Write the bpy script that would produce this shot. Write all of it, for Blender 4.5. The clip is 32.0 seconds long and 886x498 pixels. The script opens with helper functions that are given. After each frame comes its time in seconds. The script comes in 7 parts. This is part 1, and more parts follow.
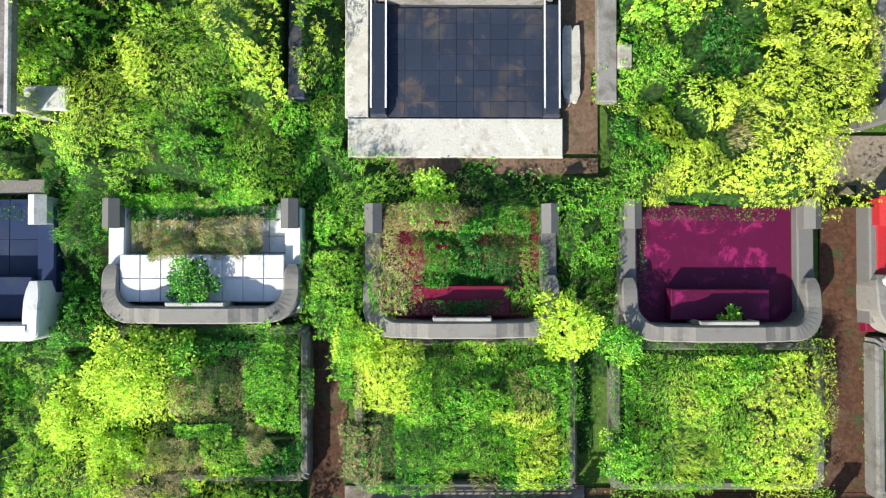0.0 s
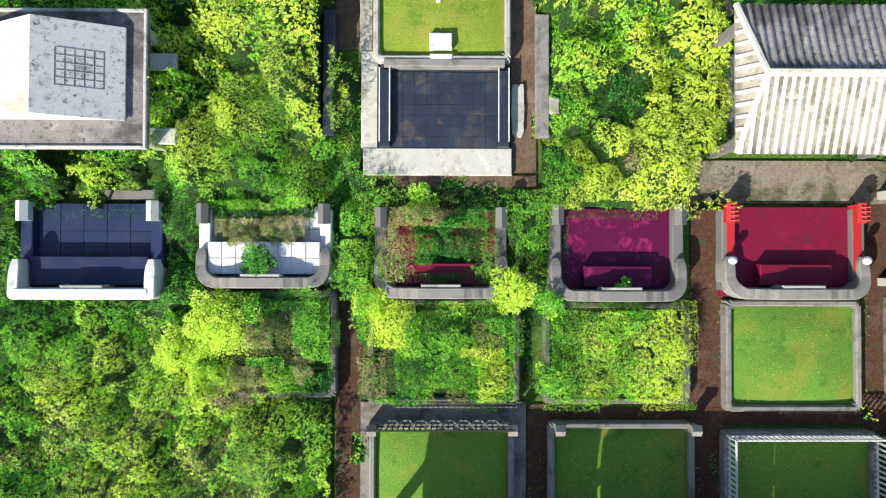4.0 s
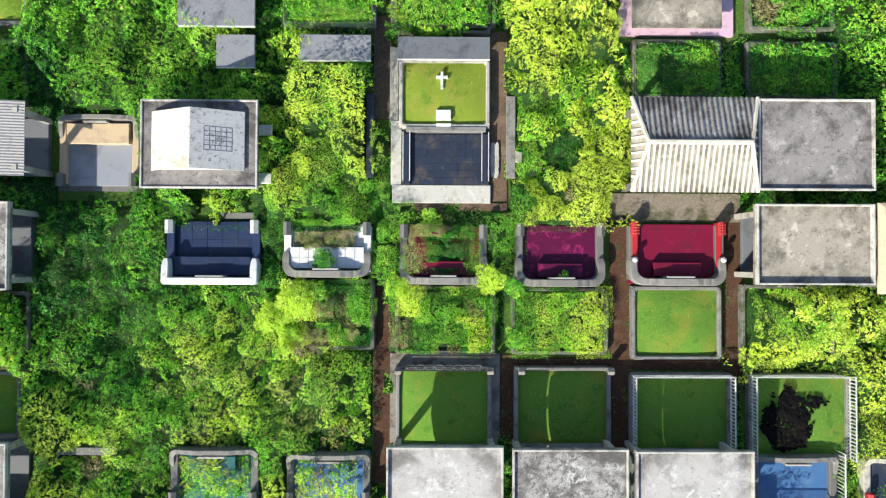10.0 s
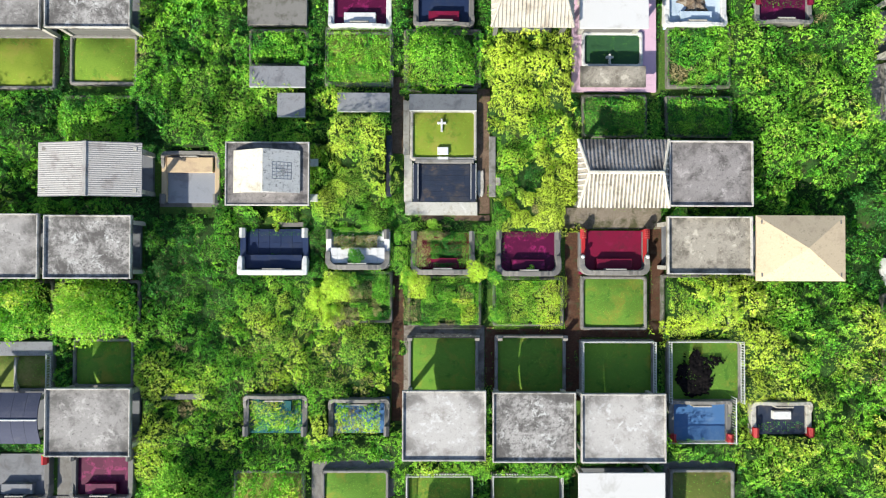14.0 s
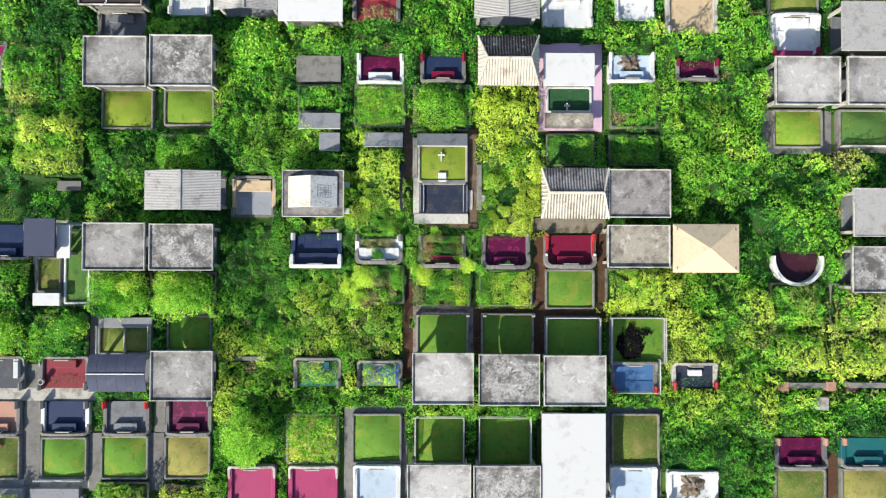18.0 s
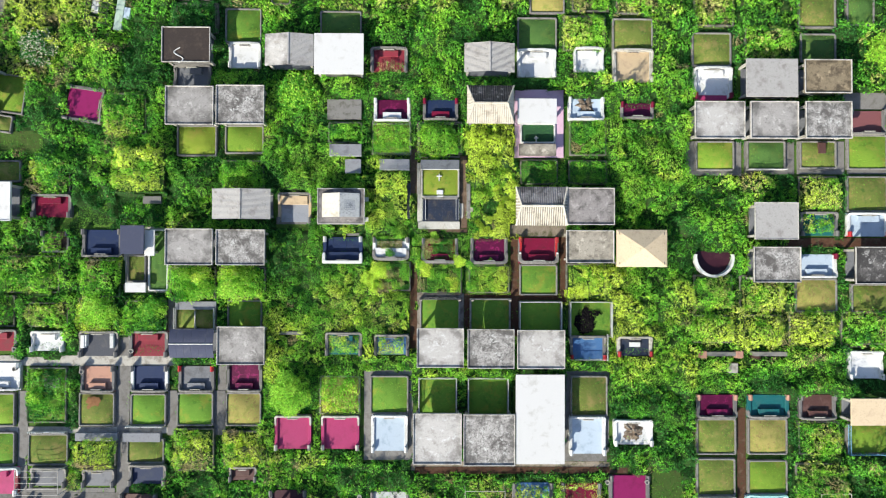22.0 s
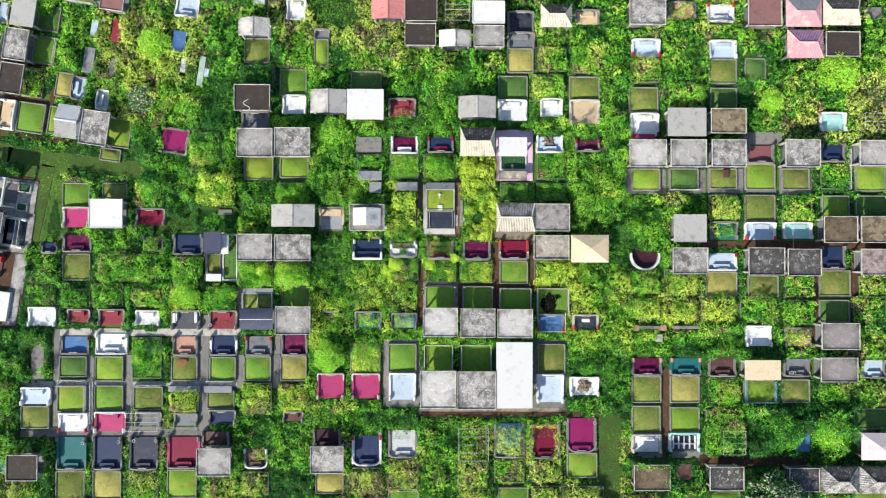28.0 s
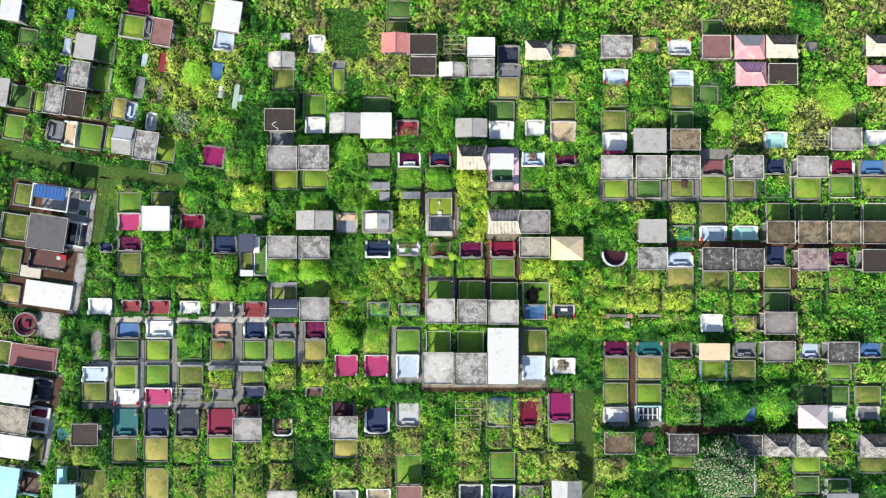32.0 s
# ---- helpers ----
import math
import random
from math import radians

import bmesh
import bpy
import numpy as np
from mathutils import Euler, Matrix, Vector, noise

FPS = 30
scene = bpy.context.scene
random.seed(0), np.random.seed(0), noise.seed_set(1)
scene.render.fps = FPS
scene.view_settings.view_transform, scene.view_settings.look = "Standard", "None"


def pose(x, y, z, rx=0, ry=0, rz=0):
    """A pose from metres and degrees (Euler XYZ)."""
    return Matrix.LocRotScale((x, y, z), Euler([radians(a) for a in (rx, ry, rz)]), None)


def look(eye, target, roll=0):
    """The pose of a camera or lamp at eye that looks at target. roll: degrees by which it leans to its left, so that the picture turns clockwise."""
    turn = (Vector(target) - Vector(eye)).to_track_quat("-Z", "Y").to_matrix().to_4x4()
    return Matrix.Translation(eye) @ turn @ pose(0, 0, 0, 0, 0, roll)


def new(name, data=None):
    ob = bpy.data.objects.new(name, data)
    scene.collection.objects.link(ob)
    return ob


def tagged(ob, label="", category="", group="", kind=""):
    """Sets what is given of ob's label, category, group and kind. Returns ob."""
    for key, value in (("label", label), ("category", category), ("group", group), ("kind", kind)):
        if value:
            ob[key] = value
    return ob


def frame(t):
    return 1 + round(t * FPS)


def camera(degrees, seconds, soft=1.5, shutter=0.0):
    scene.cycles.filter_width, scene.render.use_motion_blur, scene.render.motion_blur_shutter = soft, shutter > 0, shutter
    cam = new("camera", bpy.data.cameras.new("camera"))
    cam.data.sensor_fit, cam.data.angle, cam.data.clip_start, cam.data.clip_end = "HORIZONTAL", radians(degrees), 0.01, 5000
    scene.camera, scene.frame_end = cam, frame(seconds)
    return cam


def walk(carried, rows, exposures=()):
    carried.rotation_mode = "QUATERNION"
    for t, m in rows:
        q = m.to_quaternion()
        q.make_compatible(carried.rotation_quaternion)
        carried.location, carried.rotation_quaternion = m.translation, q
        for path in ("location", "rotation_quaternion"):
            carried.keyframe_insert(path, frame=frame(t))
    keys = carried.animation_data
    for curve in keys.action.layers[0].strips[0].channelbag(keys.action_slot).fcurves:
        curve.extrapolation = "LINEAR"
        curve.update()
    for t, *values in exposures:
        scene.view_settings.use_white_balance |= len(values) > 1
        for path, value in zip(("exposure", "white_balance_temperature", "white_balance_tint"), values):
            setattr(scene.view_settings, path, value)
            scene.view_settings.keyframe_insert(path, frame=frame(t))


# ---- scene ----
cam = camera(71, 32.0, soft=1.18)
PATH = [
    (0, pose(0.006, 0.006, 12.11, 0.93, -0.54, 0.03)),
    (1, pose(0.093, -0.143, 13.38, 0.93, -0.54, 0.06)),
    (2, pose(0.224, -0.250, 14.76, 0.93, -0.54, 0.08)),
    (3, pose(0.321, -0.331, 16.16, 0.93, -0.54, 0.11)),
    (3.5, pose(0.356, -0.358, 16.83, 0.93, -0.54, 0.12)),
    (5.5, pose(0.310, -0.381, 19.32, 0.93, -0.54, 0.20)),
    (6, pose(0.274, -0.372, 20.00, 0.93, -0.54, 0.21)),
    (7, pose(0.237, -0.378, 21.47, 0.93, -0.54, 0.21)),
    (8, pose(0.212, -0.380, 23.01, 0.93, -0.54, 0.22)),
    (9, pose(0.198, -0.383, 24.57, 0.93, -0.54, 0.22)),
    (10, pose(0.195, -0.392, 26.25, 0.93, -0.54, 0.22)),
    (11, pose(0.184, -0.420, 28.24, 0.93, -0.54, 0.21)),
    (12, pose(0.166, -0.454, 30.53, 0.93, -0.54, 0.19)),
    (13, pose(0.143, -0.505, 33.04, 0.93, -0.54, 0.17)),
    (14, pose(0.132, -0.547, 35.66, 0.93, -0.54, 0.15)),
    (14.5, pose(0.137, -0.573, 36.96, 0.93, -0.54, 0.14)),
    (16.5, pose(0.095, -0.683, 42.72, 0.93, -0.54, 0.15)),
    (17, pose(0.081, -0.712, 44.32, 0.93, -0.54, 0.16)),
    (18, pose(0.069, -0.758, 47.64, 0.93, -0.54, 0.18)),
    (19, pose(0.124, -0.818, 51.10, 0.93, -0.54, 0.20)),
    (20, pose(0.201, -0.895, 54.59, 0.93, -0.54, 0.20)),
    (21, pose(0.224, -0.947, 58.09, 0.93, -0.54, 0.20)),
    (22, pose(0.194, -1.003, 61.60, 0.93, -0.54, 0.19)),
    (23, pose(0.128, -1.053, 65.05, 0.93, -0.54, 0.19)),
    (24, pose(0.095, -1.109, 68.54, 0.93, -0.54, 0.20)),
    (25, pose(0.087, -1.168, 71.97, 0.93, -0.54, 0.20)),
    (25.5, pose(0.086, -1.189, 73.68, 0.93, -0.54, 0.21)),
    (27.5, pose(0.059, -1.304, 80.60, 0.93, -0.54, 0.21)),
    (28, pose(0.067, -1.332, 82.33, 0.93, -0.54, 0.21)),
    (29, pose(0.078, -1.394, 85.82, 0.93, -0.54, 0.21)),
    (30, pose(0.076, -1.459, 89.33, 0.93, -0.54, 0.21)),
    (31, pose(0.080, -1.514, 92.81, 0.93, -0.54, 0.22)),
    (32, pose(0.057, -1.606, 96.38, 0.93, -0.54, 0.21)),
]
walk(cam, PATH, [(0, 0.88), (3, 0.84), (6, 0.86), (12, 0.73), (20, 0.67), (32, 0.72)])

# ---- daylight ----
SUN_EL, SUN_TO = 31.0, (0.61, 0.792)      # elevation; way over the ground in which the light travels
world = bpy.data.worlds.new("sky")
scene.world = world
world.use_nodes = True
wn = world.node_tree.nodes
sky = wn.new("ShaderNodeTexSky")
sky.sky_type, sky.sun_disc = "NISHITA", False
sky.sun_elevation, sky.sun_rotation = radians(SUN_EL), math.atan2(-SUN_TO[0], -SUN_TO[1])
world.node_tree.links.new(sky.outputs[0], wn["Background"].inputs[0])
wn["Background"].inputs[1].default_value = 0.118
sun = new("sun", bpy.data.lights.new("sun", "SUN"))
sun.data.energy, sun.data.angle, sun.data.color = 5.0, radians(0.6), (1.0, 0.95, 0.81)
sun.matrix_world = look((0, 0, 60), (60 * SUN_TO[0] / math.tan(radians(SUN_EL)), 60 * SUN_TO[1] / math.tan(radians(SUN_EL)), 0))

# ---- materials ----
MATS, DULL = {}, 0.74


def mat(name, a, b, rough=0.8, grain=30.0, stain=None, amount=0.5, size=0.8, bump=0.15, vary=0.12, metal=0.0, through_light=0.0, gloss=0.35, blotch=None, speck=None, edge=None, lichen=False):
    """A weathered surface: a to b by fine grain, stains with a shape of their own, a little change from piece to piece."""
    if name in MATS:
        return MATS[name]
    if not through_light:      # sun-bleached, dusty surfaces: all paint and stone a little duller than new
        a, b, stain, blotch, speck, edge = (tuple(DULL * q for q in c) if c else None for c in (a, b, stain, blotch, speck, edge))
    m = MATS[name] = bpy.data.materials.new(name)
    m.use_nodes = True
    n, l = m.node_tree.nodes, m.node_tree.links
    p = n["Principled BSDF"]
    p.inputs["Roughness"].default_value, p.inputs["Metallic"].default_value = rough, metal
    p.inputs["Specular IOR Level"].default_value = 0.24 if through_light else gloss
    g = n.new("ShaderNodeNewGeometry")
    fine, big = n.new("ShaderNodeTexNoise"), n.new("ShaderNodeTexNoise")
    fine.inputs["Scale"].default_value, fine.inputs["Detail"].default_value = grain, 4
    big.inputs["Scale"].default_value, big.inputs["Detail"].default_value = 1 / size, 7
    big.inputs["Roughness"].default_value, big.inputs["Distortion"].default_value = 0.70, 0.3
    for t in (fine, big):
        l.new(g.outputs["Position"], t.inputs["Vector"])

    def mix(f, c1, c2):
        k = n.new("ShaderNodeMix")
        k.data_type = "RGBA"
        for s, v in ((k.inputs[0], f), (k.inputs[6], c1), (k.inputs[7], c2)):
            if hasattr(v, "is_linked"):
                l.new(v, s)
            else:
                s.default_value = v if not isinstance(v, tuple) else (*v, 1)
        return k.outputs[2]

    def ramp(f, lo, hi):
        k = n.new("ShaderNodeMapRange")
        k.inputs[1].default_value, k.inputs[2].default_value = lo, hi
        l.new(f, k.inputs[0])
        return k.outputs[0]

    c = mix(ramp(fine.outputs[0], 0.36, 0.64), a, b)
    if stain:
        c = mix(ramp(big.outputs[0], 0.62 - 0.25 * amount, 0.75 - 0.22 * amount), c, stain)
    else:
        c = mix(ramp(big.outputs[0], 0.4, 0.62), c, mix(0.35, b, a))
    if blotch:
        third = n.new("ShaderNodeTexNoise")
        third.inputs["Scale"].default_value, third.inputs["Detail"].default_value, third.inputs["Distortion"].default_value = 1.9 / size, 8, 0.3
        third.inputs["Roughness"].default_value = 0.72
        l.new(g.outputs["Position"], third.inputs["Vector"])
        c = mix(ramp(third.outputs[0], 0.55, 0.63), c, blotch)
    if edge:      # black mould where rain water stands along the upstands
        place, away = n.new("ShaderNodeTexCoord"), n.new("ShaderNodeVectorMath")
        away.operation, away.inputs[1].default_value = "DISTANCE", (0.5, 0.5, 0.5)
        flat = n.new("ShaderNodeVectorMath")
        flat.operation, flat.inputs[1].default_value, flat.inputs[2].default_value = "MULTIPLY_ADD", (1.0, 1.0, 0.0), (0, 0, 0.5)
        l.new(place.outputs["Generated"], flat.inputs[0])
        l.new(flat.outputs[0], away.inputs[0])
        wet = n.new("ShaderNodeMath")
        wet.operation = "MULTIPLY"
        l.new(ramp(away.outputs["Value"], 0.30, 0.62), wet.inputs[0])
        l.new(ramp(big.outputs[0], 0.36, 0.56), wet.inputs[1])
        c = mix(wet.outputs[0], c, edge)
    if speck:
        dots = n.new("ShaderNodeTexNoise")
        dots.inputs["Scale"].default_value, dots.inputs["Detail"].default_value, dots.inputs["Roughness"].default_value = 6.5, 9, 0.78
        l.new(g.outputs["Position"], dots.inputs["Vector"])
        c = mix(ramp(dots.outputs[0], *((0.50, 0.60) if lichen else (0.56, 0.64))), c, speck)
    h = n.new("ShaderNodeHueSaturation")
    info = n.new("ShaderNodeObjectInfo")
    r = n.new("ShaderNodeMapRange")
    r.inputs[3].default_value, r.inputs[4].default_value = 1 - vary, 1 + vary
    l.new(g.outputs["Random Per Island"] if through_light else info.outputs["Random"], r.inputs[0])
    l.new(r.outputs[0], h.inputs["Value"])
    l.new(c, h.inputs["Color"])
    l.new(h.outputs[0], p.inputs["Base Color"])
    if bump:
        k = n.new("ShaderNodeBump")
        k.inputs["Strength"].default_value, k.inputs["Distance"].default_value = bump, 0.02
        l.new(fine.outputs[0], k.inputs["Height"])
        l.new(k.outputs[0], p.inputs["Normal"])
    if through_light:
        t, s = n.new("ShaderNodeBsdfTranslucent"), n.new("ShaderNodeMixShader")
        s.inputs[0].default_value = through_light
        l.new(h.outputs[0], t.inputs[0])
        l.new(p.outputs[0], s.inputs[1])
        l.new(t.outputs[0], s.inputs[2])
        l.new(s.outputs[0], n["Material Output"].inputs[0])
    return m


def concrete(kind):
    a, b, s, am = {
        "rim": ((0.52, 0.50, 0.47), (0.66, 0.64, 0.61), (0.26, 0.245, 0.225), 0.55),
        "grey": ((0.37, 0.355, 0.345), (0.46, 0.44, 0.43), (0.24, 0.228, 0.22), 0.45),
        "stained": ((0.40, 0.385, 0.375), (0.58, 0.56, 0.545), (0.13, 0.12, 0.115), 0.68),
        "pale": ((0.53, 0.51, 0.495), (0.61, 0.59, 0.575), (0.38, 0.355, 0.335), 0.42),
        "white": ((0.72, 0.72, 0.73), (0.78, 0.78, 0.78), (0.60, 0.59, 0.58), 0.3),
        "brown": ((0.036, 0.027, 0.025), (0.056, 0.042, 0.037), (0.095, 0.070, 0.056), 0.35),
        "bone": ((0.60, 0.55, 0.47), (0.69, 0.64, 0.55), (0.40, 0.35, 0.29), 0.4),
        "tan": ((0.24, 0.19, 0.125), (0.33, 0.265, 0.175), (0.10, 0.076, 0.052), 0.65),
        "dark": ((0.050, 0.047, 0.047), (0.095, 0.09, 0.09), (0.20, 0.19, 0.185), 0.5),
        "rust": ((0.26, 0.13, 0.125), (0.31, 0.16, 0.15), (0.19, 0.10, 0.095), 0.4),
        "redsheet": ((0.62, 0.22, 0.22), (0.70, 0.30, 0.29), (0.50, 0.18, 0.17), 0.3),
        "cream": ((0.76, 0.60, 0.40), (0.84, 0.68, 0.48), (0.66, 0.50, 0.35), 0.3),
        "metal": ((0.42, 0.41, 0.405), (0.52, 0.505, 0.495), (0.31, 0.29, 0.28), 0.4),
        "solar": ((0.055, 0.065, 0.12), (0.075, 0.085, 0.14), (0.10, 0.11, 0.16), 0.3),
        "slate": ((0.25, 0.26, 0.29), (0.31, 0.32, 0.35), (0.19, 0.19, 0.21), 0.4),
        "bluestone": ((0.15, 0.165, 0.19), (0.20, 0.215, 0.24), (0.11, 0.12, 0.14), 0.4),
        "blue": ((0.03, 0.11, 0.34), (0.045, 0.14, 0.40), (0.06, 0.16, 0.40), 0.3),
        "pinkroof": ((0.66, 0.27, 0.33), (0.74, 0.36, 0.42), (0.72, 0.55, 0.50), 0.5),
        "lilacroof": ((0.36, 0.20, 0.34), (0.44, 0.27, 0.42), (0.22, 0.14, 0.22), 0.5),
        "palepink": ((0.66, 0.55, 0.58), (0.72, 0.61, 0.63), (0.55, 0.48, 0.50), 0.4),
        "tan2": ((0.135, 0.10, 0.065), (0.19, 0.145, 0.095), (0.085, 0.063, 0.043), 0.5),
        "rosestain": ((0.34, 0.27, 0.27), (0.42, 0.34, 0.33), (0.17, 0.12, 0.12), 0.7),
        "grey2": ((0.26, 0.235, 0.23), (0.32, 0.29, 0.285), (0.38, 0.35, 0.34), 0.4),
        "mauve": ((0.27, 0.25, 0.248), (0.37, 0.345, 0.34), (0.12, 0.11, 0.107), 0.5),
        "ivory": ((0.70, 0.65, 0.55), (0.80, 0.75, 0.65), (0.46, 0.42, 0.35), 0.4),
        "fawn": ((0.37, 0.335, 0.28), (0.48, 0.44, 0.37), (0.19, 0.165, 0.135), 0.5),
        "taupe": ((0.125, 0.115, 0.13), (0.16, 0.15, 0.165), (0.10, 0.092, 0.10), 0.4),
        "cyan": ((0.38, 0.78, 0.80), (0.44, 0.83, 0.85), (0.62, 0.80, 0.80), 0.3),
    }[kind]
    light = (0.46, 0.45, 0.44) if kind == "dark" else tuple(min(0.72, 1.3 * q) for q in b) if kind in ("grey", "stained", "tan", "pale", "grey2", "rosestain", "tan2", "fawn", "mauve") else None
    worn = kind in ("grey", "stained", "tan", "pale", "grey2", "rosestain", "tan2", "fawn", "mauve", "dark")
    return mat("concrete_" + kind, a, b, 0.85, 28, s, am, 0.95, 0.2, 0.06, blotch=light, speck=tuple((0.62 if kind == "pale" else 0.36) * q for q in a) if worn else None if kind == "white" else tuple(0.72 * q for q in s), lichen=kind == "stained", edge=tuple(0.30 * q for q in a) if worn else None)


def tile(kind):
    a, b, s = {
        "black": ((0.024, 0.034, 0.062), (0.036, 0.048, 0.080), (0.075, 0.072, 0.080)),
        "navy": ((0.018, 0.034, 0.092), (0.026, 0.044, 0.115), (0.040, 0.055, 0.105)),
        "white": ((0.77, 0.78, 0.80), (0.84, 0.85, 0.87), (0.58, 0.58, 0.56)),
        "crimson": ((0.185, 0.007, 0.036), (0.225, 0.010, 0.045), (0.14, 0.016, 0.034)),
        "magenta": ((0.092, 0.005, 0.040), (0.118, 0.007, 0.050), (0.17, 0.012, 0.070)),
        "fuchsia": ((0.25, 0.014, 0.105), (0.31, 0.020, 0.13), (0.21, 0.014, 0.085)),
        "bleached": ((0.58, 0.59, 0.61), (0.66, 0.67, 0.69), (0.36, 0.35, 0.35)),
        "slate": ((0.075, 0.080, 0.10), (0.10, 0.105, 0.125), (0.12, 0.12, 0.13)),
        "pink": ((0.44, 0.042, 0.155), (0.50, 0.060, 0.19), (0.37, 0.045, 0.135)),
        "red": ((0.27, 0.035, 0.055), (0.33, 0.05, 0.07), (0.22, 0.06, 0.065)),
        "teal": ((0.015, 0.13, 0.14), (0.02, 0.16, 0.17), (0.05, 0.15, 0.15)),
        "blue": ((0.07, 0.18, 0.40), (0.09, 0.21, 0.45), (0.14, 0.25, 0.45)),
        "skyblue": ((0.50, 0.62, 0.76), (0.58, 0.68, 0.80), (0.40, 0.50, 0.62)),
        "grey": ((0.19, 0.20, 0.225), (0.24, 0.25, 0.275), (0.14, 0.14, 0.15)),
        "bluegrey": ((0.30, 0.32, 0.37), (0.35, 0.37, 0.42), (0.24, 0.25, 0.29)),
        "beige": ((0.62, 0.47, 0.30), (0.70, 0.54, 0.36), (0.50, 0.37, 0.26)),
        "salmon": ((0.48, 0.26, 0.19), (0.54, 0.30, 0.22), (0.38, 0.21, 0.17)),
        "rust": ((0.24, 0.09, 0.10), (0.29, 0.115, 0.12), (0.20, 0.09, 0.09)),
        "tan": ((0.40, 0.32, 0.22), (0.46, 0.37, 0.26), (0.30, 0.24, 0.17)),
        "brown": ((0.10, 0.05, 0.045), (0.13, 0.065, 0.058), (0.17, 0.10, 0.09)),
        "maroon": ((0.045, 0.012, 0.022), (0.060, 0.017, 0.030), (0.08, 0.03, 0.04)),
        "cyan": ((0.35, 0.66, 0.66), (0.42, 0.72, 0.72), (0.50, 0.62, 0.62)),
    }[kind]
    # brighter blotches: sunlit spots on magenta and black floors put into tile colour
    bright_blotch = {"magenta": (0.30, 0.020, 0.125), "black": (0.095, 0.080, 0.078), "crimson": (0.24, 0.012, 0.055)}.get(kind)
    return mat("tile_" + kind, a, b, 0.45, 60, s, 0.4, 0.9, 0.04, 0.10, gloss=0.26, blotch=bright_blotch)


STONE = mat("grey_granite", (0.150, 0.147, 0.146), (0.212, 0.207, 0.205), 0.7, 80, (0.17, 0.165, 0.16), 0.5, 0.5, 0.2)
# paler copy of the granite: sun on the back wall tops put into colour
HEAD = mat("sunlit_granite", (0.225, 0.215, 0.20), (0.315, 0.30, 0.28), 0.75, 60, (0.20, 0.19, 0.175), 0.5, 0.45, 0.2)
LANE = mat("trodden_grass", (0.048, 0.100, 0.016), (0.082, 0.145, 0.023), 0.95, 12, (0.07, 0.058, 0.024), 0.35, 1.6, 0.6)
PALE = mat("pale_cement", (0.46, 0.44, 0.40), (0.56, 0.54, 0.49), 0.85, 40, (0.28, 0.255, 0.22), 0.5, 0.7, 0.2)
KERB = mat("weathered_kerb", (0.215, 0.208, 0.20), (0.30, 0.29, 0.28), 0.9, 40, (0.14, 0.135, 0.115), 0.5, 0.5, 0.3)
MOSSY = mat("mossy_kerb", (0.15, 0.145, 0.13), (0.23, 0.22, 0.20), 0.95, 40, (0.075, 0.085, 0.05), 0.55, 0.5, 0.4, blotch=(0.07, 0.105, 0.035))
DIRT = mat("red_brown_dirt", (0.066, 0.028, 0.015), (0.118, 0.054, 0.030), 0.9, 14, (0.15, 0.105, 0.072), 0.32, 0.8, 0.7, blotch=(0.055, 0.066, 0.026))
MUD = mat("trodden_mud", (0.26, 0.215, 0.165), (0.36, 0.305, 0.245), 0.95, 12, (0.105, 0.105, 0.05), 0.55, 0.9, 0.7, blotch=(0.38, 0.33, 0.27))
CEMENT = mat("grey_cement_paving", (0.195, 0.188, 0.182), (0.275, 0.265, 0.255), 0.9, 25, (0.17, 0.16, 0.145), 0.55, 0.7, 0.3)
PAVE = mat("dirty_paving", (0.24, 0.215, 0.185), (0.33, 0.30, 0.265), 0.9, 25, (0.13, 0.105, 0.085), 0.65, 0.7, 0.3)
WASHED = mat("whitewashed_cement", (0.58, 0.56, 0.51), (0.68, 0.67, 0.62), 0.85, 35, (0.42, 0.38, 0.31), 0.45, 0.6, 0.15, blotch=(0.74, 0.73, 0.69), speck=(0.46, 0.43, 0.37))
WETMUD = mat("wet_brown_mud", (0.125, 0.078, 0.050), (0.185, 0.122, 0.082), 0.8, 12, (0.23, 0.165, 0.115), 0.4, 0.9, 0.6, blotch=(0.085, 0.075, 0.035))
WHITE = mat("white_paint", (0.70, 0.71, 0.71), (0.78, 0.79, 0.79), 0.6, 30, (0.50, 0.49, 0.47), 0.35, 0.4, 0.08)
MINT = mat("mint_paint", (0.50, 0.66, 0.56), (0.58, 0.73, 0.64), 0.6, 30, (0.40, 0.48, 0.40), 0.35, 0.4, 0.08)
REDPAINT = mat("red_paint", (0.44, 0.022, 0.028), (0.50, 0.03, 0.036), 0.5, 30, (0.42, 0.04, 0.035), 0.3, 0.4, 0.08)
PINKWASH = mat("lilac_pink_paint", (0.66, 0.44, 0.58), (0.72, 0.50, 0.63), 0.7, 30, (0.52, 0.38, 0.47), 0.3, 0.6, 0.1)
SOIL = mat("ground_weeds", (0.058, 0.130, 0.018), (0.100, 0.190, 0.028), 0.95, 9, (0.075, 0.062, 0.030), 0.28, 1.6, 0.6)
BARK = mat("bark", (0.10, 0.075, 0.05), (0.15, 0.115, 0.08), 0.9, 30, None, bump=0.4)
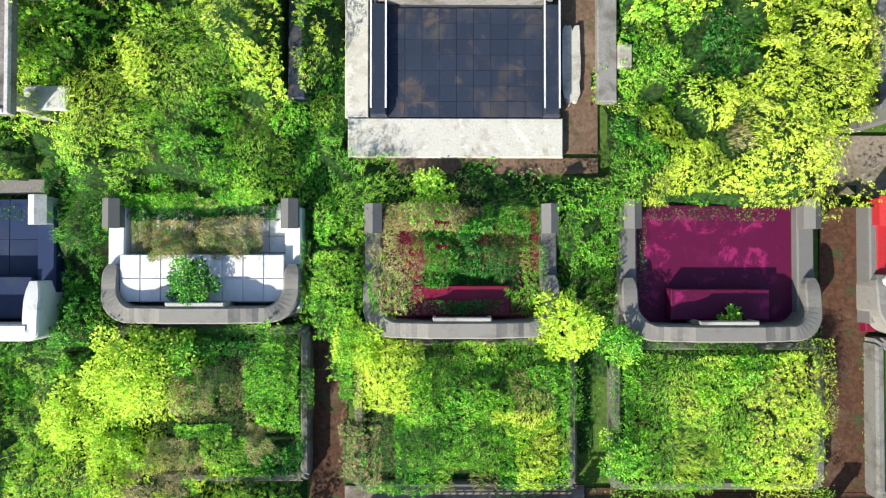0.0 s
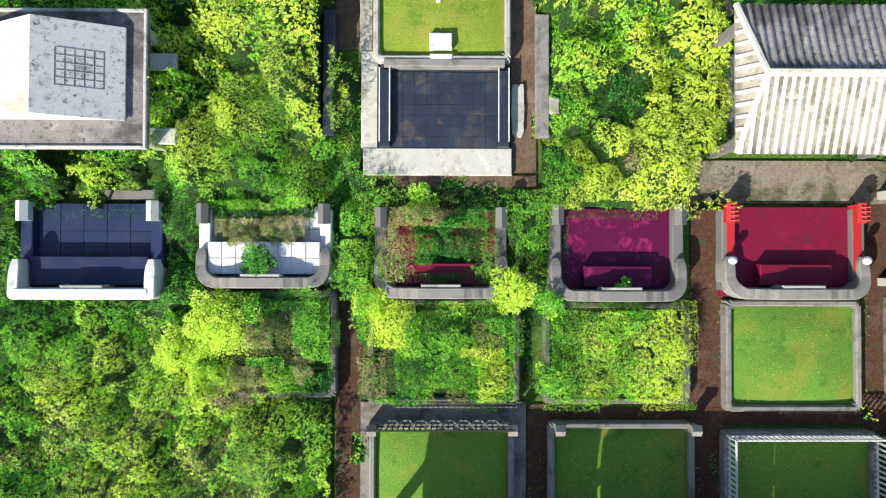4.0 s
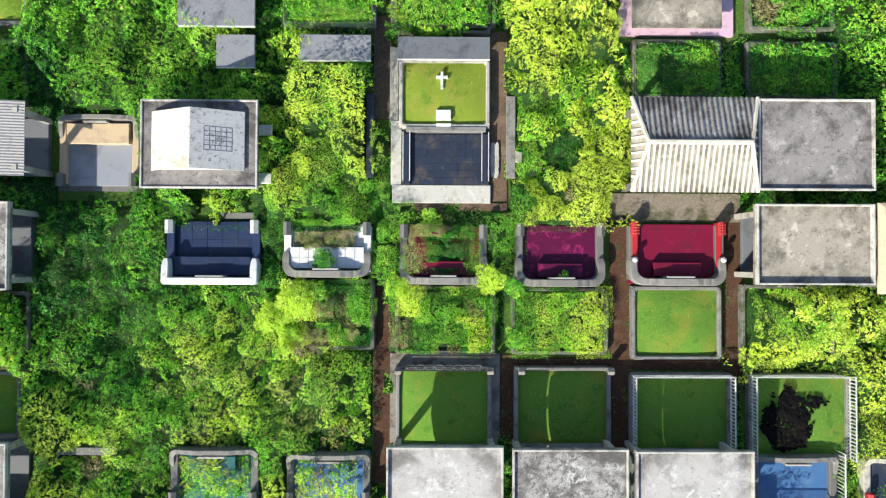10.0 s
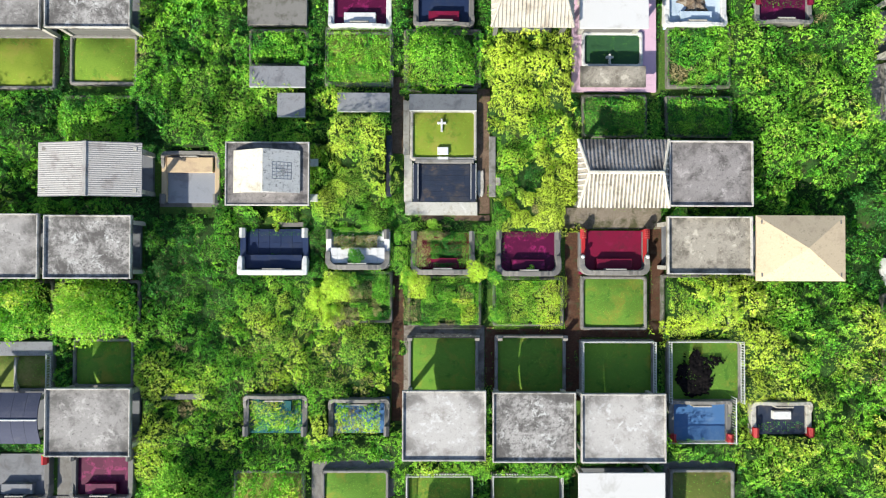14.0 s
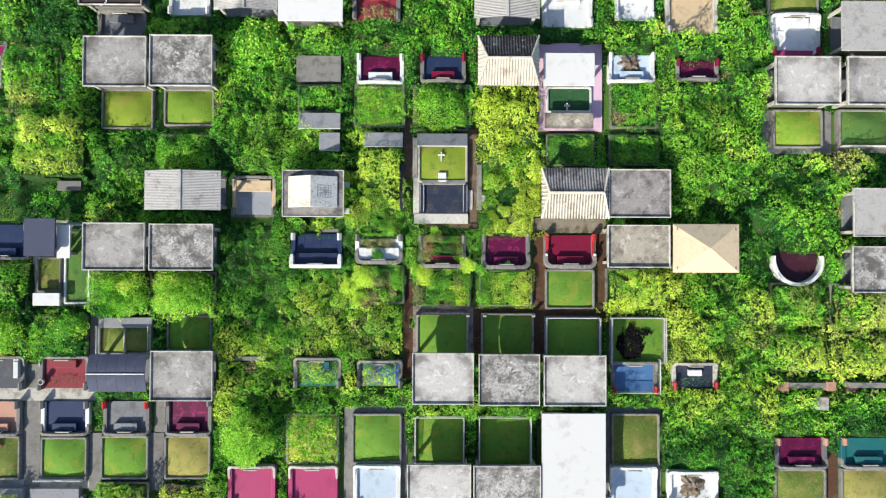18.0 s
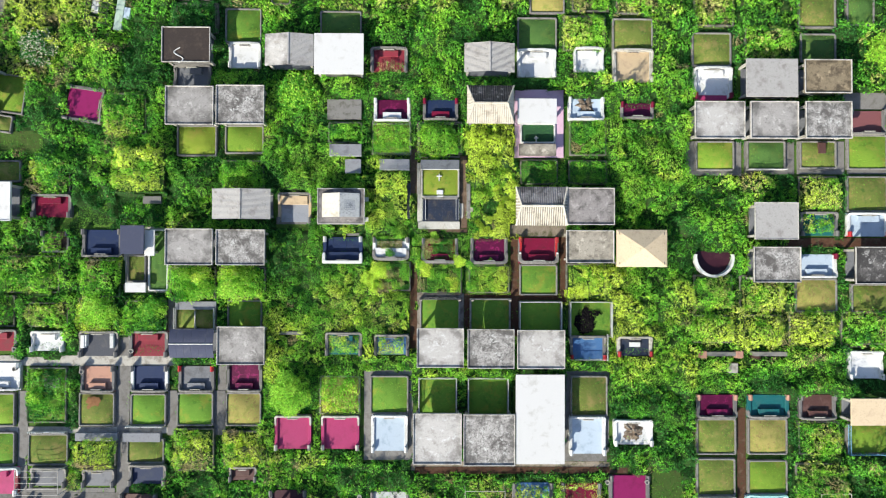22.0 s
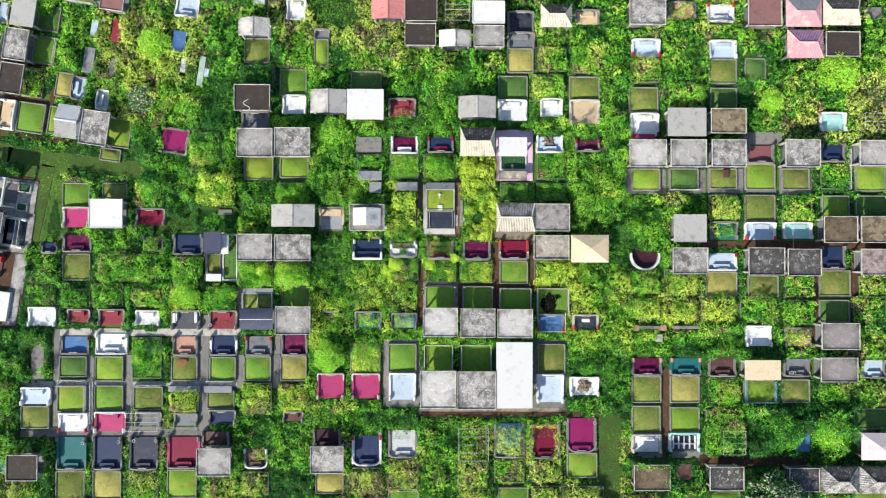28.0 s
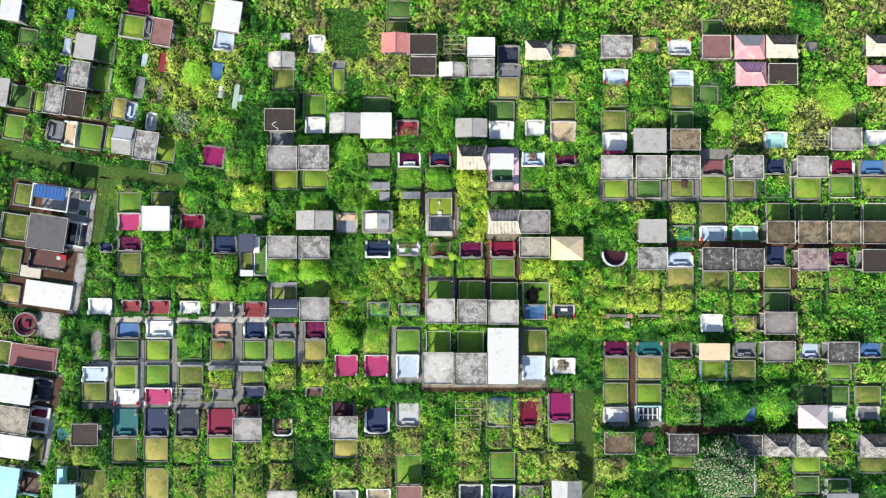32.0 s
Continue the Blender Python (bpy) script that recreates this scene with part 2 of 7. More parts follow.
LAWN = {
    "green": mat("lawn_green", (0.110, 0.250, 0.026), (0.165, 0.325, 0.040), 0.95, 26, (0.26, 0.29, 0.040), 0.45, 1.3, 0.7, 0.12, blotch=(0.085, 0.22, 0.024)),
    "lime": mat("lawn_lime", (0.165, 0.30, 0.026), (0.235, 0.38, 0.040), 0.95, 26, (0.34, 0.33, 0.060), 0.5, 1.2, 0.7, 0.12, blotch=(0.13, 0.26, 0.024)),
    "gold": mat("lawn_golden", (0.21, 0.30, 0.026), (0.28, 0.37, 0.040), 0.95, 26, (0.32, 0.33, 0.055), 0.5, 1.2, 0.7, 0.12, blotch=(0.17, 0.27, 0.025)),
    "dark": mat("lawn_dark", (0.065, 0.155, 0.034), (0.10, 0.21, 0.045), 0.95, 24, (0.12, 0.19, 0.04), 0.45, 1.1, 0.7, 0.12, blotch=(0.05, 0.125, 0.028)),
    "olive": mat("lawn_olive", (0.125, 0.175, 0.032), (0.19, 0.235, 0.045), 0.95, 24, (0.28, 0.24, 0.080), 0.5, 1.1, 0.7, 0.14, blotch=(0.085, 0.16, 0.026)),
    "tan": mat("lawn_dry", (0.34, 0.30, 0.085), (0.44, 0.385, 0.12), 0.95, 24, (0.24, 0.27, 0.06), 0.5, 1.1, 0.7, 0.12, blotch=(0.26, 0.20, 0.075)),
    "turf": mat("artificial_turf", (0.020, 0.085, 0.035), (0.03, 0.11, 0.045), 0.9, 60, (0.025, 0.09, 0.04), 0.3, 0.8, 0.4, 0.05),
}
LEAF = [
    mat("leaf_green", (0.088, 0.38, 0.026), (0.160, 0.47, 0.042), 0.5, 2.5, (0.075, 0.27, 0.018), 0.4, 1.4, 0, 0.52, through_light=0.27),
    mat("leaf_yellow", (0.38, 0.67, 0.062), (0.50, 0.76, 0.10), 0.5, 2.5, (0.31, 0.58, 0.034), 0.4, 1.4, 0, 0.44, through_light=0.40),
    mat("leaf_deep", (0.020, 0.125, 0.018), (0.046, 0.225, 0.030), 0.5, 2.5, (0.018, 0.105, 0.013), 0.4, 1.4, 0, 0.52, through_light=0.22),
    mat("leaf_dry", (0.33, 0.27, 0.12), (0.46, 0.39, 0.20), 0.8, 2.5, (0.24, 0.19, 0.10), 0.4, 1.4, 0, 0.44, through_light=0.20),
    mat("leaf_lime", (0.205, 0.52, 0.036), (0.30, 0.64, 0.058), 0.5, 2.5, (0.14, 0.38, 0.020), 0.4, 1.4, 0, 0.44, through_light=0.32),
    mat("leaf_pale", (0.64, 0.83, 0.075), (0.75, 0.90, 0.14), 0.55, 2.5, (0.55, 0.72, 0.06), 0.4, 1.4, 0, 0.30, through_light=0.42),
    mat("leaf_straw", (0.41, 0.49, 0.105), (0.54, 0.60, 0.18), 0.7, 2.5, (0.33, 0.39, 0.12), 0.4, 1.4, 0, 0.44, through_light=0.30),
    mat("leaf_blossom", (0.50, 0.52, 0.36), (0.66, 0.62, 0.52), 0.8, 2.5, (0.38, 0.34, 0.25), 0.4, 1.4, 0, 0.40, through_light=0.20),
]


# undergrowth colour, near black to carry the shade between the leaves
SHADE_THATCH = mat("shade_thatch", (0.003, 0.014, 0.002), (0.028, 0.100, 0.009), 0.95, 15, (0.040, 0.034, 0.014), 0.25, 0.7, 1.0, blotch=(0.018, 0.070, 0.008))


# ---- builders ----
def mesh(name, verts, faces, material, parent=None, label="", smooth=False):
    me = bpy.data.meshes.new(name)
    me.from_pydata(verts, [], faces)
    me.materials.append(material)
    if smooth:
        me.polygons.foreach_set("use_smooth", [True] * len(me.polygons))
    ob = new(name, me)
    if parent:
        ob.parent = parent
    return tagged(ob, label)


def box(x, y, z, w, d, h, c=0.02):
    """Verts and faces of a block standing at z on (x, y), its top edges worn to a chamfer c."""
    v = [(x + i * w / 2, y + j * d / 2, z) for i, j in ((-1, -1), (1, -1), (1, 1), (-1, 1))]
    v += [(a, b, z + h - c) for a, b, _ in v[:4]]
    v += [(x + i * (w / 2 - c), y + j * (d / 2 - c), z + h) for i, j in ((-1, -1), (1, -1), (1, 1), (-1, 1))]
    f = [(3, 2, 1, 0), (8, 9, 10, 11)]
    for k in range(4):
        n = (k + 1) % 4
        f += [(k, n, n + 4, k + 4), (k + 4, n + 4, n + 8, k + 8)]
    return v, f


def join(*solids):
    v, f = [], []
    for sv, sf in solids:
        f += [tuple(i + len(v) for i in q) for q in sf]
        v += sv
    return v, f


def block(name, x, y, z, w, d, h, material, parent, c=0.02, label=""):
    return mesh(name, *box(x, y, z, w, d, h, c), material, parent, label)


def strip(pts, t, z0, tops):
    """A wall of thickness t along points, each with its own top."""
    v, f, n = [], [], len(pts)
    for i, (x, y) in enumerate(pts):
        a, b = Vector(pts[max(i - 1, 0)]), Vector(pts[min(i + 1, n - 1)])
        s = (b - a).normalized()
        s = Vector((-s.y, s.x)) * (t[i] if isinstance(t, list) else t) / 2
        for q, z in ((s, z0), (s, tops[i] - 0.03), (s * 0.82, tops[i]), (s * -0.82, tops[i]), (-s, tops[i] - 0.03), (-s, z0)):
            v.append((x + q.x, y + q.y, z))
    for i in range(n - 1):
        for k in range(5):
            f.append((6 * i + k, 6 * i + k + 1, 6 * i + k + 7, 6 * i + k + 6))
    f += [tuple(range(6))[::-1], tuple(range(6 * n - 6, 6 * n))]
    return v, f


def rod(a, b, r, k=6):
    a, b = Vector(a), Vector(b)
    q = (b - a).to_track_quat("Z", "Y")
    v = [tuple(p + q @ Vector((r * math.cos(6.2832 * i / k), r * math.sin(6.2832 * i / k), 0))) for p in (a, b) for i in range(k)]
    return v, [(i, (i + 1) % k, k + (i + 1) % k, k + i) for i in range(k)] + [tuple(range(k))[::-1], tuple(range(k, 2 * k))]


# What is built over, on a raster of the place, keeps the weeds off.
CELL, GX, GY = 0.25, 85.0, 52.0
NX, NY = int(2 * GX / CELL), int(2 * GY / CELL)
TAKEN = np.zeros((NX, NY), bool)
PATCHES, PATHS = [], []
MESH = np.meshgrid((np.arange(NX) + 0.5) * CELL - GX, (np.arange(NY) + 0.5) * CELL - GY, indexing="ij")
LAID = [0]


def inside(x, y, w, d, rot, grow=0.0):
    i, j = MESH[0] - x, MESH[1] - y
    c, s = math.cos(radians(rot)), math.sin(radians(rot))
    return (np.abs(c * i + s * j) < w / 2 + grow) & (np.abs(c * j - s * i) < d / 2 + grow)


def occupy(x, y, w, d, rot=0, grow=-0.05):
    global TAKEN
    TAKEN |= inside(x, y, w, d, rot, grow)


def root(name, x, y, rot, label, category, group="", z=0.0):
    ob = new(name)
    ob.matrix_world = pose(x, y, z, 0, 0, rot)
    ob.empty_display_size = 0.3
    return tagged(ob, label, category, group)


def weeds(x, y, w, d, rot=0, z=0.0, h=0.5, tone=0, dens=1.0):
    """Asks for growth over a patch: its floor, height, tone (0 green, 1 yellow, 2 deep, 3 dry, 4 dead, 5 lawn, 6 lime, 7 bright, 8 leafy, 9 mixed) and closeness."""
    PATCHES.append((x, y, w, d, rot, z, h, tone, dens))


def lump(u, v, seed):
    return noise.noise(Vector((u * 0.9 + seed, v * 0.9, seed * 0.37)))


def tomb(x, y, w, d, rot, floor="navy", wall=STONE, arm=None, post=None, table=None, h=0.95, tiles=0.0, words="", state="swept", band=None, tw=0.5, td=0.58, posts=True, square=False, bow=0.0):
    """A family tomb: floor, two arms with posts at the front (local +y), a table and a bowed back wall."""
    F, arm = tile(floor), arm or wall
    post = post or wall
    look_of = {STONE: "grey granite", WHITE: "white painted", PALE: "pale cement"}.get(wall, "painted")
    g = root("tomb", x, y, rot, words or f"{floor} tiled tomb, {look_of} back wall, {state}", "tomb", "family tombs")
    occupy(x, y, w, d, rot)
    aw = min(0.38, w * 0.088)
    if tiles:
        block("base", 0, 0, 0, w - 0.1, d - 0.1, 0.2, mat("tile_joint", (0.2, 0.2, 0.21), (0.26, 0.26, 0.27), 0.9) if floor == "white" else mat("dark_joint", (0.050, 0.060, 0.090), (0.065, 0.076, 0.105), 0.9), g)
        nx, ny = int((w - 2 * aw) / tiles), int((d - 0.35) / tiles)
        ex, ey = (w - 2 * aw) / nx, (d - 0.35) / ny
        one = mesh("tile", *box(0, 0, 0, ex - (0.005 if floor == "black" else 0.012), ey - (0.005 if floor == "black" else 0.012), 0.03, 0.002 if floor == "black" else 0.004), F, g)
        for i in range(nx):
            for j in range(ny):
                o = one if i + j == 0 else new("tile", one.data)
                o.parent = g
                o.location = (-w / 2 + aw + (i + 0.5) * ex, -d / 2 + 0.33 + (j + 0.5) * ey, 0.2 + random.uniform(-0.003, 0.003))
    else:
        block("floor", 0, 0, 0, w - 0.1, d - 0.1, 0.22, F, g, 0.015)
    for s in (-1, 1):
        block("arm", s * (w / 2 - aw / 2), 0.05 if posts else 0.15, 0, aw, d - 0.35 if posts else d - 0.31, 0.42, arm, g, 0.03)
        if band:
            block("arm_cap", s * (w / 2 - aw / 2 - 0.06), 0.25, 0.42, aw - 0.13, d * 0.62, 0.03, band, g, 0.005)
        if not posts:
            for q in (-1, 1):
                block("arm_edge", s * (w / 2 - aw / 2) + q * (aw / 2 - 0.018), 0.05, 0.42, 0.035, d - 0.4, 0.012, WHITE, g, 0.003)
            continue
        px, pw = s * (w / 2 - aw * 0.55), aw * 0.82
        p = block("post", px, d / 2 - 0.26, 0, pw, 0.5, 0.66, post, g, 0.03)
        v = [(px - pw / 2 - 0.03, d / 2 - 0.53, 0.66), (px - pw / 2 - 0.03, d / 2 + 0.02, 0.66), (px, d / 2 + 0.02, 0.76), (px, d / 2 - 0.53, 0.76), (px + pw / 2 + 0.03, d / 2 - 0.53, 0.66), (px + pw / 2 + 0.03, d / 2 + 0.02, 0.66)]
        mesh("post_cap", v, [(0, 3, 2, 1), (3, 4, 5, 2), (1, 2, 5), (0, 4, 3), (0, 1, 5, 4)], post, p)
    near = abs(x) < 12 and abs(y) < 3
    thick = 0.30 if near else 0.20
    h = h if near or h < 0.8 else 0.82
    bend = bow or 0.06 if square or bow else 0.36 if near else 0.20
    out = w / 2 - thick / 2 + 0.012
    e, ry = out - bend * (1 if square else 1.25), bend * 1.3
    rx, fore = out - e, max(0.12, (min(0.9, 0.36 * d) if near else 0.26 * d) - bend)
    half, tops, wide = [], [], []
    for i in range(13):      # the crest falls in two soft scallops towards the corners
        u = i / 12
        half.append((e * u, -d / 2 + 0.15))
        tops.append(h - (0 if square else 0.07 * min(1, max(0, (u - 0.52) * 9)) + 0.07 * min(1, max(0, (u - 0.80) * 9))))
        wide.append(thick)
    for i in range(1, 9):
        t = i / 8 * 1.5708
        half.append((e + rx * math.sin(t), -d / 2 + 0.15 + ry * (1 - math.cos(t))))
        tops.append(h - 0.14 - 0.16 * i / 8 if not square else h - 0.02 * i / 8)
        wide.append(thick * (1 + 0.16 * math.sin(2 * t)))
    for i in range(1, 6):
        half.append((e + rx, -d / 2 + 0.15 + ry + fore * i / 5))
        tops.append((h - 0.30 if not square else h - 0.02) - 0.10 * (i / 5) ** 2)
        wide.append(thick * (1 if i < 4 else 0.88 if i == 4 else 0.55))
    if not posts:
        half, tops, wide = half[:13], tops[:13], wide[:13]
    pts = [(-q, p) for q, p in half[:0:-1]] + half
    tops, wide = tops[:0:-1] + tops, wide[:0:-1] + wide
    back = mesh("back_wall", *strip(pts, wide, 0, tops), HEAD if wall == STONE else wall, g)
    if h < 0.8:
        return g
    block("inscription_panel", 0, -d / 2 + 0.335, 0.45, 0.24 * w, 0.05, h - 0.62, tile("black"), back, 0.01)
    for s in (-1, 1):
        block("panel_jamb", s * 0.14 * w, -d / 2 + 0.345, 0.3, 0.06, 0.08, h - 0.4, PALE, back)
    block("panel_lintel", 0, -d / 2 + 0.345, h - 0.1, 0.28 * w + 0.05, 0.09, 0.07, PALE, back)
    if any(q in state + words for q in ("weed", "buried", "hidden", "overgrown")):
        full = any(q in state for q in ("buried", "choked", "filled", "overgrown", "hidden"))
        c, q = math.cos(radians(rot)), math.sin(radians(rot))
        weeds(x - q * 0.25 * d * (not full), y + c * 0.25 * d * (not full), w - 2 * aw - 0.1, (d - 0.5) * (1.0 if full else 0.4), rot, 0.23, 0.48 if full else 0.16, 3 if "dry" in state else 9 if full else -1, 1.15 if full else 0.35)
    if table is not False:
        top = block("offering_table", 0, -d / 2 + 0.37 + td / 2, 0.22, tw * w, td, 0.32, table or F, g, 0.02)
        if tiles and td > 0.8:
            one, n = mesh("table_tile", *box(0, 0, 0, tw * w / 8 - 0.02, td / 2 - 0.02, 0.02, 0.004), F, top), 0
            for i in range(8):
                for j in range(2):
                    o, n = one if n == 0 else new("table_tile", one.data), 1
                    o.parent = top
                    o.location = ((i - 3.5) * tw * w / 8, -d / 2 + 0.37 + td * (0.25 + 0.5 * j), 0.54)
    return g


def round_tomb(x, y, r, rot=-8, wall=HEAD, inner="crimson", floor="brown", first=20, turn=320, label="round dark red tomb in a grey granite ring wall"):
    """A round tomb: a sunken floor in a ring wall that leaves a gap at the front."""
    g = root("tomb", x, y, rot, label, "tomb", "family tombs")
    occupy(x, y - (0 if inner else 0.35 * r), 1.8 * r, (1.8 if inner else 1.2) * r)
    ring = [(r * math.cos(radians(first + turn * a / 32)), r * math.sin(radians(first + turn * a / 32))) for a in range(33)]
    wide = [0.26 * (0.55 + 0.45 * min(1, a / 5, (32 - a) / 5)) for a in range(33)]
    mesh("ring_wall", *strip(ring, wide, 0, [0.75] * 33), wall, g)
    if inner:
        mesh("inner_wall", *strip([(0.80 * p, 0.80 * q) for p, q in ring], 0.30, 0, [0.55] * 33), tile(inner), g)
        block("offering_table", 0, 0, 0.16, 0.9, 0.9, 0.3, tile(inner), g)
    disc = [(0.98 * r * math.cos(0.2618 * k), min(0.98 * r * math.sin(0.2618 * k), r if inner else (0.30 + 0.004 * k) * r)) for k in range(24)]
    mesh("floor", [(p, q, 0.16) for p, q in disc] + [(p, q, 0) for p, q in disc], [tuple(range(24))] + [(k, 24 + k, 24 + (k + 1) % 24, (k + 1) % 24) for k in range(24)], tile(floor), g)


def mound(x, y, w, d, rot=0, grass="green", kerb=KERB, kh=0.40, rise=0.32, rail="", over=0.0, tone=0, bare=False):
    """A burial plot: a kerb of four lengths round a low grassed dome."""
    named = {"green": "mown green", "lime": "bright lime", "gold": "yellow green", "dark": "shaded dark green", "olive": "olive green", "tan": "dry tan", "turf": "artificial green"}[grass]
    g = root("grave_mound", x, y, rot, f"{named} grass mound in {'railed' if rail else 'weathered concrete'} kerb{', overgrown with weeds' if over else ''}", "grave", "grave mounds")
    kerb = MOSSY if over > 0.2 and kerb == KERB else kerb
    occupy(x, y, w, d, rot)
    k = 0.17
    for s in (-1, 1):
        block("kerb", s * (w / 2 - k / 2), 0, 0, k, d - 0.24, kh, kerb, g, 0.04)
        block("kerb", 0, s * (d / 2 - k / 2), 0, w - 0.24, k, kh, kerb, g, 0.04)
        for q in (-1, 1):
            block("kerb_corner", s * (w / 2 - 0.13), q * (d / 2 - 0.13), 0, 0.22, 0.22, kh - 0.004, kerb, g, 0.07)
    rise, rough = (0.5 * over, 0.45 * over) if over > 0.2 else (rise, 0.06)
    n, v, f, seed = 12, [], [], random.uniform(0, 90)
    for i in range(n + 1):
        for j in range(n + 1):
            a, b = i / n * 2 - 1, j / n * 2 - 1
            dome = (1 - abs(a) ** 2.4) * (1 - abs(b) ** 2.4)
            v.append((a * (w / 2 - k + 0.02), b * (d / 2 - k + 0.02), kh - 0.16 + rise * dome + rough * lump(a * 3, b * 3, seed) * dome))
    f = [(i * (n + 1) + j, (i + 1) * (n + 1) + j, (i + 1) * (n + 1) + j + 1, i * (n + 1) + j + 1) for i in range(n) for j in range(n)]
    # overgrown plots wear the shade-dark undergrowth colour under their leaves
    mesh("grass_mound", v, f, SHADE_THATCH if over > 0.2 else LAWN[grass], g, smooth=True)
    if rail:
        R = WHITE if "w" in rail else mat("black_rail", (0.03, 0.03, 0.03), (0.05, 0.05, 0.05), 0.5) if "k" in rail else mat("blue_rail", (0.25, 0.5, 0.72), (0.3, 0.56, 0.78), 0.5)
        sides = {"l": (-w / 2 + k / 2, 0, 0), "r": (w / 2 - k / 2, 0, 0), "t": (0, d / 2 - k / 2, 1), "b": (0, -d / 2 + k / 2, 1)}
        for s in rail:
            if s not in sides:
                continue
            px, py, flat = sides[s]
            L = (w if flat else d) - 0.1
            fence = [box(px, py, kh + z, L if flat else 0.05, 0.05 if flat else L, 0.04, 0.008) for z in (0.08, 0.46)]
            r = mesh("railing", *join(*fence), R, g)
            one = None
            for i in range(int(L / 0.15) + 1):
                o = (i * 0.15 - L / 2)
                if one is None:
                    one = bar = mesh("baluster", *rod((0, 0, kh), (0, 0, kh + 0.50), 0.030 if R == WHITE else 0.020, 5), R, r)
                else:
                    bar = new("baluster", one.data)
                    bar.parent = r
                bar.location = (px + (o if flat else 0), py + (0 if flat else o), 0)
    if over:
        weeds(x, y, w - 0.1, d - 0.1, rot, kh, max(over, 0.22), tone, 1.35)
    else:
        weeds(x, y, w - 0.5, d - 0.5, rot, kh + 0.05, 0.03, 5, 0.25)
    return g


def columns(g, w, d, z, m, r=0.11):
    for i in (-1, 1):
        for j in (-1, 1):
            block("column", i * (w / 2 - 0.35), j * (d / 2 - 0.35), 0.0, 2 * r, 2 * r, z, m, g, 0.01)


def flat_roof(x, y, w, d, rot=0, kind="stained", z=2.25, rim=0.14, under="grey", bare=True):
    """A shelter: a concrete slab with an upstand round its edge on four columns, over a tiled floor."""
    said = {"stained": "black-stained grey concrete", "grey": "grey concrete", "pale": "pale weathered concrete", "white": "white sheet", "brown": "dark brown", "tan": "tan weathered concrete", "dark": "dark stained concrete", "metal": "light grey metal", "rust": "dull red", "solar": "dark blue panelled", "slate": "slate grey"}.get(kind, kind)
    g = root("tomb_shelter", x, y, rot, f"{said} flat roof shelter on four columns over a tomb", "shelter", "tomb shelters")
    occupy(x, y, w - (0.6 if bare else 2.2), d - (0.5 if bare else 1.8), rot)
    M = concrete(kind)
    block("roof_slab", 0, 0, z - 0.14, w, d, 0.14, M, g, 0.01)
    if rim:
        R = concrete("rim") if kind != "white" else M
        for s in (-1, 1):
            block("parapet", s * (w / 2 - 0.04), 0, z, 0.08, d, rim, R, g, 0.015)
            block("parapet", 0, s * (d / 2 - 0.04), z, w - 0.162, 0.08, rim, R, g, 0.015)
    columns(g, w, d, z - 0.14, PALE)
    if not bare:
        return g
    block("floor", 0, 0, 0, w - 1.0, d - 0.8, 0.22, tile(under), g)
    block("back_wall", 0, -d / 2 + 0.45, 0.22, w - 1.1, 0.28, min(0.9, z - 0.55), STONE, g)
    if kind in ("slate", "bluestone"):
        block("fascia", 0, -d / 2 - 0.018, z - 0.13, w, 0.035, 0.125, WHITE, g, 0.006)
    return g


def wave(n, x0, x1, y0, y1, za, zb, amp):
    """A corrugated sheet from x0 (height za) to x1 (zb), its ridges running along x, with a folded underside."""
    v, f = [], []
    for j in range(n + 1):
        y, k = y0 + (y1 - y0) * j / n, amp * math.cos(j * math.pi)
        v += [(x0, y, za + k), (x1, y, zb + k), (x0, y, za + k - 0.03), (x1, y, zb + k - 0.03)]
    for j in range(n):
        a, b = 4 * j, 4 * j + 4
        f += [(a, a + 1, b + 1, b), (a + 2, b + 2, b + 3, a + 3), (a, b, b + 2, a + 2), (a + 1, a + 3, b + 3, b + 1)]
    return v, f + [(0, 2, 3, 1), (4 * n, 4 * n + 1, 4 * n + 3, 4 * n + 2)]


def gable_roof(x, y, w, d, rot=0, kind="metal", z=2.2, rise=0.5, other=None, amp=0.02):
    """A shelter with two corrugated slopes falling to local -x and +x from a ridge along y."""
    g = root("tomb_shelter", x, y, rot, f"{ {'metal': 'grey corrugated', 'redsheet': 'faded red corrugated', 'white': 'white'}.get(kind, kind)} gable roof shelter on four columns", "shelter", "tomb shelters")
    occupy(x, y, w - 0.3, d - 0.3, rot)
    n = max(8, int(d / 0.056))
    mesh("roof_slope", *wave(n, -w / 2, 0, -d / 2, d / 2, z, z + rise, amp), concrete(kind), g)
    mesh("roof_slope", *wave(n, 0, w / 2, -d / 2, d / 2, z + rise, z, amp), concrete(other or kind), g)
    mesh("ridge_cap", *strip([(0, -d / 2), (0, d / 2)], 0.2, z + rise - 0.02, [z + rise + 0.06] * 2), concrete(other or kind), g)
    columns(g, w, d, z + 0.08, PALE)
    block("floor", 0, 0, 0, w - 0.6, d - 0.5, 0.22, tile("grey"), g)
    return g


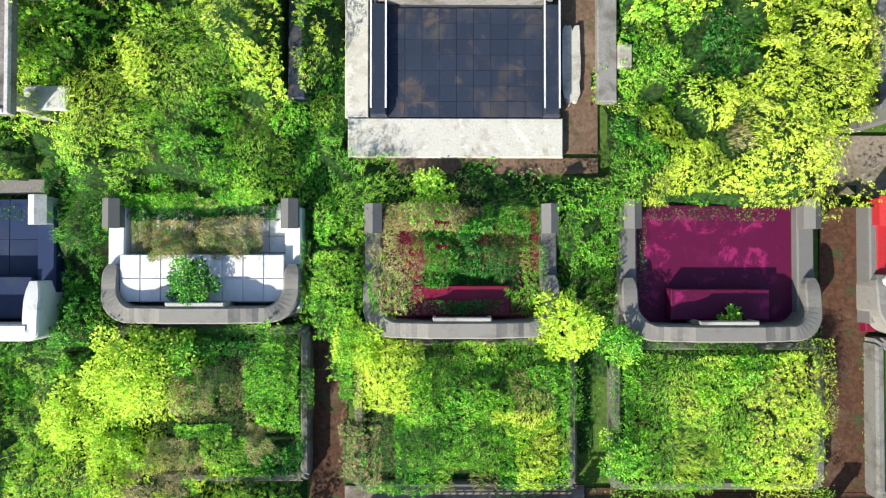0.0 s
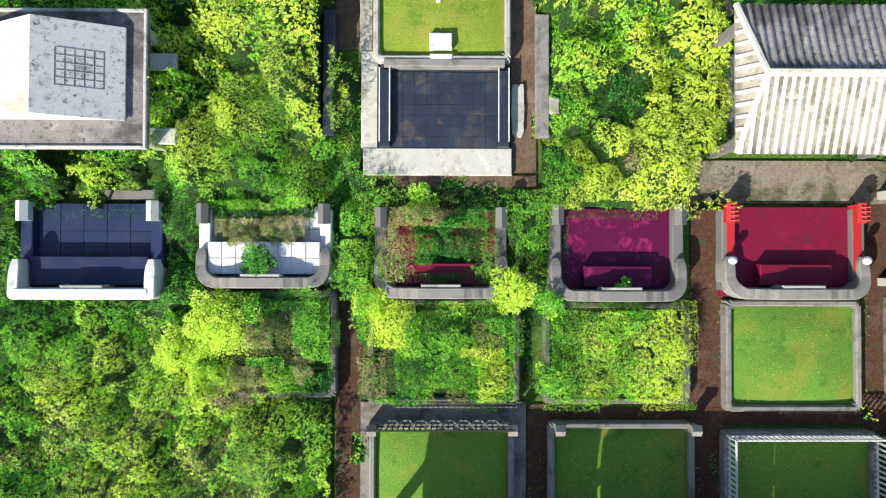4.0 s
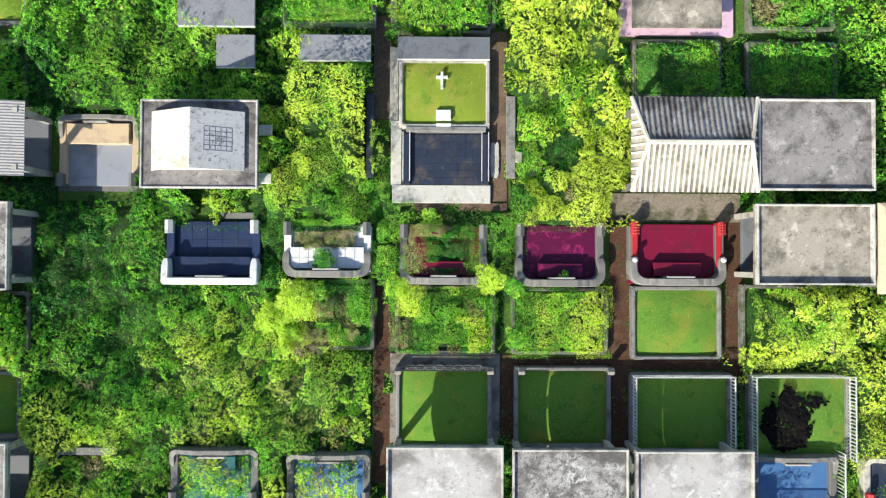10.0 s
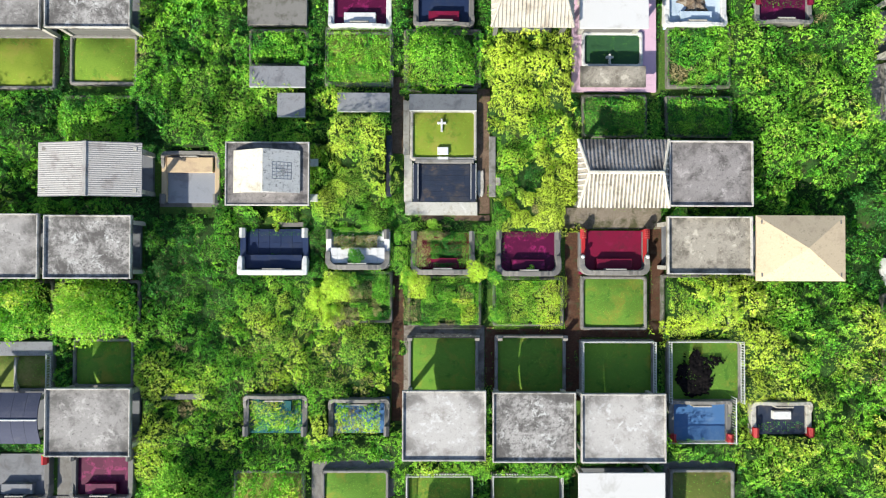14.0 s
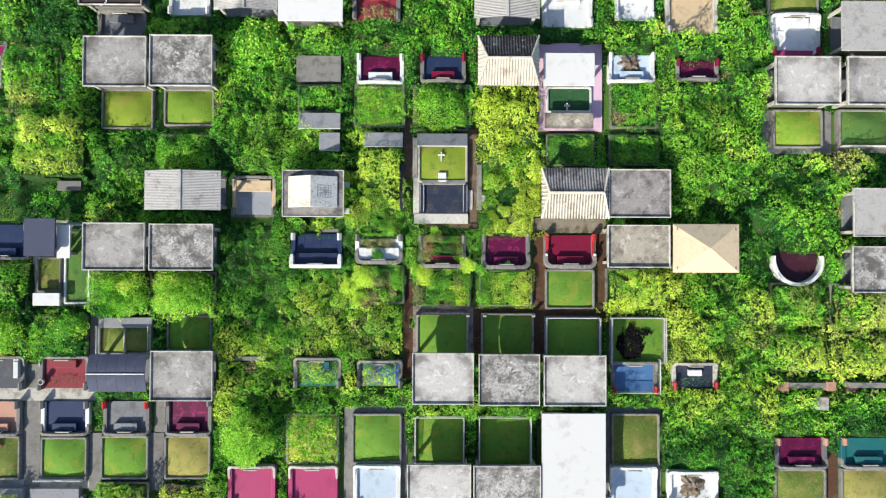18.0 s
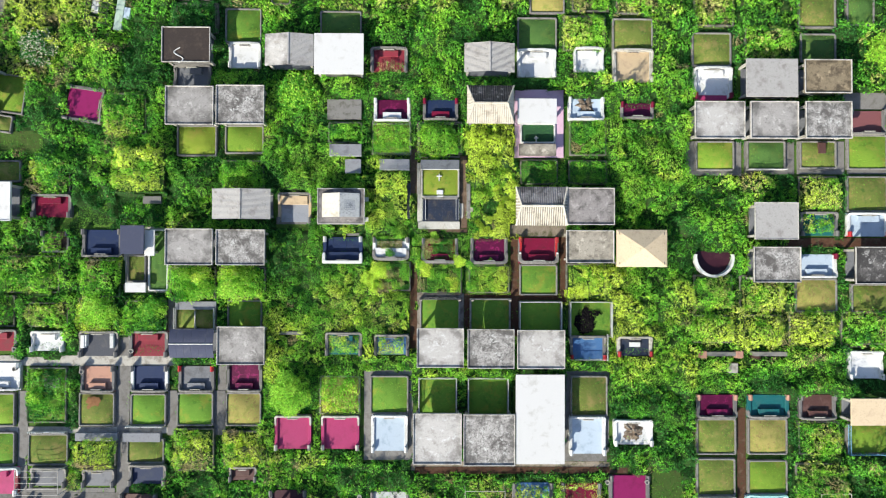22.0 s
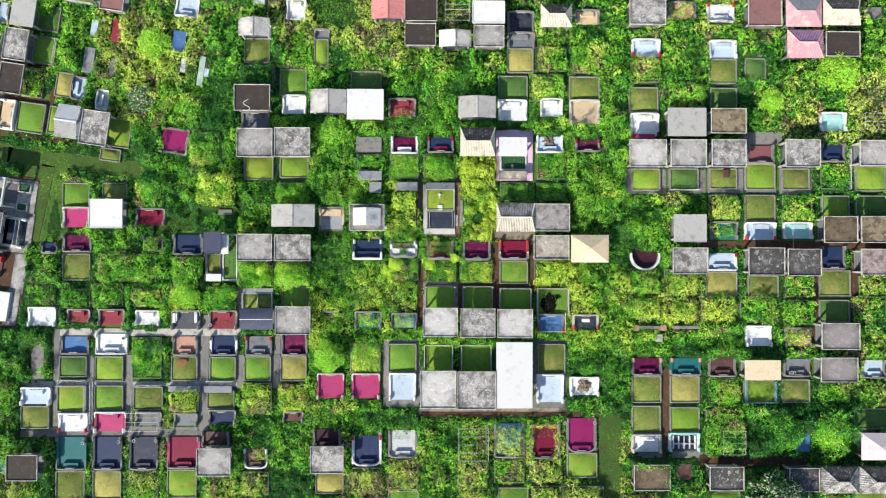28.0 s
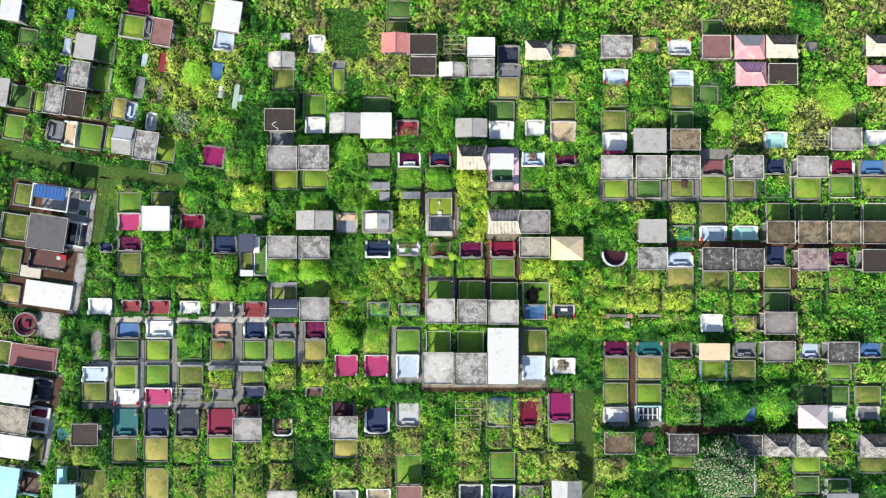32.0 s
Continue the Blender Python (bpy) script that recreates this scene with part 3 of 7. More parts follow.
def vault_roof(x, y, w, d, kind="solar", z=2.1, rise=0.35):
    """A shelter with a low vault, curved from front to back, and a white pipe along its crown."""
    g = root("tomb_shelter", x, y, 0, "dark blue panelled vault roof shelter on four columns", "shelter", "tomb shelters")
    occupy(x, y, w - 0.3, d - 0.3)
    arc = [(d * (k / 12 - 0.5), z + rise * math.sin(math.pi * k / 12)) for k in range(13)]
    for i in range(6):
        a, b = -w / 2 + w * i / 6 + 0.006, -w / 2 + w * (i + 1) / 6 - 0.006
        v = [(u, q, e + o) for o in (0, -0.06) for q, e in arc for u in (a, b)]
        f = [(2 * k, 2 * k + 1, 2 * k + 3, 2 * k + 2) for k in range(12)] + [(26 + 2 * k, 28 + 2 * k, 29 + 2 * k, 27 + 2 * k) for k in range(12)]
        f += [(2 * k, 2 * k + 2, 28 + 2 * k, 26 + 2 * k) for k in range(12)] + [(2 * k + 1, 27 + 2 * k, 29 + 2 * k, 2 * k + 3) for k in range(12)] + [(0, 26, 27, 1), (24, 25, 51, 50)]
        mesh("roof_panel", v, f, concrete(kind), g)
    mesh("crown_pipe", *rod((-w / 2, 0, z + rise + 0.03), (w / 2, 0, z + rise + 0.03), 0.05), WHITE, g)
    columns(g, w, d, z, PALE)
    block("floor", 0, 0, 0, w - 0.6, d - 0.5, 0.22, tile("grey"), g)
    return g


def hip_roof(x, y, w, d, rot=0, kind="cream", z=2.2, rise=0.9, ridge=0.5, tiles=True, north_shade=None, flare=0.12, groove=None):
    """A shelter with a tiled hip roof, its ridge along x, upturned at the eaves' corners."""
    g = root("tomb_shelter", x, y, rot, f"{kind} {'tiled hip' if ridge else 'pyramid'} roof shelter on four columns", "shelter", "tomb shelters")
    occupy(x, y, w - 1.5, d - 0.9, rot)
    A, r = concrete(kind), ridge * w / 2
    c = [(-w / 2, -d / 2, z + flare), (w / 2, -d / 2, z + flare), (w / 2, d / 2, z + flare), (-w / 2, d / 2, z + flare)]
    t = [(-r, 0, z + rise), (r, 0, z + rise)]
    low = [(a, b, e - 0.08) for a, b, e in c]
    B = concrete(groove) if groove else A
    # darker, stained kind on the north slope: its shade put into colour
    for name, q, m in (("roof_slope", (c[0], c[1], t[1], t[0]), B), ("roof_slope", (c[2], c[3], t[0], t[1]), concrete(north_shade or kind)), ("roof_slope", (c[1], c[2], t[1]), B), ("roof_slope", (c[3], c[0], t[0]), B)):
        mesh(name, list(q) + [(a, b, e - 0.08) for a, b, e in q], [tuple(range(len(q))), tuple(range(2 * len(q) - 1, len(q) - 1, -1))] + [(i, len(q) + i, len(q) + (i + 1) % len(q), (i + 1) % len(q)) for i in range(len(q))], m, g)
    if tiles:
        rolls = {1: [], -1: []}
        for s in (-1, 1):
            for i in range(int(w / 0.21)):
                u = -w / 2 + 0.105 + i * 0.21
                k = 1 if abs(u) <= r else (w / 2 - abs(u)) / max(0.01, w / 2 - r)
                rolls[s].append(rod((u, s * d / 2 * 1.0, z + flare + 0.01), (u, s * d / 2 * (1 - k), z + flare + (rise - flare) * k + 0.01), 0.055, 6))
            for v, f in rolls[s]:
                mesh("tile_roll", v, f, A if s < 0 else concrete("mauve" if north_shade == "stained" else north_shade or kind), g)
            side = []
            for i in range(1, int(d / 0.3)):
                u = -d / 2 + i * 0.3
                k = 1 - abs(u) / (d / 2)
                side.append(rod((s * w / 2, u, z + flare + 0.01), (s * (w / 2 - (w / 2 - r) * k), u, z + flare + (rise - flare) * k + 0.01), 0.05, 6))
            for v, f in side:
                mesh("tile_roll", v, f, A, g)
    if tiles:
        mesh("ridge_tile", *rod((-r, 0, z + rise + 0.03), (r, 0, z + rise + 0.03), 0.1), A, g)
        for a, b, e in c:
            mesh("hip_tile", *rod((a, b, e + 0.02), (math.copysign(r, a), 0, z + rise + 0.02), 0.08), A, g)
    columns(g, w, d, z + 0.1, STONE)
    block("floor", 0, 0, 0, w - 1.7, d - 1.1, 0.22, tile("grey"), g)
    return g


def slab(name, x, y, w, d, rot, h, material, label, category, z=0.0, group="", c=0.02):
    occupy(x, y, w, d, rot)
    ob = mesh(name, *box(0, 0, 0, w, d, h, c), material)
    ob.matrix_world = pose(x, y, z, 0, 0, rot)
    return tagged(ob, label, category, group)


def path(name, x, y, w, d, rot=0, material=DIRT, z=0.0, label="bare red-brown earth path between the plots"):
    PATHS.append((x, y, w, d, rot))
    LAID[0] += 1
    ob = mesh(name, *box(0, 0, 0, w, d, 0.03 + z + 0.004 * (LAID[0] % 23), 0.002), material)
    ob.matrix_world = pose(x, y, 0, 0, 0, rot)
    return tagged(ob, label, "path", kind="structure")


CHAR = mat("charred", (0.004, 0.004, 0.005), (0.010, 0.009, 0.010), 1.0, 25, (0.016, 0.014, 0.014), 0.4, 0.4, 0.8, gloss=0.04)

def lane(x, y, w, d, rot=0):
    occupy(x, y, w, d, rot)
    ob = mesh("path", *box(0, 0, 0, w, d, 0.04, 0.01), LANE)
    ob.matrix_world = pose(x, y, 0, 0, 0, rot)
    tagged(ob, "trodden green grass lane", "path", kind="structure")
    weeds(x, y, w, d, rot, 0.021, 0.08, 2, 0.5)


def pipe_frame(x, y, w, d, rot=0, tint="pale"):
    g = root("pipe_frame", x, y, rot, f"thin rusty {tint} pipe frame standing over a weedy plot", "frame")
    M = mat("rusty_pipe", (0.60, 0.58, 0.54), (0.68, 0.66, 0.62), 0.6, 30, (0.34, 0.24, 0.18), 0.3, 0.3) if tint == "pale" else mat("dark_pipe", (0.05, 0.045, 0.045), (0.09, 0.08, 0.08), 0.6)
    for i in (-1, 1):
        for j in (-1, 1):
            mesh("leg", *rod((i * w / 2, j * d / 2, 0), (i * w / 2, j * d / 2, 1.8), 0.028), M, g)
        mesh("rail", *rod((i * w / 2, -d / 2, 1.8), (i * w / 2, d / 2, 1.8), 0.028), M, g)
    for k in range(5):
        b = -d / 2 + k * d / 4
        mesh("crossbar", *rod((-w / 2, b, 1.82), (w / 2, b, 1.82), 0.022), M, g)
    weeds(x, y, w, d, rot, 0.0, 0.5, 9, 0.8)


def gable_on_slab(x, y, w, d, rot=0):
    """A slab roof with a closed white gable standing on it."""
    g = flat_roof(x, y, w, d, rot, "mauve", 2.25, 0.06, bare=False)
    for q in (-1.19, 0.77):
        block("bracket", w / 2 - 0.12, q, 1.1, 0.75, 0.42, 0.12, WHITE, g, 0.02)
    g["label"] = "flat concrete shelter roof carrying a mouldy white gable"
    a, b, z, r, oy = w * 0.385, d * 0.315, 2.25, 3.16, 0.08
    def at(u, q, k=0.0):
        """A point on the roof of the gable, k above it."""
        return (u, oy + q, r + k - (r - z - 0.10) * abs(u) / a)
    v = [(-a, oy - b, z), (a, oy - b, z), (a, oy + b, z), (-a, oy + b, z), at(-a, -b), at(0, -b), at(a, -b), at(a, b), at(0, b), at(-a, b)]
    mesh("gable", v, [(0, 4, 5, 6, 1), (2, 7, 8, 9, 3), (0, 3, 9, 4), (1, 6, 7, 2)], concrete("white"), g)
    M = mat("mouldy_white", (0.58, 0.58, 0.58), (0.68, 0.68, 0.67), 0.8, 45, (0.50, 0.50, 0.50), 0.4, 0.5, 0.1, blotch=(0.30, 0.30, 0.31), speck=(0.05, 0.05, 0.05))
    for q, m in ((-1, concrete("ivory")), (1, M)):
        o = [at(0, -b - 0.05, 0.05), at(q * (a + 0.04), -b - 0.05, 0.05), at(q * (a + 0.04), b + 0.05, 0.05), at(0, b + 0.05, 0.05)]
        o += [(i, j, k - 0.05) for i, j, k in o]
        mesh("gable_slope", o, [(0, 1, 2, 3)[::q], (4, 5, 6, 7)[::-q], (0, 4, 5, 1), (1, 5, 6, 2), (2, 6, 7, 3), (3, 7, 4, 0)], m, g)
    for k in range(6):
        u = a * (0.26 + 0.105 * k)
        mesh("mould_line", *rod(at(u, -b * 0.40, 0.052), at(u, b * 0.42, 0.052), 0.013, 4), concrete("slate"), g)
        q = -b * 0.40 + k * b * 0.164
        mesh("mould_line", *rod(at(a * 0.26, q, 0.052), at(a * 0.785, q, 0.052), 0.013, 4), concrete("slate"), g)


def shrub(x, y, r, h, tone=0, leaf=0.10, rich=1.0, z=0.0, said="leafy green shrub growing between graves", name="shrub"):
    """A bush or tree: a tapered stem, limbs, and a crown of single folded leaves in uneven clumps."""
    g = root(name, x, y, 0, said, name, z=z)
    rr = random.Random(int(x * 97 + y * 31))
    t = 0.035 + 0.035 * h
    a = rod((0, 0, 0), (0.05 * r, 0.04 * r, h * 0.62), t, 7)
    v = [(p[0] * (1 if i < 7 else 0.55), p[1] * (1 if i < 7 else 0.55), p[2]) for i, p in enumerate(a[0])]
    mesh("trunk", v, a[1], BARK, g)
    V, K, F = [], [], []
    clumps = int(11 + 9 * r) if tone != 3 else int(26 * r)
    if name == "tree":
        # lump added inside the crown, near black to stand for inner shade
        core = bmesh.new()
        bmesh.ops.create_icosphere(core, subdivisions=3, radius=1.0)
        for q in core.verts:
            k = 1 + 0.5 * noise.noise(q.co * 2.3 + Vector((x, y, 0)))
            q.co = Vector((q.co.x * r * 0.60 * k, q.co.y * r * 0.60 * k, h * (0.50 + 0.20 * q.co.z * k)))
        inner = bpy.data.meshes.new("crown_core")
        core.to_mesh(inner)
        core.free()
        inner.materials.append(mat("inner_shade", (0.004, 0.016, 0.003), (0.012, 0.036, 0.006), 0.95, 14, None, bump=0.8))
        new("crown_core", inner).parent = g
    for c in range(clumps):
        ang, out = c * 2.39996 + rr.uniform(-0.3, 0.3), math.sqrt((c + 0.6) / clumps)
        cz = h * (0.95 - 0.50 * out * out) * rr.uniform(0.82, 1.08)
        ctr = Vector((math.cos(ang) * out * r * 0.82, math.sin(ang) * out * r * 0.82, cz))
        if c % 3 == 0:
            mesh("limb", *rod((0, 0, h * 0.35), ctr * 0.92, t * 0.32, 5), BARK, g)
        cr = r * (rr.uniform(0.20, 0.36) if tone != 3 else rr.uniform(0.09, 0.19))
        k = tone if tone in (1, 5) else (tone if rr.random() < (0.45 if tone == 3 else 0.7) else (1 if tone in (0, 4) else 2 if tone == 3 else 0))
        for _ in range(int(20 * rich * (cr / leaf) ** 1.35)):
            d = Vector((rr.gauss(0, 1), rr.gauss(0, 1), rr.gauss(0.25, 0.8))).normalized() * cr * rr.uniform(0.5, 1.05)
            d.z *= 0.7
            p = ctr + d
            w = Vector((d.x + rr.gauss(0, cr * 0.6), d.y + rr.gauss(0, cr * 0.6), rr.uniform(-0.35, 0.5) * cr)).normalized()
            L = leaf * rr.uniform(0.6, 1.3)
            s = w.cross(Vector((0, 0, 1))).normalized() * L * 0.33
            u = Vector((0, 0, L * 0.16))
            m = p + w * L * 0.5
            n0 = len(V)
            V += [p, m + s + u, p + w * L, m - s + u]
            F.append((n0, n0 + 1, n0 + 2, n0 + 3))
            if tone == 3:
                K.append(7 if d.z > 0.0 and rr.random() < 0.38 else 2)
                continue
            K.append(k if rr.random() < 0.7 else (4, 4, 0, 3, 1, 1)[k])
    me = bpy.data.meshes.new("crown")
    me.from_pydata([tuple(q) for q in V], [], F)
    for m in LEAF:
        me.materials.append(m)
    me.polygons.foreach_set("material_index", K)
    new("crown", me).parent = g
    return g


def rail_run(x, y, length, rot):
    g = root("railing", x, y, rot, "white painted steel railing beside a tomb", "railing")
    for z in (0.15, 0.85):
        block("rail", 0, 0, z, length, 0.05, 0.04, WHITE, g, 0.008)
    one = None
    for i in range(int(length / 0.15) + 1):
        if one is None:
            one = bar = mesh("baluster", *rod((0, 0, 0), (0, 0, 0.9), 0.022, 5), WHITE, g)
        else:
            bar = new("baluster", one.data)
            bar.parent = g
        bar.location = (i * 0.15 - length / 2, 0, 0)


def picket_run(x, y, length):
    """A low white balustrade of stout pickets with a short panel in its middle."""
    g = root("picket_rail", x, y, 0, "low white picket balustrade along a grave lawn", "railing", "picket rails")
    one = None
    n = int(length / 0.19)
    for i in range(n):
        u = (i - (n - 1) / 2) * 0.19
        if abs(u) < 0.32:
            continue
        if one is None:
            one = bar = mesh("picket", *box(0, 0, 0, 0.105, 0.12, 0.72, 0.025), WHITE, g)
        else:
            bar = new("picket", one.data)
            bar.parent = g
        bar.location = (u, 0, 0)
    block("rail", 0, 0, 0.40, length, 0.06, 0.06, KERB, g, 0.01)
    block("panel", 0, 0, 0.1, 0.5, 0.09, 0.52, WHITE, g, 0.02)


def ring_rail(x, y, length):
    """A low ornamental rail: a row of pale six-sided rings that leans on the plot's edge."""
    g = root("ring_rail", x, y, 0, "low rail of pale six-sided rings before a black railing", "railing")
    n = int(length / 0.39)
    for i in range(n):
        u = (i - (n - 1) / 2) * 0.39
        c = [(-0.20, 0.5), (-0.10, 0.0), (0.10, 0.0), (0.20, 0.5), (0.10, 1.0), (-0.10, 1.0)]
        p = [(u + a, -0.16 * b, 0.45 + 0.20 * b) for a, b in c]
        mesh("ring", *join(*(rod(p[k], p[(k + 1) % 6], 0.013, 5) for k in range(6))), PALE, g)


def corner_post(x, y):
    g = root("corner_post", x, y, 0, "short pale stone post with a sloped cap", "post", "corner posts")
    block("shaft", 0, 0, 0, 0.20, 0.22, 0.72, KERB, g, 0.02)
    mesh("cap", [(-0.13, -0.15, 0.72), (0.13, -0.15, 0.72), (0.13, 0.15, 0.72), (-0.13, 0.15, 0.72), (-0.13, 0, 0.82), (0.13, 0, 0.82)], [(0, 1, 5, 4), (2, 3, 4, 5), (0, 4, 3), (1, 2, 5), (3, 2, 1, 0)], HEAD, g)


def burner(x, y, r=0.22, z=0.5):
    """A round stone incense burner: a ring-shaped bowl with a sunken middle."""
    v, f, n = [], [], 20
    for i in range(n):
        a = 6.2832 * i / n
        c, s = math.cos(a), math.sin(a)
        v += [(0.8 * r * c, 0.8 * r * s, 0), (r * c, r * s, 0.22), (r * c, r * s, 0.28), (0.72 * r * c, 0.72 * r * s, 0.28), (0.66 * r * c, 0.66 * r * s, 0.14)]
        b = 5 * ((i + 1) % n)
        f += [(5 * i + k, b + k, b + k + 1, 5 * i + k + 1) for k in range(4)]
    f.append(tuple(5 * i + 4 for i in range(n)))
    ob = mesh("incense_burner", v, f, PALE, smooth=False)
    ob.matrix_world = pose(x, y, z)
    tagged(ob, "round pale stone incense burner on a tomb arm", "incense burner", "incense burners")



def pavilion(x, y, w, d, rot):
    """A small blue-roofed pavilion with white beams, posts and balustrades."""
    g = root("pavilion", x, y, rot, "small blue roofed pavilion with white posts and balustrades", "pavilion")
    block("roof", 0, 0, 2.9, w, d, 0.12, concrete("blue"), g, 0.03)
    for k in range(9):
        block("roof_rib", (k - 4) * w / 9, 0, 3.02, 0.06, d - 0.1, 0.03, concrete("blue"), g, 0.01)
    W, D, oy = w + 0.8, d + 1.7, -0.75
    for s in (-1, 1):
        block("beam", 0, oy + s * D / 2, 2.55, W + 0.2, 0.22, 0.22, WHITE, g)
        block("beam", s * W / 2, oy, 2.55, 0.22, D - 0.23, 0.22, WHITE, g)
        for k in (-1, 0, 1):
            block("post", k * W / 2, oy + s * D / 2, 0, 0.2, 0.2, 2.55, WHITE, g)
        for z in (0.5, 0.95):
            r = block("balustrade", 0, oy + s * D / 2, z, W - 0.2, 0.1, 0.1, WHITE, g)
        for k in range(int(W / 0.3)):
            mesh("baluster", *rod((-W / 2 + 0.3 * k + 0.2, oy + s * D / 2, 0.1), (-W / 2 + 0.3 * k + 0.2, oy + s * D / 2, 0.95), 0.05), WHITE, g)
    block("floor", 0, oy, 0, W, D, 0.12, concrete("grey"), g)

# ---- the graves, row by row ----

# centre rows
slab('apron', 0.36, 2.34, 4.14, 0.76, 0, 0.12, WASHED, 'pale cracked cement apron before the black tiled tomb', 'apron', z=0.1)
slab('apron', -1.54, 4.08, 0.46, 2.71, 0, 0.1, WASHED, 'pale cement side strip beside the black tiled tomb', 'apron', z=0.1)
tomb(0.54, 3.94, 3.61, 2.45, 180, floor='black', arm=tile("black"), wall=KERB, post=tile("black"), tiles=0.3, table=False, posts=False, h=0.55, square=True, words='black tiled tomb forecourt, low black side walls')
mound(0.48, 6.53, 3.79, 2.91, 0, grass='gold', kerb=PALE, kh=0.5, rise=0.16)
flat_roof(0.44, 8.25, 3.78, 0.91, 0, kind='bluestone', z=1.0, rim=0)
flat_roof(-4.01, 8.24, 2.93, 1.04, 0, kind='slate', z=1.0, rim=0)
flat_roof(-8.06, 8.07, 1.56, 1.33, 0, kind='slate', z=1.0, rim=0)
slab('low_wall', -2.61, 4.72, 0.31, 3.46, 0, 0.6, tile("black"), 'black tiled low wall half hidden by weeds', 'low wall')
slab('apron', -1.64, 7.00, 0.37, 3.14, 0, 0.08, PALE, 'pale cement strip along the cross tomb', 'apron', z=0.08)
slab('kerb', 3.28, 4.76, 0.38, 3.45, 0, 0.25, KERB, 'grey concrete kerb half hidden under bushes', 'kerb')
slab('white_block', 3.60, 3.90, 0.27, 0.44, 0, 0.35, PALE, 'white painted block among bushes', 'white block')
tomb(-9.08, -0.15, 3.88, 2.63, 0, floor='navy', wall=WHITE, tiles=0.62, table=tile("navy"), tw=0.82, td=0.78, square=True, post=WHITE, arm=tile("navy"), words='navy tiled tomb with white back wall and small plants')
tomb(-4.35, -0.03, 3.62, 2.26, 0, floor='white', arm=tile("white"), tiles=0.3, tw=0.84, td=0.88, words='white tiled tomb with curved grey granite back wall, weedy')
tomb(0.46, -0.21, 3.62, 2.44, 0, floor='crimson', state='mossy and littered')
tomb(5.30, -0.20, 3.70, 2.60, 0, floor='magenta', state='mossy in places')
redtomb = tomb(10.19, -0.14, 3.97, 2.60, 0, floor='crimson', post=REDPAINT, band=REDPAINT, wall=STONE, state='swept clean')
mound(-4.22, -2.70, 3.67, 2.92, 0, grass='olive', over=0.28, tone=0)
weeds(-3.20, -3.40, 0.62, 0.62, 0, 0.44, 0.30, 4, 3.0)
weeds(-4.40, -2.45, 0.95, 0.85, 0, 0.44, 0.32, 4, 2.6)
weeds(-4.75, -3.60, 0.90, 0.60, 0, 0.44, 0.30, 4, 2.2)
mound(0.55, -2.90, 4.18, 2.90, 0, grass='olive', over=0.26, tone=1)
weeds(1.10, -2.75, 1.9, 1.2, 0, 0.44, 0, 9)
weeds(0.40, -4.10, 2.6, 0.45, 0, 0.44, 0, 3)
weeds(-0.9, -2.2, 0.9, 1.0, 0, 0.44, 0, 7)
weeds(1.90, -3.60, 0.8, 0.9, 0, 0.44, 0, 7)
mound(5.33, -2.94, 4.03, 2.80, 0, grass='green', over=0.26, tone=0)
weeds(6.30, -2.90, 1.3, 1.6, 0, 0.44, 0, 9)
weeds(3.90, -2.60, 0.9, 1.4, 0, 0.44, 0, 9)
weeds(4.85, -2.80, 0.8, 1.6, 0, 0.44, 0, 1)
weeds(6.80, -3.95, 0.8, 0.5, 0, 0.44, 0, 6)
mound(10.21, -3.02, 3.77, 3.07, 0, grass='green', rise=0.2)
mound(14.92, -2.97, 3.98, 3.14, 0, grass='green', over=1.1, tone=1)
path("pavement", 0.54, -6.29, 4.60, 3.90, 0, PAVE, 0.08, "dirty grey cement surround of a grave lawn")
mound(0.50, -6.55, 3.98, 3.40, 0, grass='green', rise=0.2, rail='kt')
ring_rail(0.50, -4.78, 3.4)
for u in (-1.40, 2.40, 3.68, 7.36):
    corner_post(u, -4.98)
mound(5.44, -6.54, 4.03, 3.38, 0, grass='green', rise=0.2)
mound(10.39, -6.76, 4.23, 3.30, 0, grass='green', rise=0.2, rail='wlrt')
burnt = mound(15.35, -6.88, 4.25, 3.57, 0, grass='green', rise=0.2, rail='wlrt')
hip_roof(10.20, 4.10, 4.93, 3.70, 0, kind='ivory', north_shade='stained', groove='fawn', rise=0.6, ridge=0.8, flare=0.04)
gable_on_slab(-9.01, 4.02, 4.52, 3.44, 0)
tomb(-13.84, 4.05, 3.30, 2.98, 180, floor='bluegrey', table=tile("beige"), tw=0.78, td=0.85, arm=tile("beige"), words='beige rendered tomb with curved wall and grey tiled floor')
path("path", -2.09, -5.55, 0.71, 8.47, 0, DIRT)
path("path", 7.94, -3.72, 0.93, 9.82, 0, DIRT)
path("path", 12.74, -2.04, 0.85, 6.50, 0, DIRT)
path("path", 8.23, -4.77, 10.70, 0.49, 0, DIRT)
path("path", 3.16, -6.41, 0.57, 3.99, 0, DIRT)
path("path", -2.11, 7.72, 0.81, 4.40, 0, WETMUD, label="trodden wet brown mud path between the plots")
path("path", 2.78, 5.67, 0.71, 7.21, 0, WETMUD, label="trodden wet brown mud path between the plots")
path("path", 10.22, 1.82, 5.64, 1.21, 0, MUD, label="trodden pale mud path between the plots")
path("path", 0.68, 1.82, 4.91, 0.31, 0, WETMUD, label="trodden wet brown mud path between the plots")
path("path", -13.99, 2.75, 3.44, 0.70, 0, CEMENT, label="dirty grey cement paving between the plots")
slab('apron', -8.15, 1.40, 1.5, 0.30, 0, 0.12, CEMENT, 'grey cement slab before the navy tomb', 'apron')
# strip of low deep-green weeds: the lane's shade put into leaf tone
weeds(-9.00, 1.98, 12.74, 0.33, 0, 0, 0.10, 2)
flat_roof(0.53, -9.46, 4.49, 3.74, 0, kind='pale')
flat_roof(5.36, -9.54, 4.47, 3.74, 0, kind='stained')
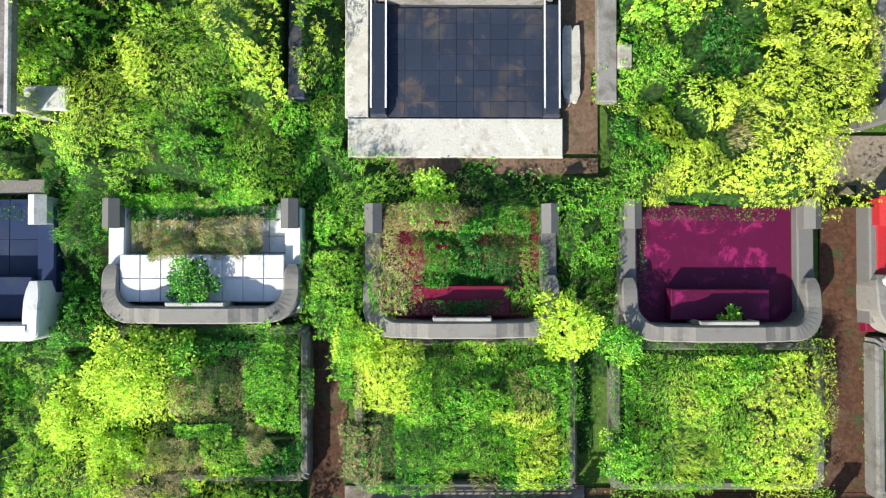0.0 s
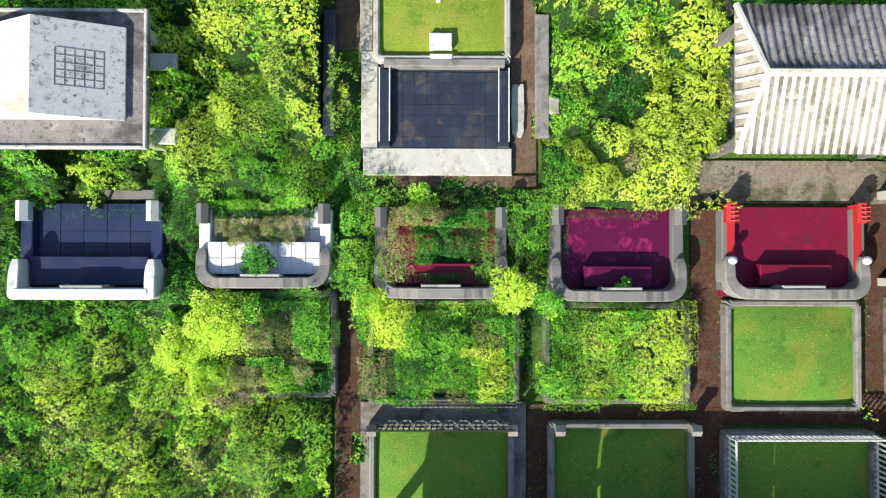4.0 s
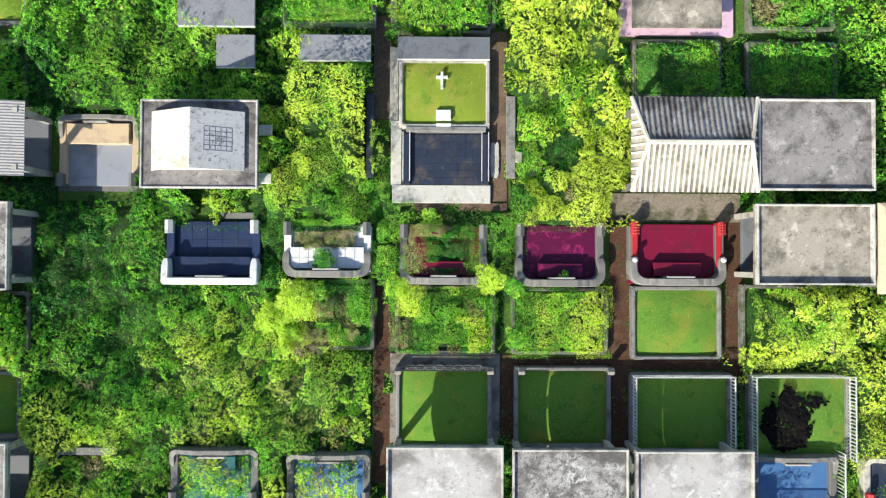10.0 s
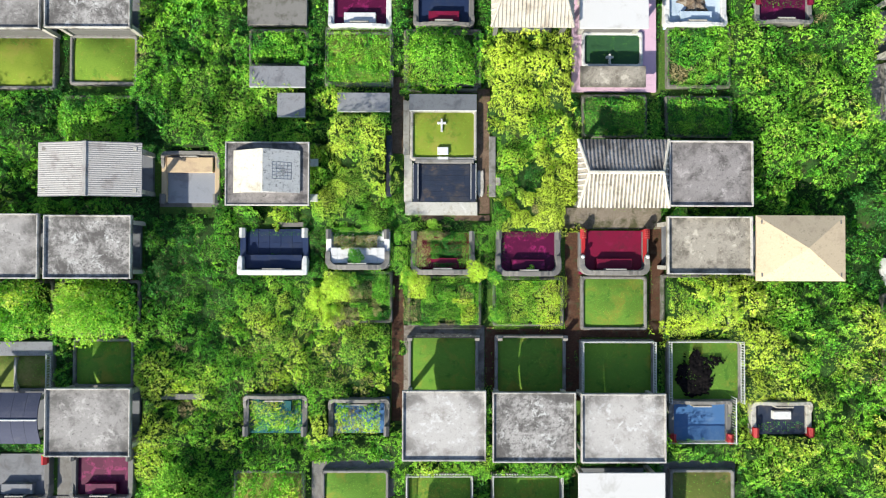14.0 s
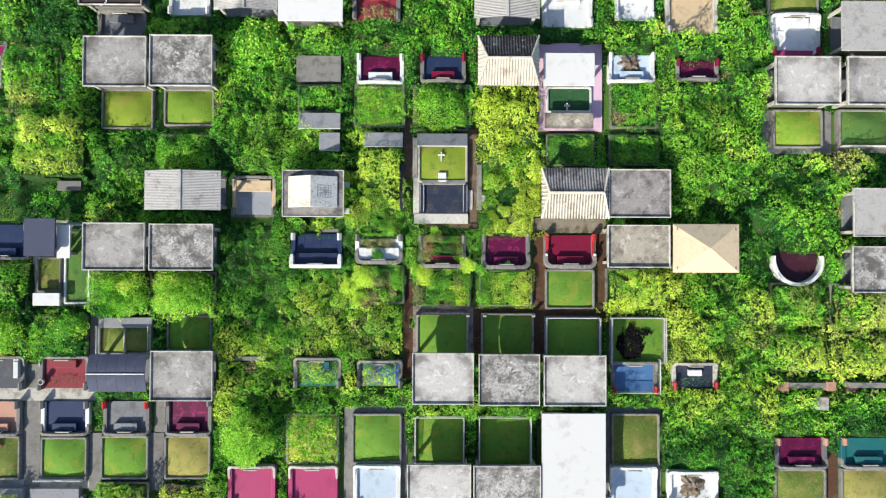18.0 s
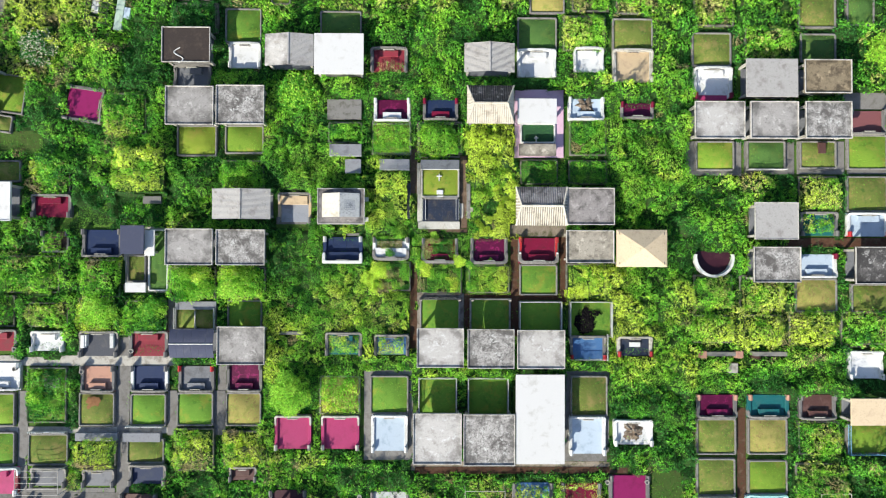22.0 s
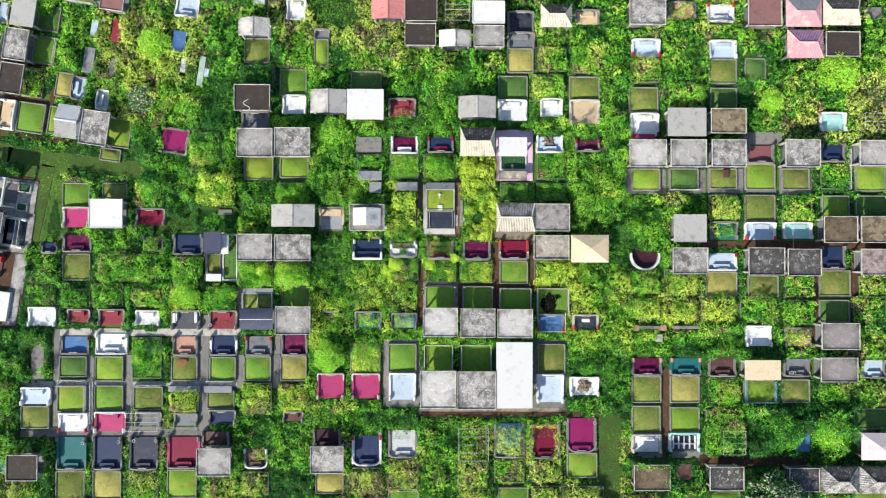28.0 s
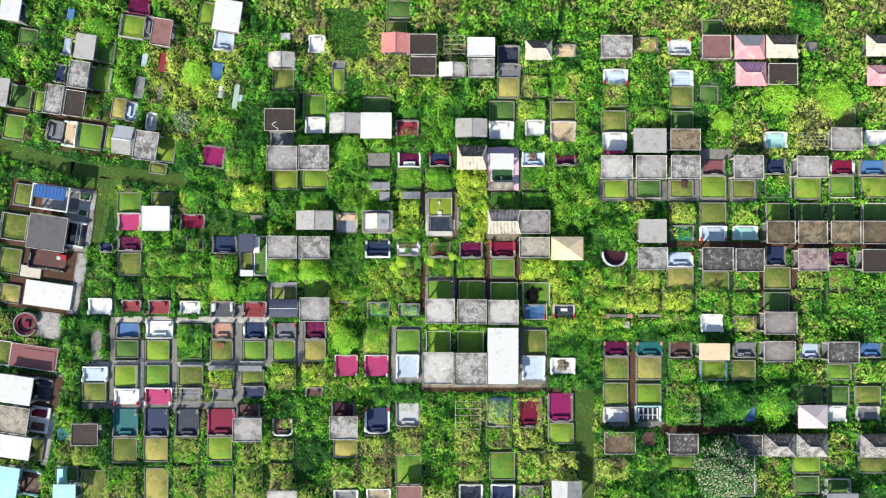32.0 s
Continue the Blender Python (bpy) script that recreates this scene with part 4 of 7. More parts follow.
flat_roof(10.16, -9.59, 4.56, 3.69, 0, kind='pale')
tomb(15.08, -9.67, 3.59, 2.47, 180, floor='blue', wall=STONE, post=REDPAINT, table=False, words='blue tiled tomb with grey granite back wall and red lantern posts')
rail_run(16.93, -9.60, 2.56, 90)
rail_run(15.10, -10.82, 3.85, 0)
tomb(-8.95, -9.31, 3.62, 2.31, 180, floor='teal', wall=STONE, state='choked with weeds')
tomb(-4.25, -9.41, 3.45, 2.11, 180, floor='blue', wall=STONE, state='choked with weeds')
slab('wall_fragment', -14.09, -8.27, 2.42, 0.32, 0, 0.7, STONE, 'grey stone back wall sunk in weeds', 'wall fragment')
flat_roof(14.92, 4.11, 4.57, 3.56, 0, kind='mauve')
flat_roof(14.83, 0.23, 4.59, 3.13, 0, kind='fawn', rim=0.2)
hip_roof(19.83, 0.09, 4.87, 3.56, 0, kind='cream', tiles=False, ridge=0, rise=0.75, flare=0)
mound(-8.92, 11.47, 3.37, 2.14, 0, grass='green', over=0.25)
flat_roof(-8.78, 9.60, 3.11, 1.15, 0, kind='slate', z=1.2, rim=0)
mound(-4.36, 11.05, 3.83, 3.34, 0, grass='olive', over=0.12)
mound(10.25, 7.66, 3.74, 2.47, 0, grass='dark', kerb=MOSSY, over=0.15)
mound(15.10, 7.64, 3.84, 2.38, 0, grass='dark', kerb=MOSSY, over=0.12)
mound(15.11, 11.08, 3.66, 3.54, 0, grass='green', over=0.3)
mound(0.42, 10.96, 4.43, 3.28, 0, grass='olive', over=0.5, tone=1)
tomb(19.72, -9.52, 3.47, 2.06, 180, floor='black', wall=PALE, post=REDPAINT, table=False, words='black tiled tomb with pale walls sunk in weeds')
slab('offering_slab', 19.72, -9.35, 1.0, 0.45, 0, 0.3, WHITE, 'small white offering slab on a black tomb floor', 'offering slab', z=0.22)
flat_roof(-18.55, 0.06, 4.66, 3.41, 0, kind='stained')
flat_roof(-18.43, -9.28, 4.53, 3.63, 0, kind='grey')
mound(-18.67, -6.45, 3.43, 2.76, 0, grass='green')
path("pavement", 10.27, 12.49, 4.87, 6.77, 0, PINKWASH, 0.12, "lilac pink painted tomb surround")
flat_roof(9.82, 13.35, 3.79, 2.42, 0, kind='white', z=1.9, rim=0)
mound(10.14, 11.50, 3.49, 2.03, 0, grass='turf', kerb=WHITE, rise=0.0)
flat_roof(9.98, 9.72, 3.67, 1.17, 0, kind='fawn', z=1.1, rim=0)
flat_roof(-23.43, 0.09, 4.53, 3.48, 0, kind='grey')
flat_roof(-23.52, 13.62, 4.60, 3.72, 0, kind='grey')
flat_roof(-18.69, 13.71, 4.60, 3.77, 0, kind='stained')
mound(-23.52, 10.59, 3.94, 3.08, 0, grass='gold', rise=0.35)
mound(-18.84, 10.74, 3.84, 2.85, 0, grass='lime', rise=0.35)
flat_roof(0.27, -18.08, 4.65, 4.83, 0, kind='pale')
flat_roof(5.22, -18.19, 4.92, 4.88, 0, kind='stained')
flat_roof(10.08, -16.25, 4.66, 8.49, 0, kind='white', rim=0)
gable_roof(-18.53, 4.21, 5.55, 2.91, 0, kind='metal', amp=0.010)
mound(0.30, -14.46, 3.83, 3.75, 0, grass='green', rise=0.2, rail='wlrt')
mound(5.25, -14.53, 4.06, 3.89, 0, grass='green', rise=0.2, rail='wlrt')
mound(15.20, -14.45, 3.69, 4.03, 0, grass='olive')
tomb(15.03, -18.26, 3.59, 3.83, 180, floor='skyblue', wall=WHITE, arm=WHITE, table=False)
tomb(-4.42, -18.06, 3.58, 3.68, 180, floor='skyblue', wall=WHITE, arm=WHITE, table=False)
mound(-4.45, -14.35, 3.78, 3.79, 0, grass='green')
mound(-9.30, -14.36, 3.96, 3.79, 0, grass='tan', over=0.15)
tomb(-13.86, -17.99, 3.58, 3.45, 180, floor='pink', wall=PALE, arm=tile("pink"), table=False)
tomb(-9.24, -17.99, 3.72, 3.45, 180, floor='pink', wall=PALE, arm=tile("pink"), table=False)
tomb(19.55, -17.97, 3.87, 2.60, 180, floor='white', wall=WHITE, arm=WHITE, post=WHITE, state='littered with dry weeds', table=False)
tomb(-4.30, 13.67, 3.61, 2.30, 0, floor='magenta', wall=WHITE, arm=WHITE, table=tile("white"))
tomb(0.48, 13.74, 3.48, 2.21, 0, floor='navy', post=tile("crimson"), table=tile("crimson"))
mound(-4.34, 10.86, 3.90, 3.14, 0, grass='green', over=0.1)
mound(0.38, 10.75, 4.09, 3.42, 0, grass='olive', over=0.45, tone=1)
hip_roof(5.27, 13.84, 4.48, 3.65, 0, kind='bone', north_shade='dark', rise=0.8, ridge=0.7)
slab('stone_platform', -9.02, 13.77, 3.39, 1.98, 0, 0.4, KERB, 'grey stone platform among weeds', 'stone platform')
tomb(14.91, 13.87, 3.58, 2.31, 0, floor='skyblue', wall=WHITE, state='littered with debris')
tomb(19.98, 13.74, 3.30, 1.72, 0, floor='magenta', wall=KERB, post=tile('crimson'), state='edged with weeds', table=False)

# top left, turned rows
tomb(-57.08, 31.05, 2.98, 1.73, 82, floor='skyblue')
flat_roof(-53.46, 30.45, 3.07, 3.79, -8, kind='metal', rim=0)
mound(-51.31, 30.24, 2.96, 3.34, -8, grass='dark')
tomb(-58.06, 26.84, 2.98, 1.91, 82, floor='navy')
flat_roof(-54.33, 26.15, 3.06, 4.12, -8, kind='stained')
mound(-51.86, 26.03, 3.13, 3.68, -8, grass='green', rail='wr')
flat_roof(-65.68, 23.41, 1.53, 4.29, -8, kind='metal', rim=0)
mound(-64.23, 23.15, 3.29, 3.67, -8, grass='dark')
mound(-61.36, 22.47, 1.56, 3.32, -8, grass='lime')
flat_roof(-58.02, 22.35, 2.72, 4.46, -8, kind='stained')
flat_roof(-54.87, 21.76, 3.06, 3.95, -8, kind='brown')
mound(-53.11, 21.64, 2.60, 3.68, -8, grass='olive', over=0.4)
mound(-49.20, 21.49, 2.26, 3.33, -8, grass='tan')
tomb(-47.24, 21.04, 3.15, 1.91, -98, floor='skyblue')
mound(-65.20, 18.51, 3.29, 3.84, -8, grass='green')
tomb(-58.89, 17.91, 3.32, 2.42, -98, floor='grey')
tomb(-56.47, 17.49, 4.01, 2.08, 82, floor='beige', wall=WHITE)
mound(-53.49, 17.09, 3.64, 4.02, -8, grass='green')
mound(-50.54, 16.84, 1.39, 3.67, -8, grass='lime')
gable_roof(-47.60, 16.24, 4.29, 2.89, 82, kind='metal', other='white')
flat_roof(-44.08, 15.39, 3.57, 4.45, -8, kind='stained')
mound(-41.92, 15.14, 3.13, 3.85, -8, grass='lime')
mound(-43.02, 12.25, 2.78, 1.75, -8, grass='olive')
mound(-63.24, 32.53, 2.95, 2.63, -8, grass='dark')
tomb(-46.13, 37.45, 2.64, 3.83, 82, floor='magenta', wall=tile("magenta"), arm=tile("magenta"))
mound(-47.10, 34.14, 3.83, 3.69, -8, grass='lime', rail='wlb')
tomb(-44.70, 34.12, 3.69, 1.39, -98, floor='grey')
flat_roof(-41.89, 32.69, 3.07, 4.14, -8, kind='rust')
mound(-35.79, 36.34, 2.27, 3.70, -8, grass='lime')
flat_roof(-32.00, 35.35, 4.11, 4.66, -8, kind='white', rim=0)
tomb(-33.09, 31.92, 3.14, 2.99, -8, floor='skyblue', wall=WHITE)
slab('tomb_stone', -56.66, 35.87, 1.04, 1.94, -8, 0.6, tile("blue"), 'small blue tiled tombstone in the weeds', 'tomb stone')
slab('tomb_stone', -45.25, 29.00, 0.87, 2.11, -8, 0.5, tile("skyblue"), 'pale blue slab tomb in the weeds', 'tomb stone')
slab('tomb_stone', -42.38, 28.76, 1.22, 2.99, -8, 0.4, tile("red"), 'dull red slab tomb in the weeds', 'tomb stone')
slab('tomb_stone', -34.08, 27.23, 1.75, 2.81, -8, 0.6, tile("blue"), 'blue tiled tombstone in the weeds', 'tomb stone')
slab('cross_slab', -33.52, 24.15, 0.70, 1.93, -8, 0.5, WHITE, 'white cement slab grave in the weeds', 'cross slab')
slab('cross_slab', -31.16, 23.38, 0.79, 3.86, -8, 0.5, MINT, 'long pale mint painted slab in the weeds', 'cross slab')
slab('cross_slab', -30.55, 23.20, 0.75, 1.05, -8, 0.45, tile("skyblue"), 'pale blue slab beside a long mint slab', 'cross slab')
pipe_frame(-32.75, 22.75, 2.1, 2.0, -8, 'dark')
slab('tomb_stone', -45.99, 24.78, 1.39, 3.33, -8, 0.4, concrete("slate"), 'dark grey slab tomb beside a path', 'tomb stone')
slab('tomb_stone', -42.76, 23.92, 0.70, 2.28, -8, 0.5, STONE, 'grey stone slab in the weeds', 'tomb stone')
tomb(-44.10, 19.48, 2.80, 1.56, -98, floor='white', wall=WHITE)
tomb(-34.49, 14.11, 3.49, 3.82, 82, floor='fuchsia', table=False)
for u, v, w, d in ((-1.75, -0.3, 0.5, 1.6), (1.75, -1.1, 0.6, 1.7), (1.55, 1.5, 0.9, 0.7), (0.2, -1.72, 2.2, 0.5), (-1.3, 1.65, 0.8, 0.5)):
    weeds(-34.49 + u, 14.11 + v, w, d, -8, 0.3, 0.4, 6, 1.0)
flat_roof(-64.56, 35.94, 3.05, 3.43, -8, kind='white', rim=0, z=2.6)
slab('blue_awning_block', -64.42, 37.40, 1.04, 3.52, -8, 2.3, concrete("blue"), 'bright blue painted shelter wall', 'blue awning block')

# left edge, large walled tombs
path("path", -59.23, 7.50, 13.03, 4.89, -8, DIRT)
path("pavement", -55.00, 6.82, 4.51, 4.37, -8, concrete("grey"), 0.06, "grey paved tomb surround")
mound(-63.57, 8.06, 2.94, 3.48, -8, grass='olive')
pavilion(-57.99, 8.15, 4.71, 1.86, -8)
slab('paving_slab', -56.01, 7.14, 1.73, 2.61, -8, 0.1, concrete("taupe"), 'smooth grey paving slab beside the pavilion', 'paving slab', z=0.06)
mound(-54.15, 7.84, 1.73, 1.31, -8, grass='turf', kerb=PALE, rise=0.05)
mound(-54.55, 5.31, 1.56, 1.13, -8, grass='turf', kerb=PALE, rise=0.05)
mound(-64.79, 3.09, 4.14, 4.17, -8, grass='olive', rail='wltrb')
path("path", -60.46, 2.26, 13.01, 5.23, -8, DIRT)
flat_roof(-58.76, 2.17, 5.76, 5.28, -8, kind='taupe', rim=0.06)
path("pavement", -55.54, 2.10, 4.68, 5.40, -8, concrete("grey"), 0.06, "grey paved tomb surround")
tomb(-55.57, 2.00, 3.99, 3.11, -98, floor='black', wall=WHITE, arm=WHITE, table=False)
rail_run(-55.16, 1.91, 3.82, 82)
rail_run(-54.64, 1.82, 3.82, 82)
rail_run(-55.97, 3.81, 2.59, -8)
mound(-65.49, -2.12, 3.28, 3.99, -8, grass='olive')
path("path", -59.09, -2.62, 9.54, 4.88, -8, DIRT)
path("pavement", -54.86, -3.47, 1.73, 5.22, -8, concrete("grey"), 0.06, "grey paved tomb surround")
tomb(-59.74, -1.75, 3.47, 5.69, -98, floor='brown', wall=concrete("dark"), table=False)
slab('offering_box', -57.37, -1.48, 1.38, 0.70, -8, 0.9, REDPAINT, 'red and white offering box on a dark tomb floor', 'offering box')
slab('offering_box', -57.80, -1.66, 0.60, 0.52, -8, 0.95, WHITE, 'small white offering box on a dark tomb floor', 'offering box')
slab('sand_heap_slab', -62.34, -3.76, 3.11, 1.74, -8, 0.4, concrete("bone"), 'pale cream rubble slab beside a plot', 'sand heap slab')
path("path", -60.32, -7.50, 11.26, 4.69, -8, DIRT)
path("pavement", -55.76, -7.83, 1.73, 4.87, -8, concrete("grey"), 0.06, "grey paved tomb surround")
slab('tomb_platform', -59.53, -7.31, 7.25, 3.81, -8, 0.6, concrete("white"), 'broad white tiled tomb platform with low edges', 'tomb platform')
mound(-65.50, -7.14, 3.10, 2.94, -8, grass='tan')
path("pavement", -59.50, -12.01, 3.80, 3.99, -8, concrete("grey"), 0.06, "grey paved tomb surround")
round_tomb(-62.87, -11.80, 1.75)
mound(-66.21, -11.90, 1.89, 3.46, -8, grass='lime', over=0.4, tone=9)
slab('tomb_platform', -61.55, -16.83, 7.24, 3.63, -8, 0.5, tile("rust"), 'dull red tiled tomb platform with white rails', 'tomb platform')
slab('platform_panel', -60.86, -16.92, 5.00, 2.33, -8, 0.06, tile("rust"), 'raised dull red panel on the tomb platform', 'platform panel', z=0.5)
rail_run(-61.38, -15.06, 7.05, -8)
rail_run(-61.33, -18.59, 7.04, -8)
rail_run(-57.84, -16.95, 3.45, 82)
mound(-66.23, -16.22, 2.06, 3.80, -8, grass='olive', kerb=WHITE)
path("path", -60.98, -22.34, 6.91, 5.71, -8, DIRT)
path("pavement", -58.24, -22.05, 1.21, 5.19, -8, concrete("grey"), 0.06, "grey paved tomb surround")
flat_roof(-63.40, -21.43, 5.39, 4.22, -8, kind='white', rim=0)
tomb(-60.41, -21.80, 3.62, 3.26, -98, floor='black', table=False)
burner(-60.87, -20.74)
burner(-61.10, -22.81)
flat_roof(-63.50, -25.98, 4.71, 4.05, -8, kind='fawn', rim=0.1)
slab('tomb_platform', -60.64, -26.41, 2.92, 3.96, -8, 0.4, WHITE, 'white framed tomb platform with dark panels', 'tomb platform')
slab('platform_panel', -60.66, -25.38, 2.24, 1.21, -8, 0.08, tile("crimson"), 'dark red tiled panel in a white tomb frame', 'platform panel', z=0.4)
slab('platform_panel', -60.88, -27.44, 2.06, 1.21, -8, 0.08, tile("brown"), 'dark brown tiled panel in a white tomb frame', 'platform panel', z=0.4)
flat_roof(-63.44, -30.03, 5.21, 3.37, -8, kind='white', rim=0)
mound(-61.03, -30.86, 2.06, 3.44, -8, grass='olive')
flat_roof(-64.37, -35.33, 3.53, 4.70, -8, kind='cyan', rim=0)
tomb(-62.01, -35.97, 3.94, 3.26, -98, floor='brown', wall=tile("cyan"), arm=tile("cyan"))
path("pavement", -59.28, -27.93, 1.21, 11.21, -8, concrete("grey"), 0.06, "grey paved tomb surround")
mound(-56.43, -34.59, 3.47, 2.32, 0, grass='dark')
flat_roof(-55.69, -36.92, 3.40, 2.69, 0, kind='cyan', rim=0)
slab('awning', -56.74, -34.88, 0.90, 2.84, 0, 1.6, concrete("cyan"), 'pale turquoise painted canopy strip', 'awning')
path("path", -59.03, 24.78, 14.81, 0.62, -8, DIRT)
path("path", -59.67, 20.30, 16.54, 0.61, -8, DIRT)
path("path", -51.11, 18.41, 0.61, 5.27, -8, DIRT)
path("path", -47.46, 18.70, 0.70, 5.27, -8, DIRT)
path("path", -53.24, 14.54, 10.45, 0.53, -8, DIRT)
lane(-62.2, 14.0, 12.5, 2.5, -16.6)
lane(-47.7, 11.3, 18.0, 2.1, -6.2)
lane(-52.3, 6.0, 1.8, 10.0, -12)
path("path", -45.03, 35.54, 7.87, 0.53, -8, DIRT)

# left blocks
mound(-47.42, 6.91, 3.59, 3.30, 0, grass='green')
tomb(-47.34, 4.03, 3.58, 2.77, 180, floor='pink', wall=PALE, table=False)
mound(-42.36, 7.50, 3.32, 2.17, 0, grass='olive')
flat_roof(-42.51, 4.37, 4.29, 3.74, 0, kind='white', rim=0.08)
mound(-37.67, 6.95, 3.68, 3.30, 0, grass='green', over=0.8, tone=6)
tomb(-37.64, 4.11, 3.92, 2.33, 180, floor='crimson')
tomb(-47.17, 0.55, 3.83, 2.42, 0, floor='magenta')
mound(-47.27, -2.53, 3.68, 3.55, 0, grass='olive')
tomb(-50.79, -0.07, 2.09, 1.55, 0, floor='navy', table=False)
tomb(-37.22, 0.55, 2.62, 2.16, 0, floor='brown', state='half hidden by bushes')
mound(-40.60, -2.59, 7.66, 3.71, 0, grass='olive', over=0.8, tone=9)
tomb(-32.67, 0.43, 3.93, 2.77, 0, floor='navy')
mound(-32.71, -3.00, 3.68, 3.73, 0, grass='green', over=0.9, tone=6)
mound(-51.72, -6.36, 3.66, 2.85, 0, grass='green', over=0.3)
tomb(-51.63, -9.00, 3.65, 2.59, 180, floor='white', wall=WHITE, table=False)
mound(-47.22, -6.65, 3.66, 2.59, 0, grass='olive', over=0.4)
tomb(-46.84, -8.90, 3.04, 1.90, 180, floor='red', state='broken and weedy')
mound(-43.03, -6.21, 3.93, 3.11, 0, grass='green', over=0.8, tone=6)
tomb(-42.56, -9.06, 3.48, 2.24, 180, floor='red', wall=STONE)
mound(-37.83, -6.54, 3.92, 2.42, 0, grass='green', over=0.5, tone=9)
tomb(-37.85, -9.13, 3.22, 2.07, 180, floor='white', wall=WHITE, state='broken and weedy')
mound(-33.11, -6.39, 3.50, 3.03, 0, grass='green', over=0.5, tone=6)
tomb(-32.88, -9.38, 3.83, 2.59, 180, floor='slate', table=False)
for u in (-1, 1):
    slab('stone_bench', -32.88 + 1.42 * u, -9.15, 0.36, 1.25, 0, 0.5, WHITE, 'short white bench on a dark slate tomb floor', 'stone bench', z=0.22)
tomb(-47.31, -12.80, 3.74, 2.41, 0, floor='blue', table=False)
tomb(-42.53, -12.61, 4.17, 2.76, 0, floor='white', wall=WHITE)
tomb(-32.93, -12.85, 3.31, 2.59, 0, floor='salmon')
tomb(-27.91, -12.83, 3.66, 2.59, 0, floor='navy', arm=WHITE)
tomb(-23.32, -12.82, 3.49, 2.59, 0, floor='grey', post=REDPAINT)
tomb(-18.64, -12.72, 3.49, 2.77, 0, floor='magenta')
mound(-47.54, -15.58, 3.66, 2.76, 0, grass='dark')
mound(-42.84, -15.83, 3.75, 3.28, 0, grass='lime')
mound(-33.02, -15.80, 3.49, 3.28, 0, grass='olive')
mound(-28.00, -15.84, 3.49, 3.20, 0, grass='green')
mound(-23.45, -15.78, 3.58, 3.29, 0, grass='green')
mound(-18.72, -15.77, 3.49, 3.29, 0, grass='tan')
path("path", -52.30, -15.17, 1.71, 4.77, 0, CEMENT, label="dirty grey cement paving between the plots")
tomb(-52.31, -19.37, 3.90, 2.41, 180, floor='skyblue', wall=WHITE)
mound(-52.42, -22.19, 3.74, 3.01, 0, grass='olive')
mound(-47.67, -19.73, 3.84, 3.45, 0, grass='lime', rail='wtr')
tomb(-47.41, -22.81, 3.82, 2.58, 180, floor='white', wall=WHITE, post=REDPAINT)
mound(-42.84, -19.63, 3.83, 3.28, 0, grass='green')
tomb(-42.59, -22.72, 4.17, 2.75, 180, floor='pink', wall=WHITE, arm=tile("red"))
mound(-37.70, -19.71, 3.92, 3.10, 0, grass='olive')
tomb(-37.59, -22.32, 3.47, 1.98, 180, floor='grey', table=False)
pipe_frame(-37.9, -22.45, 4.1, 2.3)
mound(-32.85, -19.96, 3.57, 2.93, 0, grass='green', over=0.7, tone=6)
tomb(-32.75, -22.40, 3.13, 1.81, 180, floor='grey', table=False)
mound(-28.23, -19.86, 3.66, 2.42, 0, grass='olive')
tomb(-28.00, -22.09, 3.65, 2.07, 180, floor='navy', table=False)
mound(-23.46, -19.68, 3.85, 4.15, 0, grass='green', over=0.8, tone=6)
mound(-18.74, -19.54, 3.75, 3.37, 0, grass='olive', over=0.5, tone=6)
tomb(-18.70, -21.99, 2.70, 1.55, 180, floor='brown')
path("path", -40.02, -17.88, 29.07, 0.64, 0, PALE, label="dirty grey cement paving between the plots")
path("path", -42.56, -24.39, 23.83, 0.83, 0, CEMENT, label="dirty grey cement paving between the plots")
path("path", -49.85, -17.33, 0.77, 13.45, 0, CEMENT, label="dirty grey cement paving between the plots")
path("path", -45.41, -19.06, 0.90, 9.98, 0, CEMENT, label="dirty grey cement paving between the plots")
path("path", -40.34, -19.05, 0.97, 9.98, 0, CEMENT, label="dirty grey cement paving between the plots")
path("path", -30.55, -16.63, 1.19, 15.65, 0, CEMENT, label="dirty grey cement paving between the plots")
path("path", -25.77, -16.19, 0.91, 4.35, 0, CEMENT, label="dirty grey cement paving between the plots")
path("path", -21.15, -16.18, 1.08, 4.35, 0, CEMENT, label="dirty grey cement paving between the plots")
path("path", -37.50, -11.09, 23.91, 0.98, 0, PALE, label="dirty grey cement paving between the plots")
tomb(-47.58, -26.86, 3.92, 4.30, 0, floor='teal', arm=tile("teal"))
tomb(-42.88, -26.85, 3.84, 4.30, 0, floor='navy', arm=tile("black"))
tomb(-38.19, -26.85, 3.75, 4.30, 0, floor='black', arm=tile("black"))
tomb(-32.97, -26.76, 4.35, 4.13, 0, floor='crimson', arm=tile("pink"))
mound(-47.70, -31.06, 3.83, 3.87, 0, grass='olive')
mound(-42.93, -30.97, 3.75, 3.70, 0, grass='tan')
mound(-38.14, -30.97, 3.83, 3.70, 0, grass='olive', over=0.3, tone=9)
mound(-33.18, -30.79, 3.92, 3.70, 0, grass='lime')
flat_roof(-52.73, -28.12, 4.00, 3.29, 0, kind='brown')
slab('tomb_stone', -57.00, -28.64, 1.92, 1.89, 0, 0.4, tile("teal"), 'teal tiled tomb corner under bushes', 'tomb stone')
mound(-53.37, -31.80, 3.82, 2.75, 0, grass='olive', over=0.6, tone=9)
mound(-52.37, -36.52, 3.84, 4.98, 0, grass='olive')
mound(-47.64, -36.26, 4.37, 5.50, 0, grass='green', over=0.8)
mound(-42.78, -36.35, 3.76, 5.33, 0, grass='tan')
mound(-38.04, -36.26, 3.93, 5.50, 0, grass='olive', over=0.4, tone=9)
mound(-33.09, -36.17, 4.02, 5.68, 0, grass='lime', over=0.2)
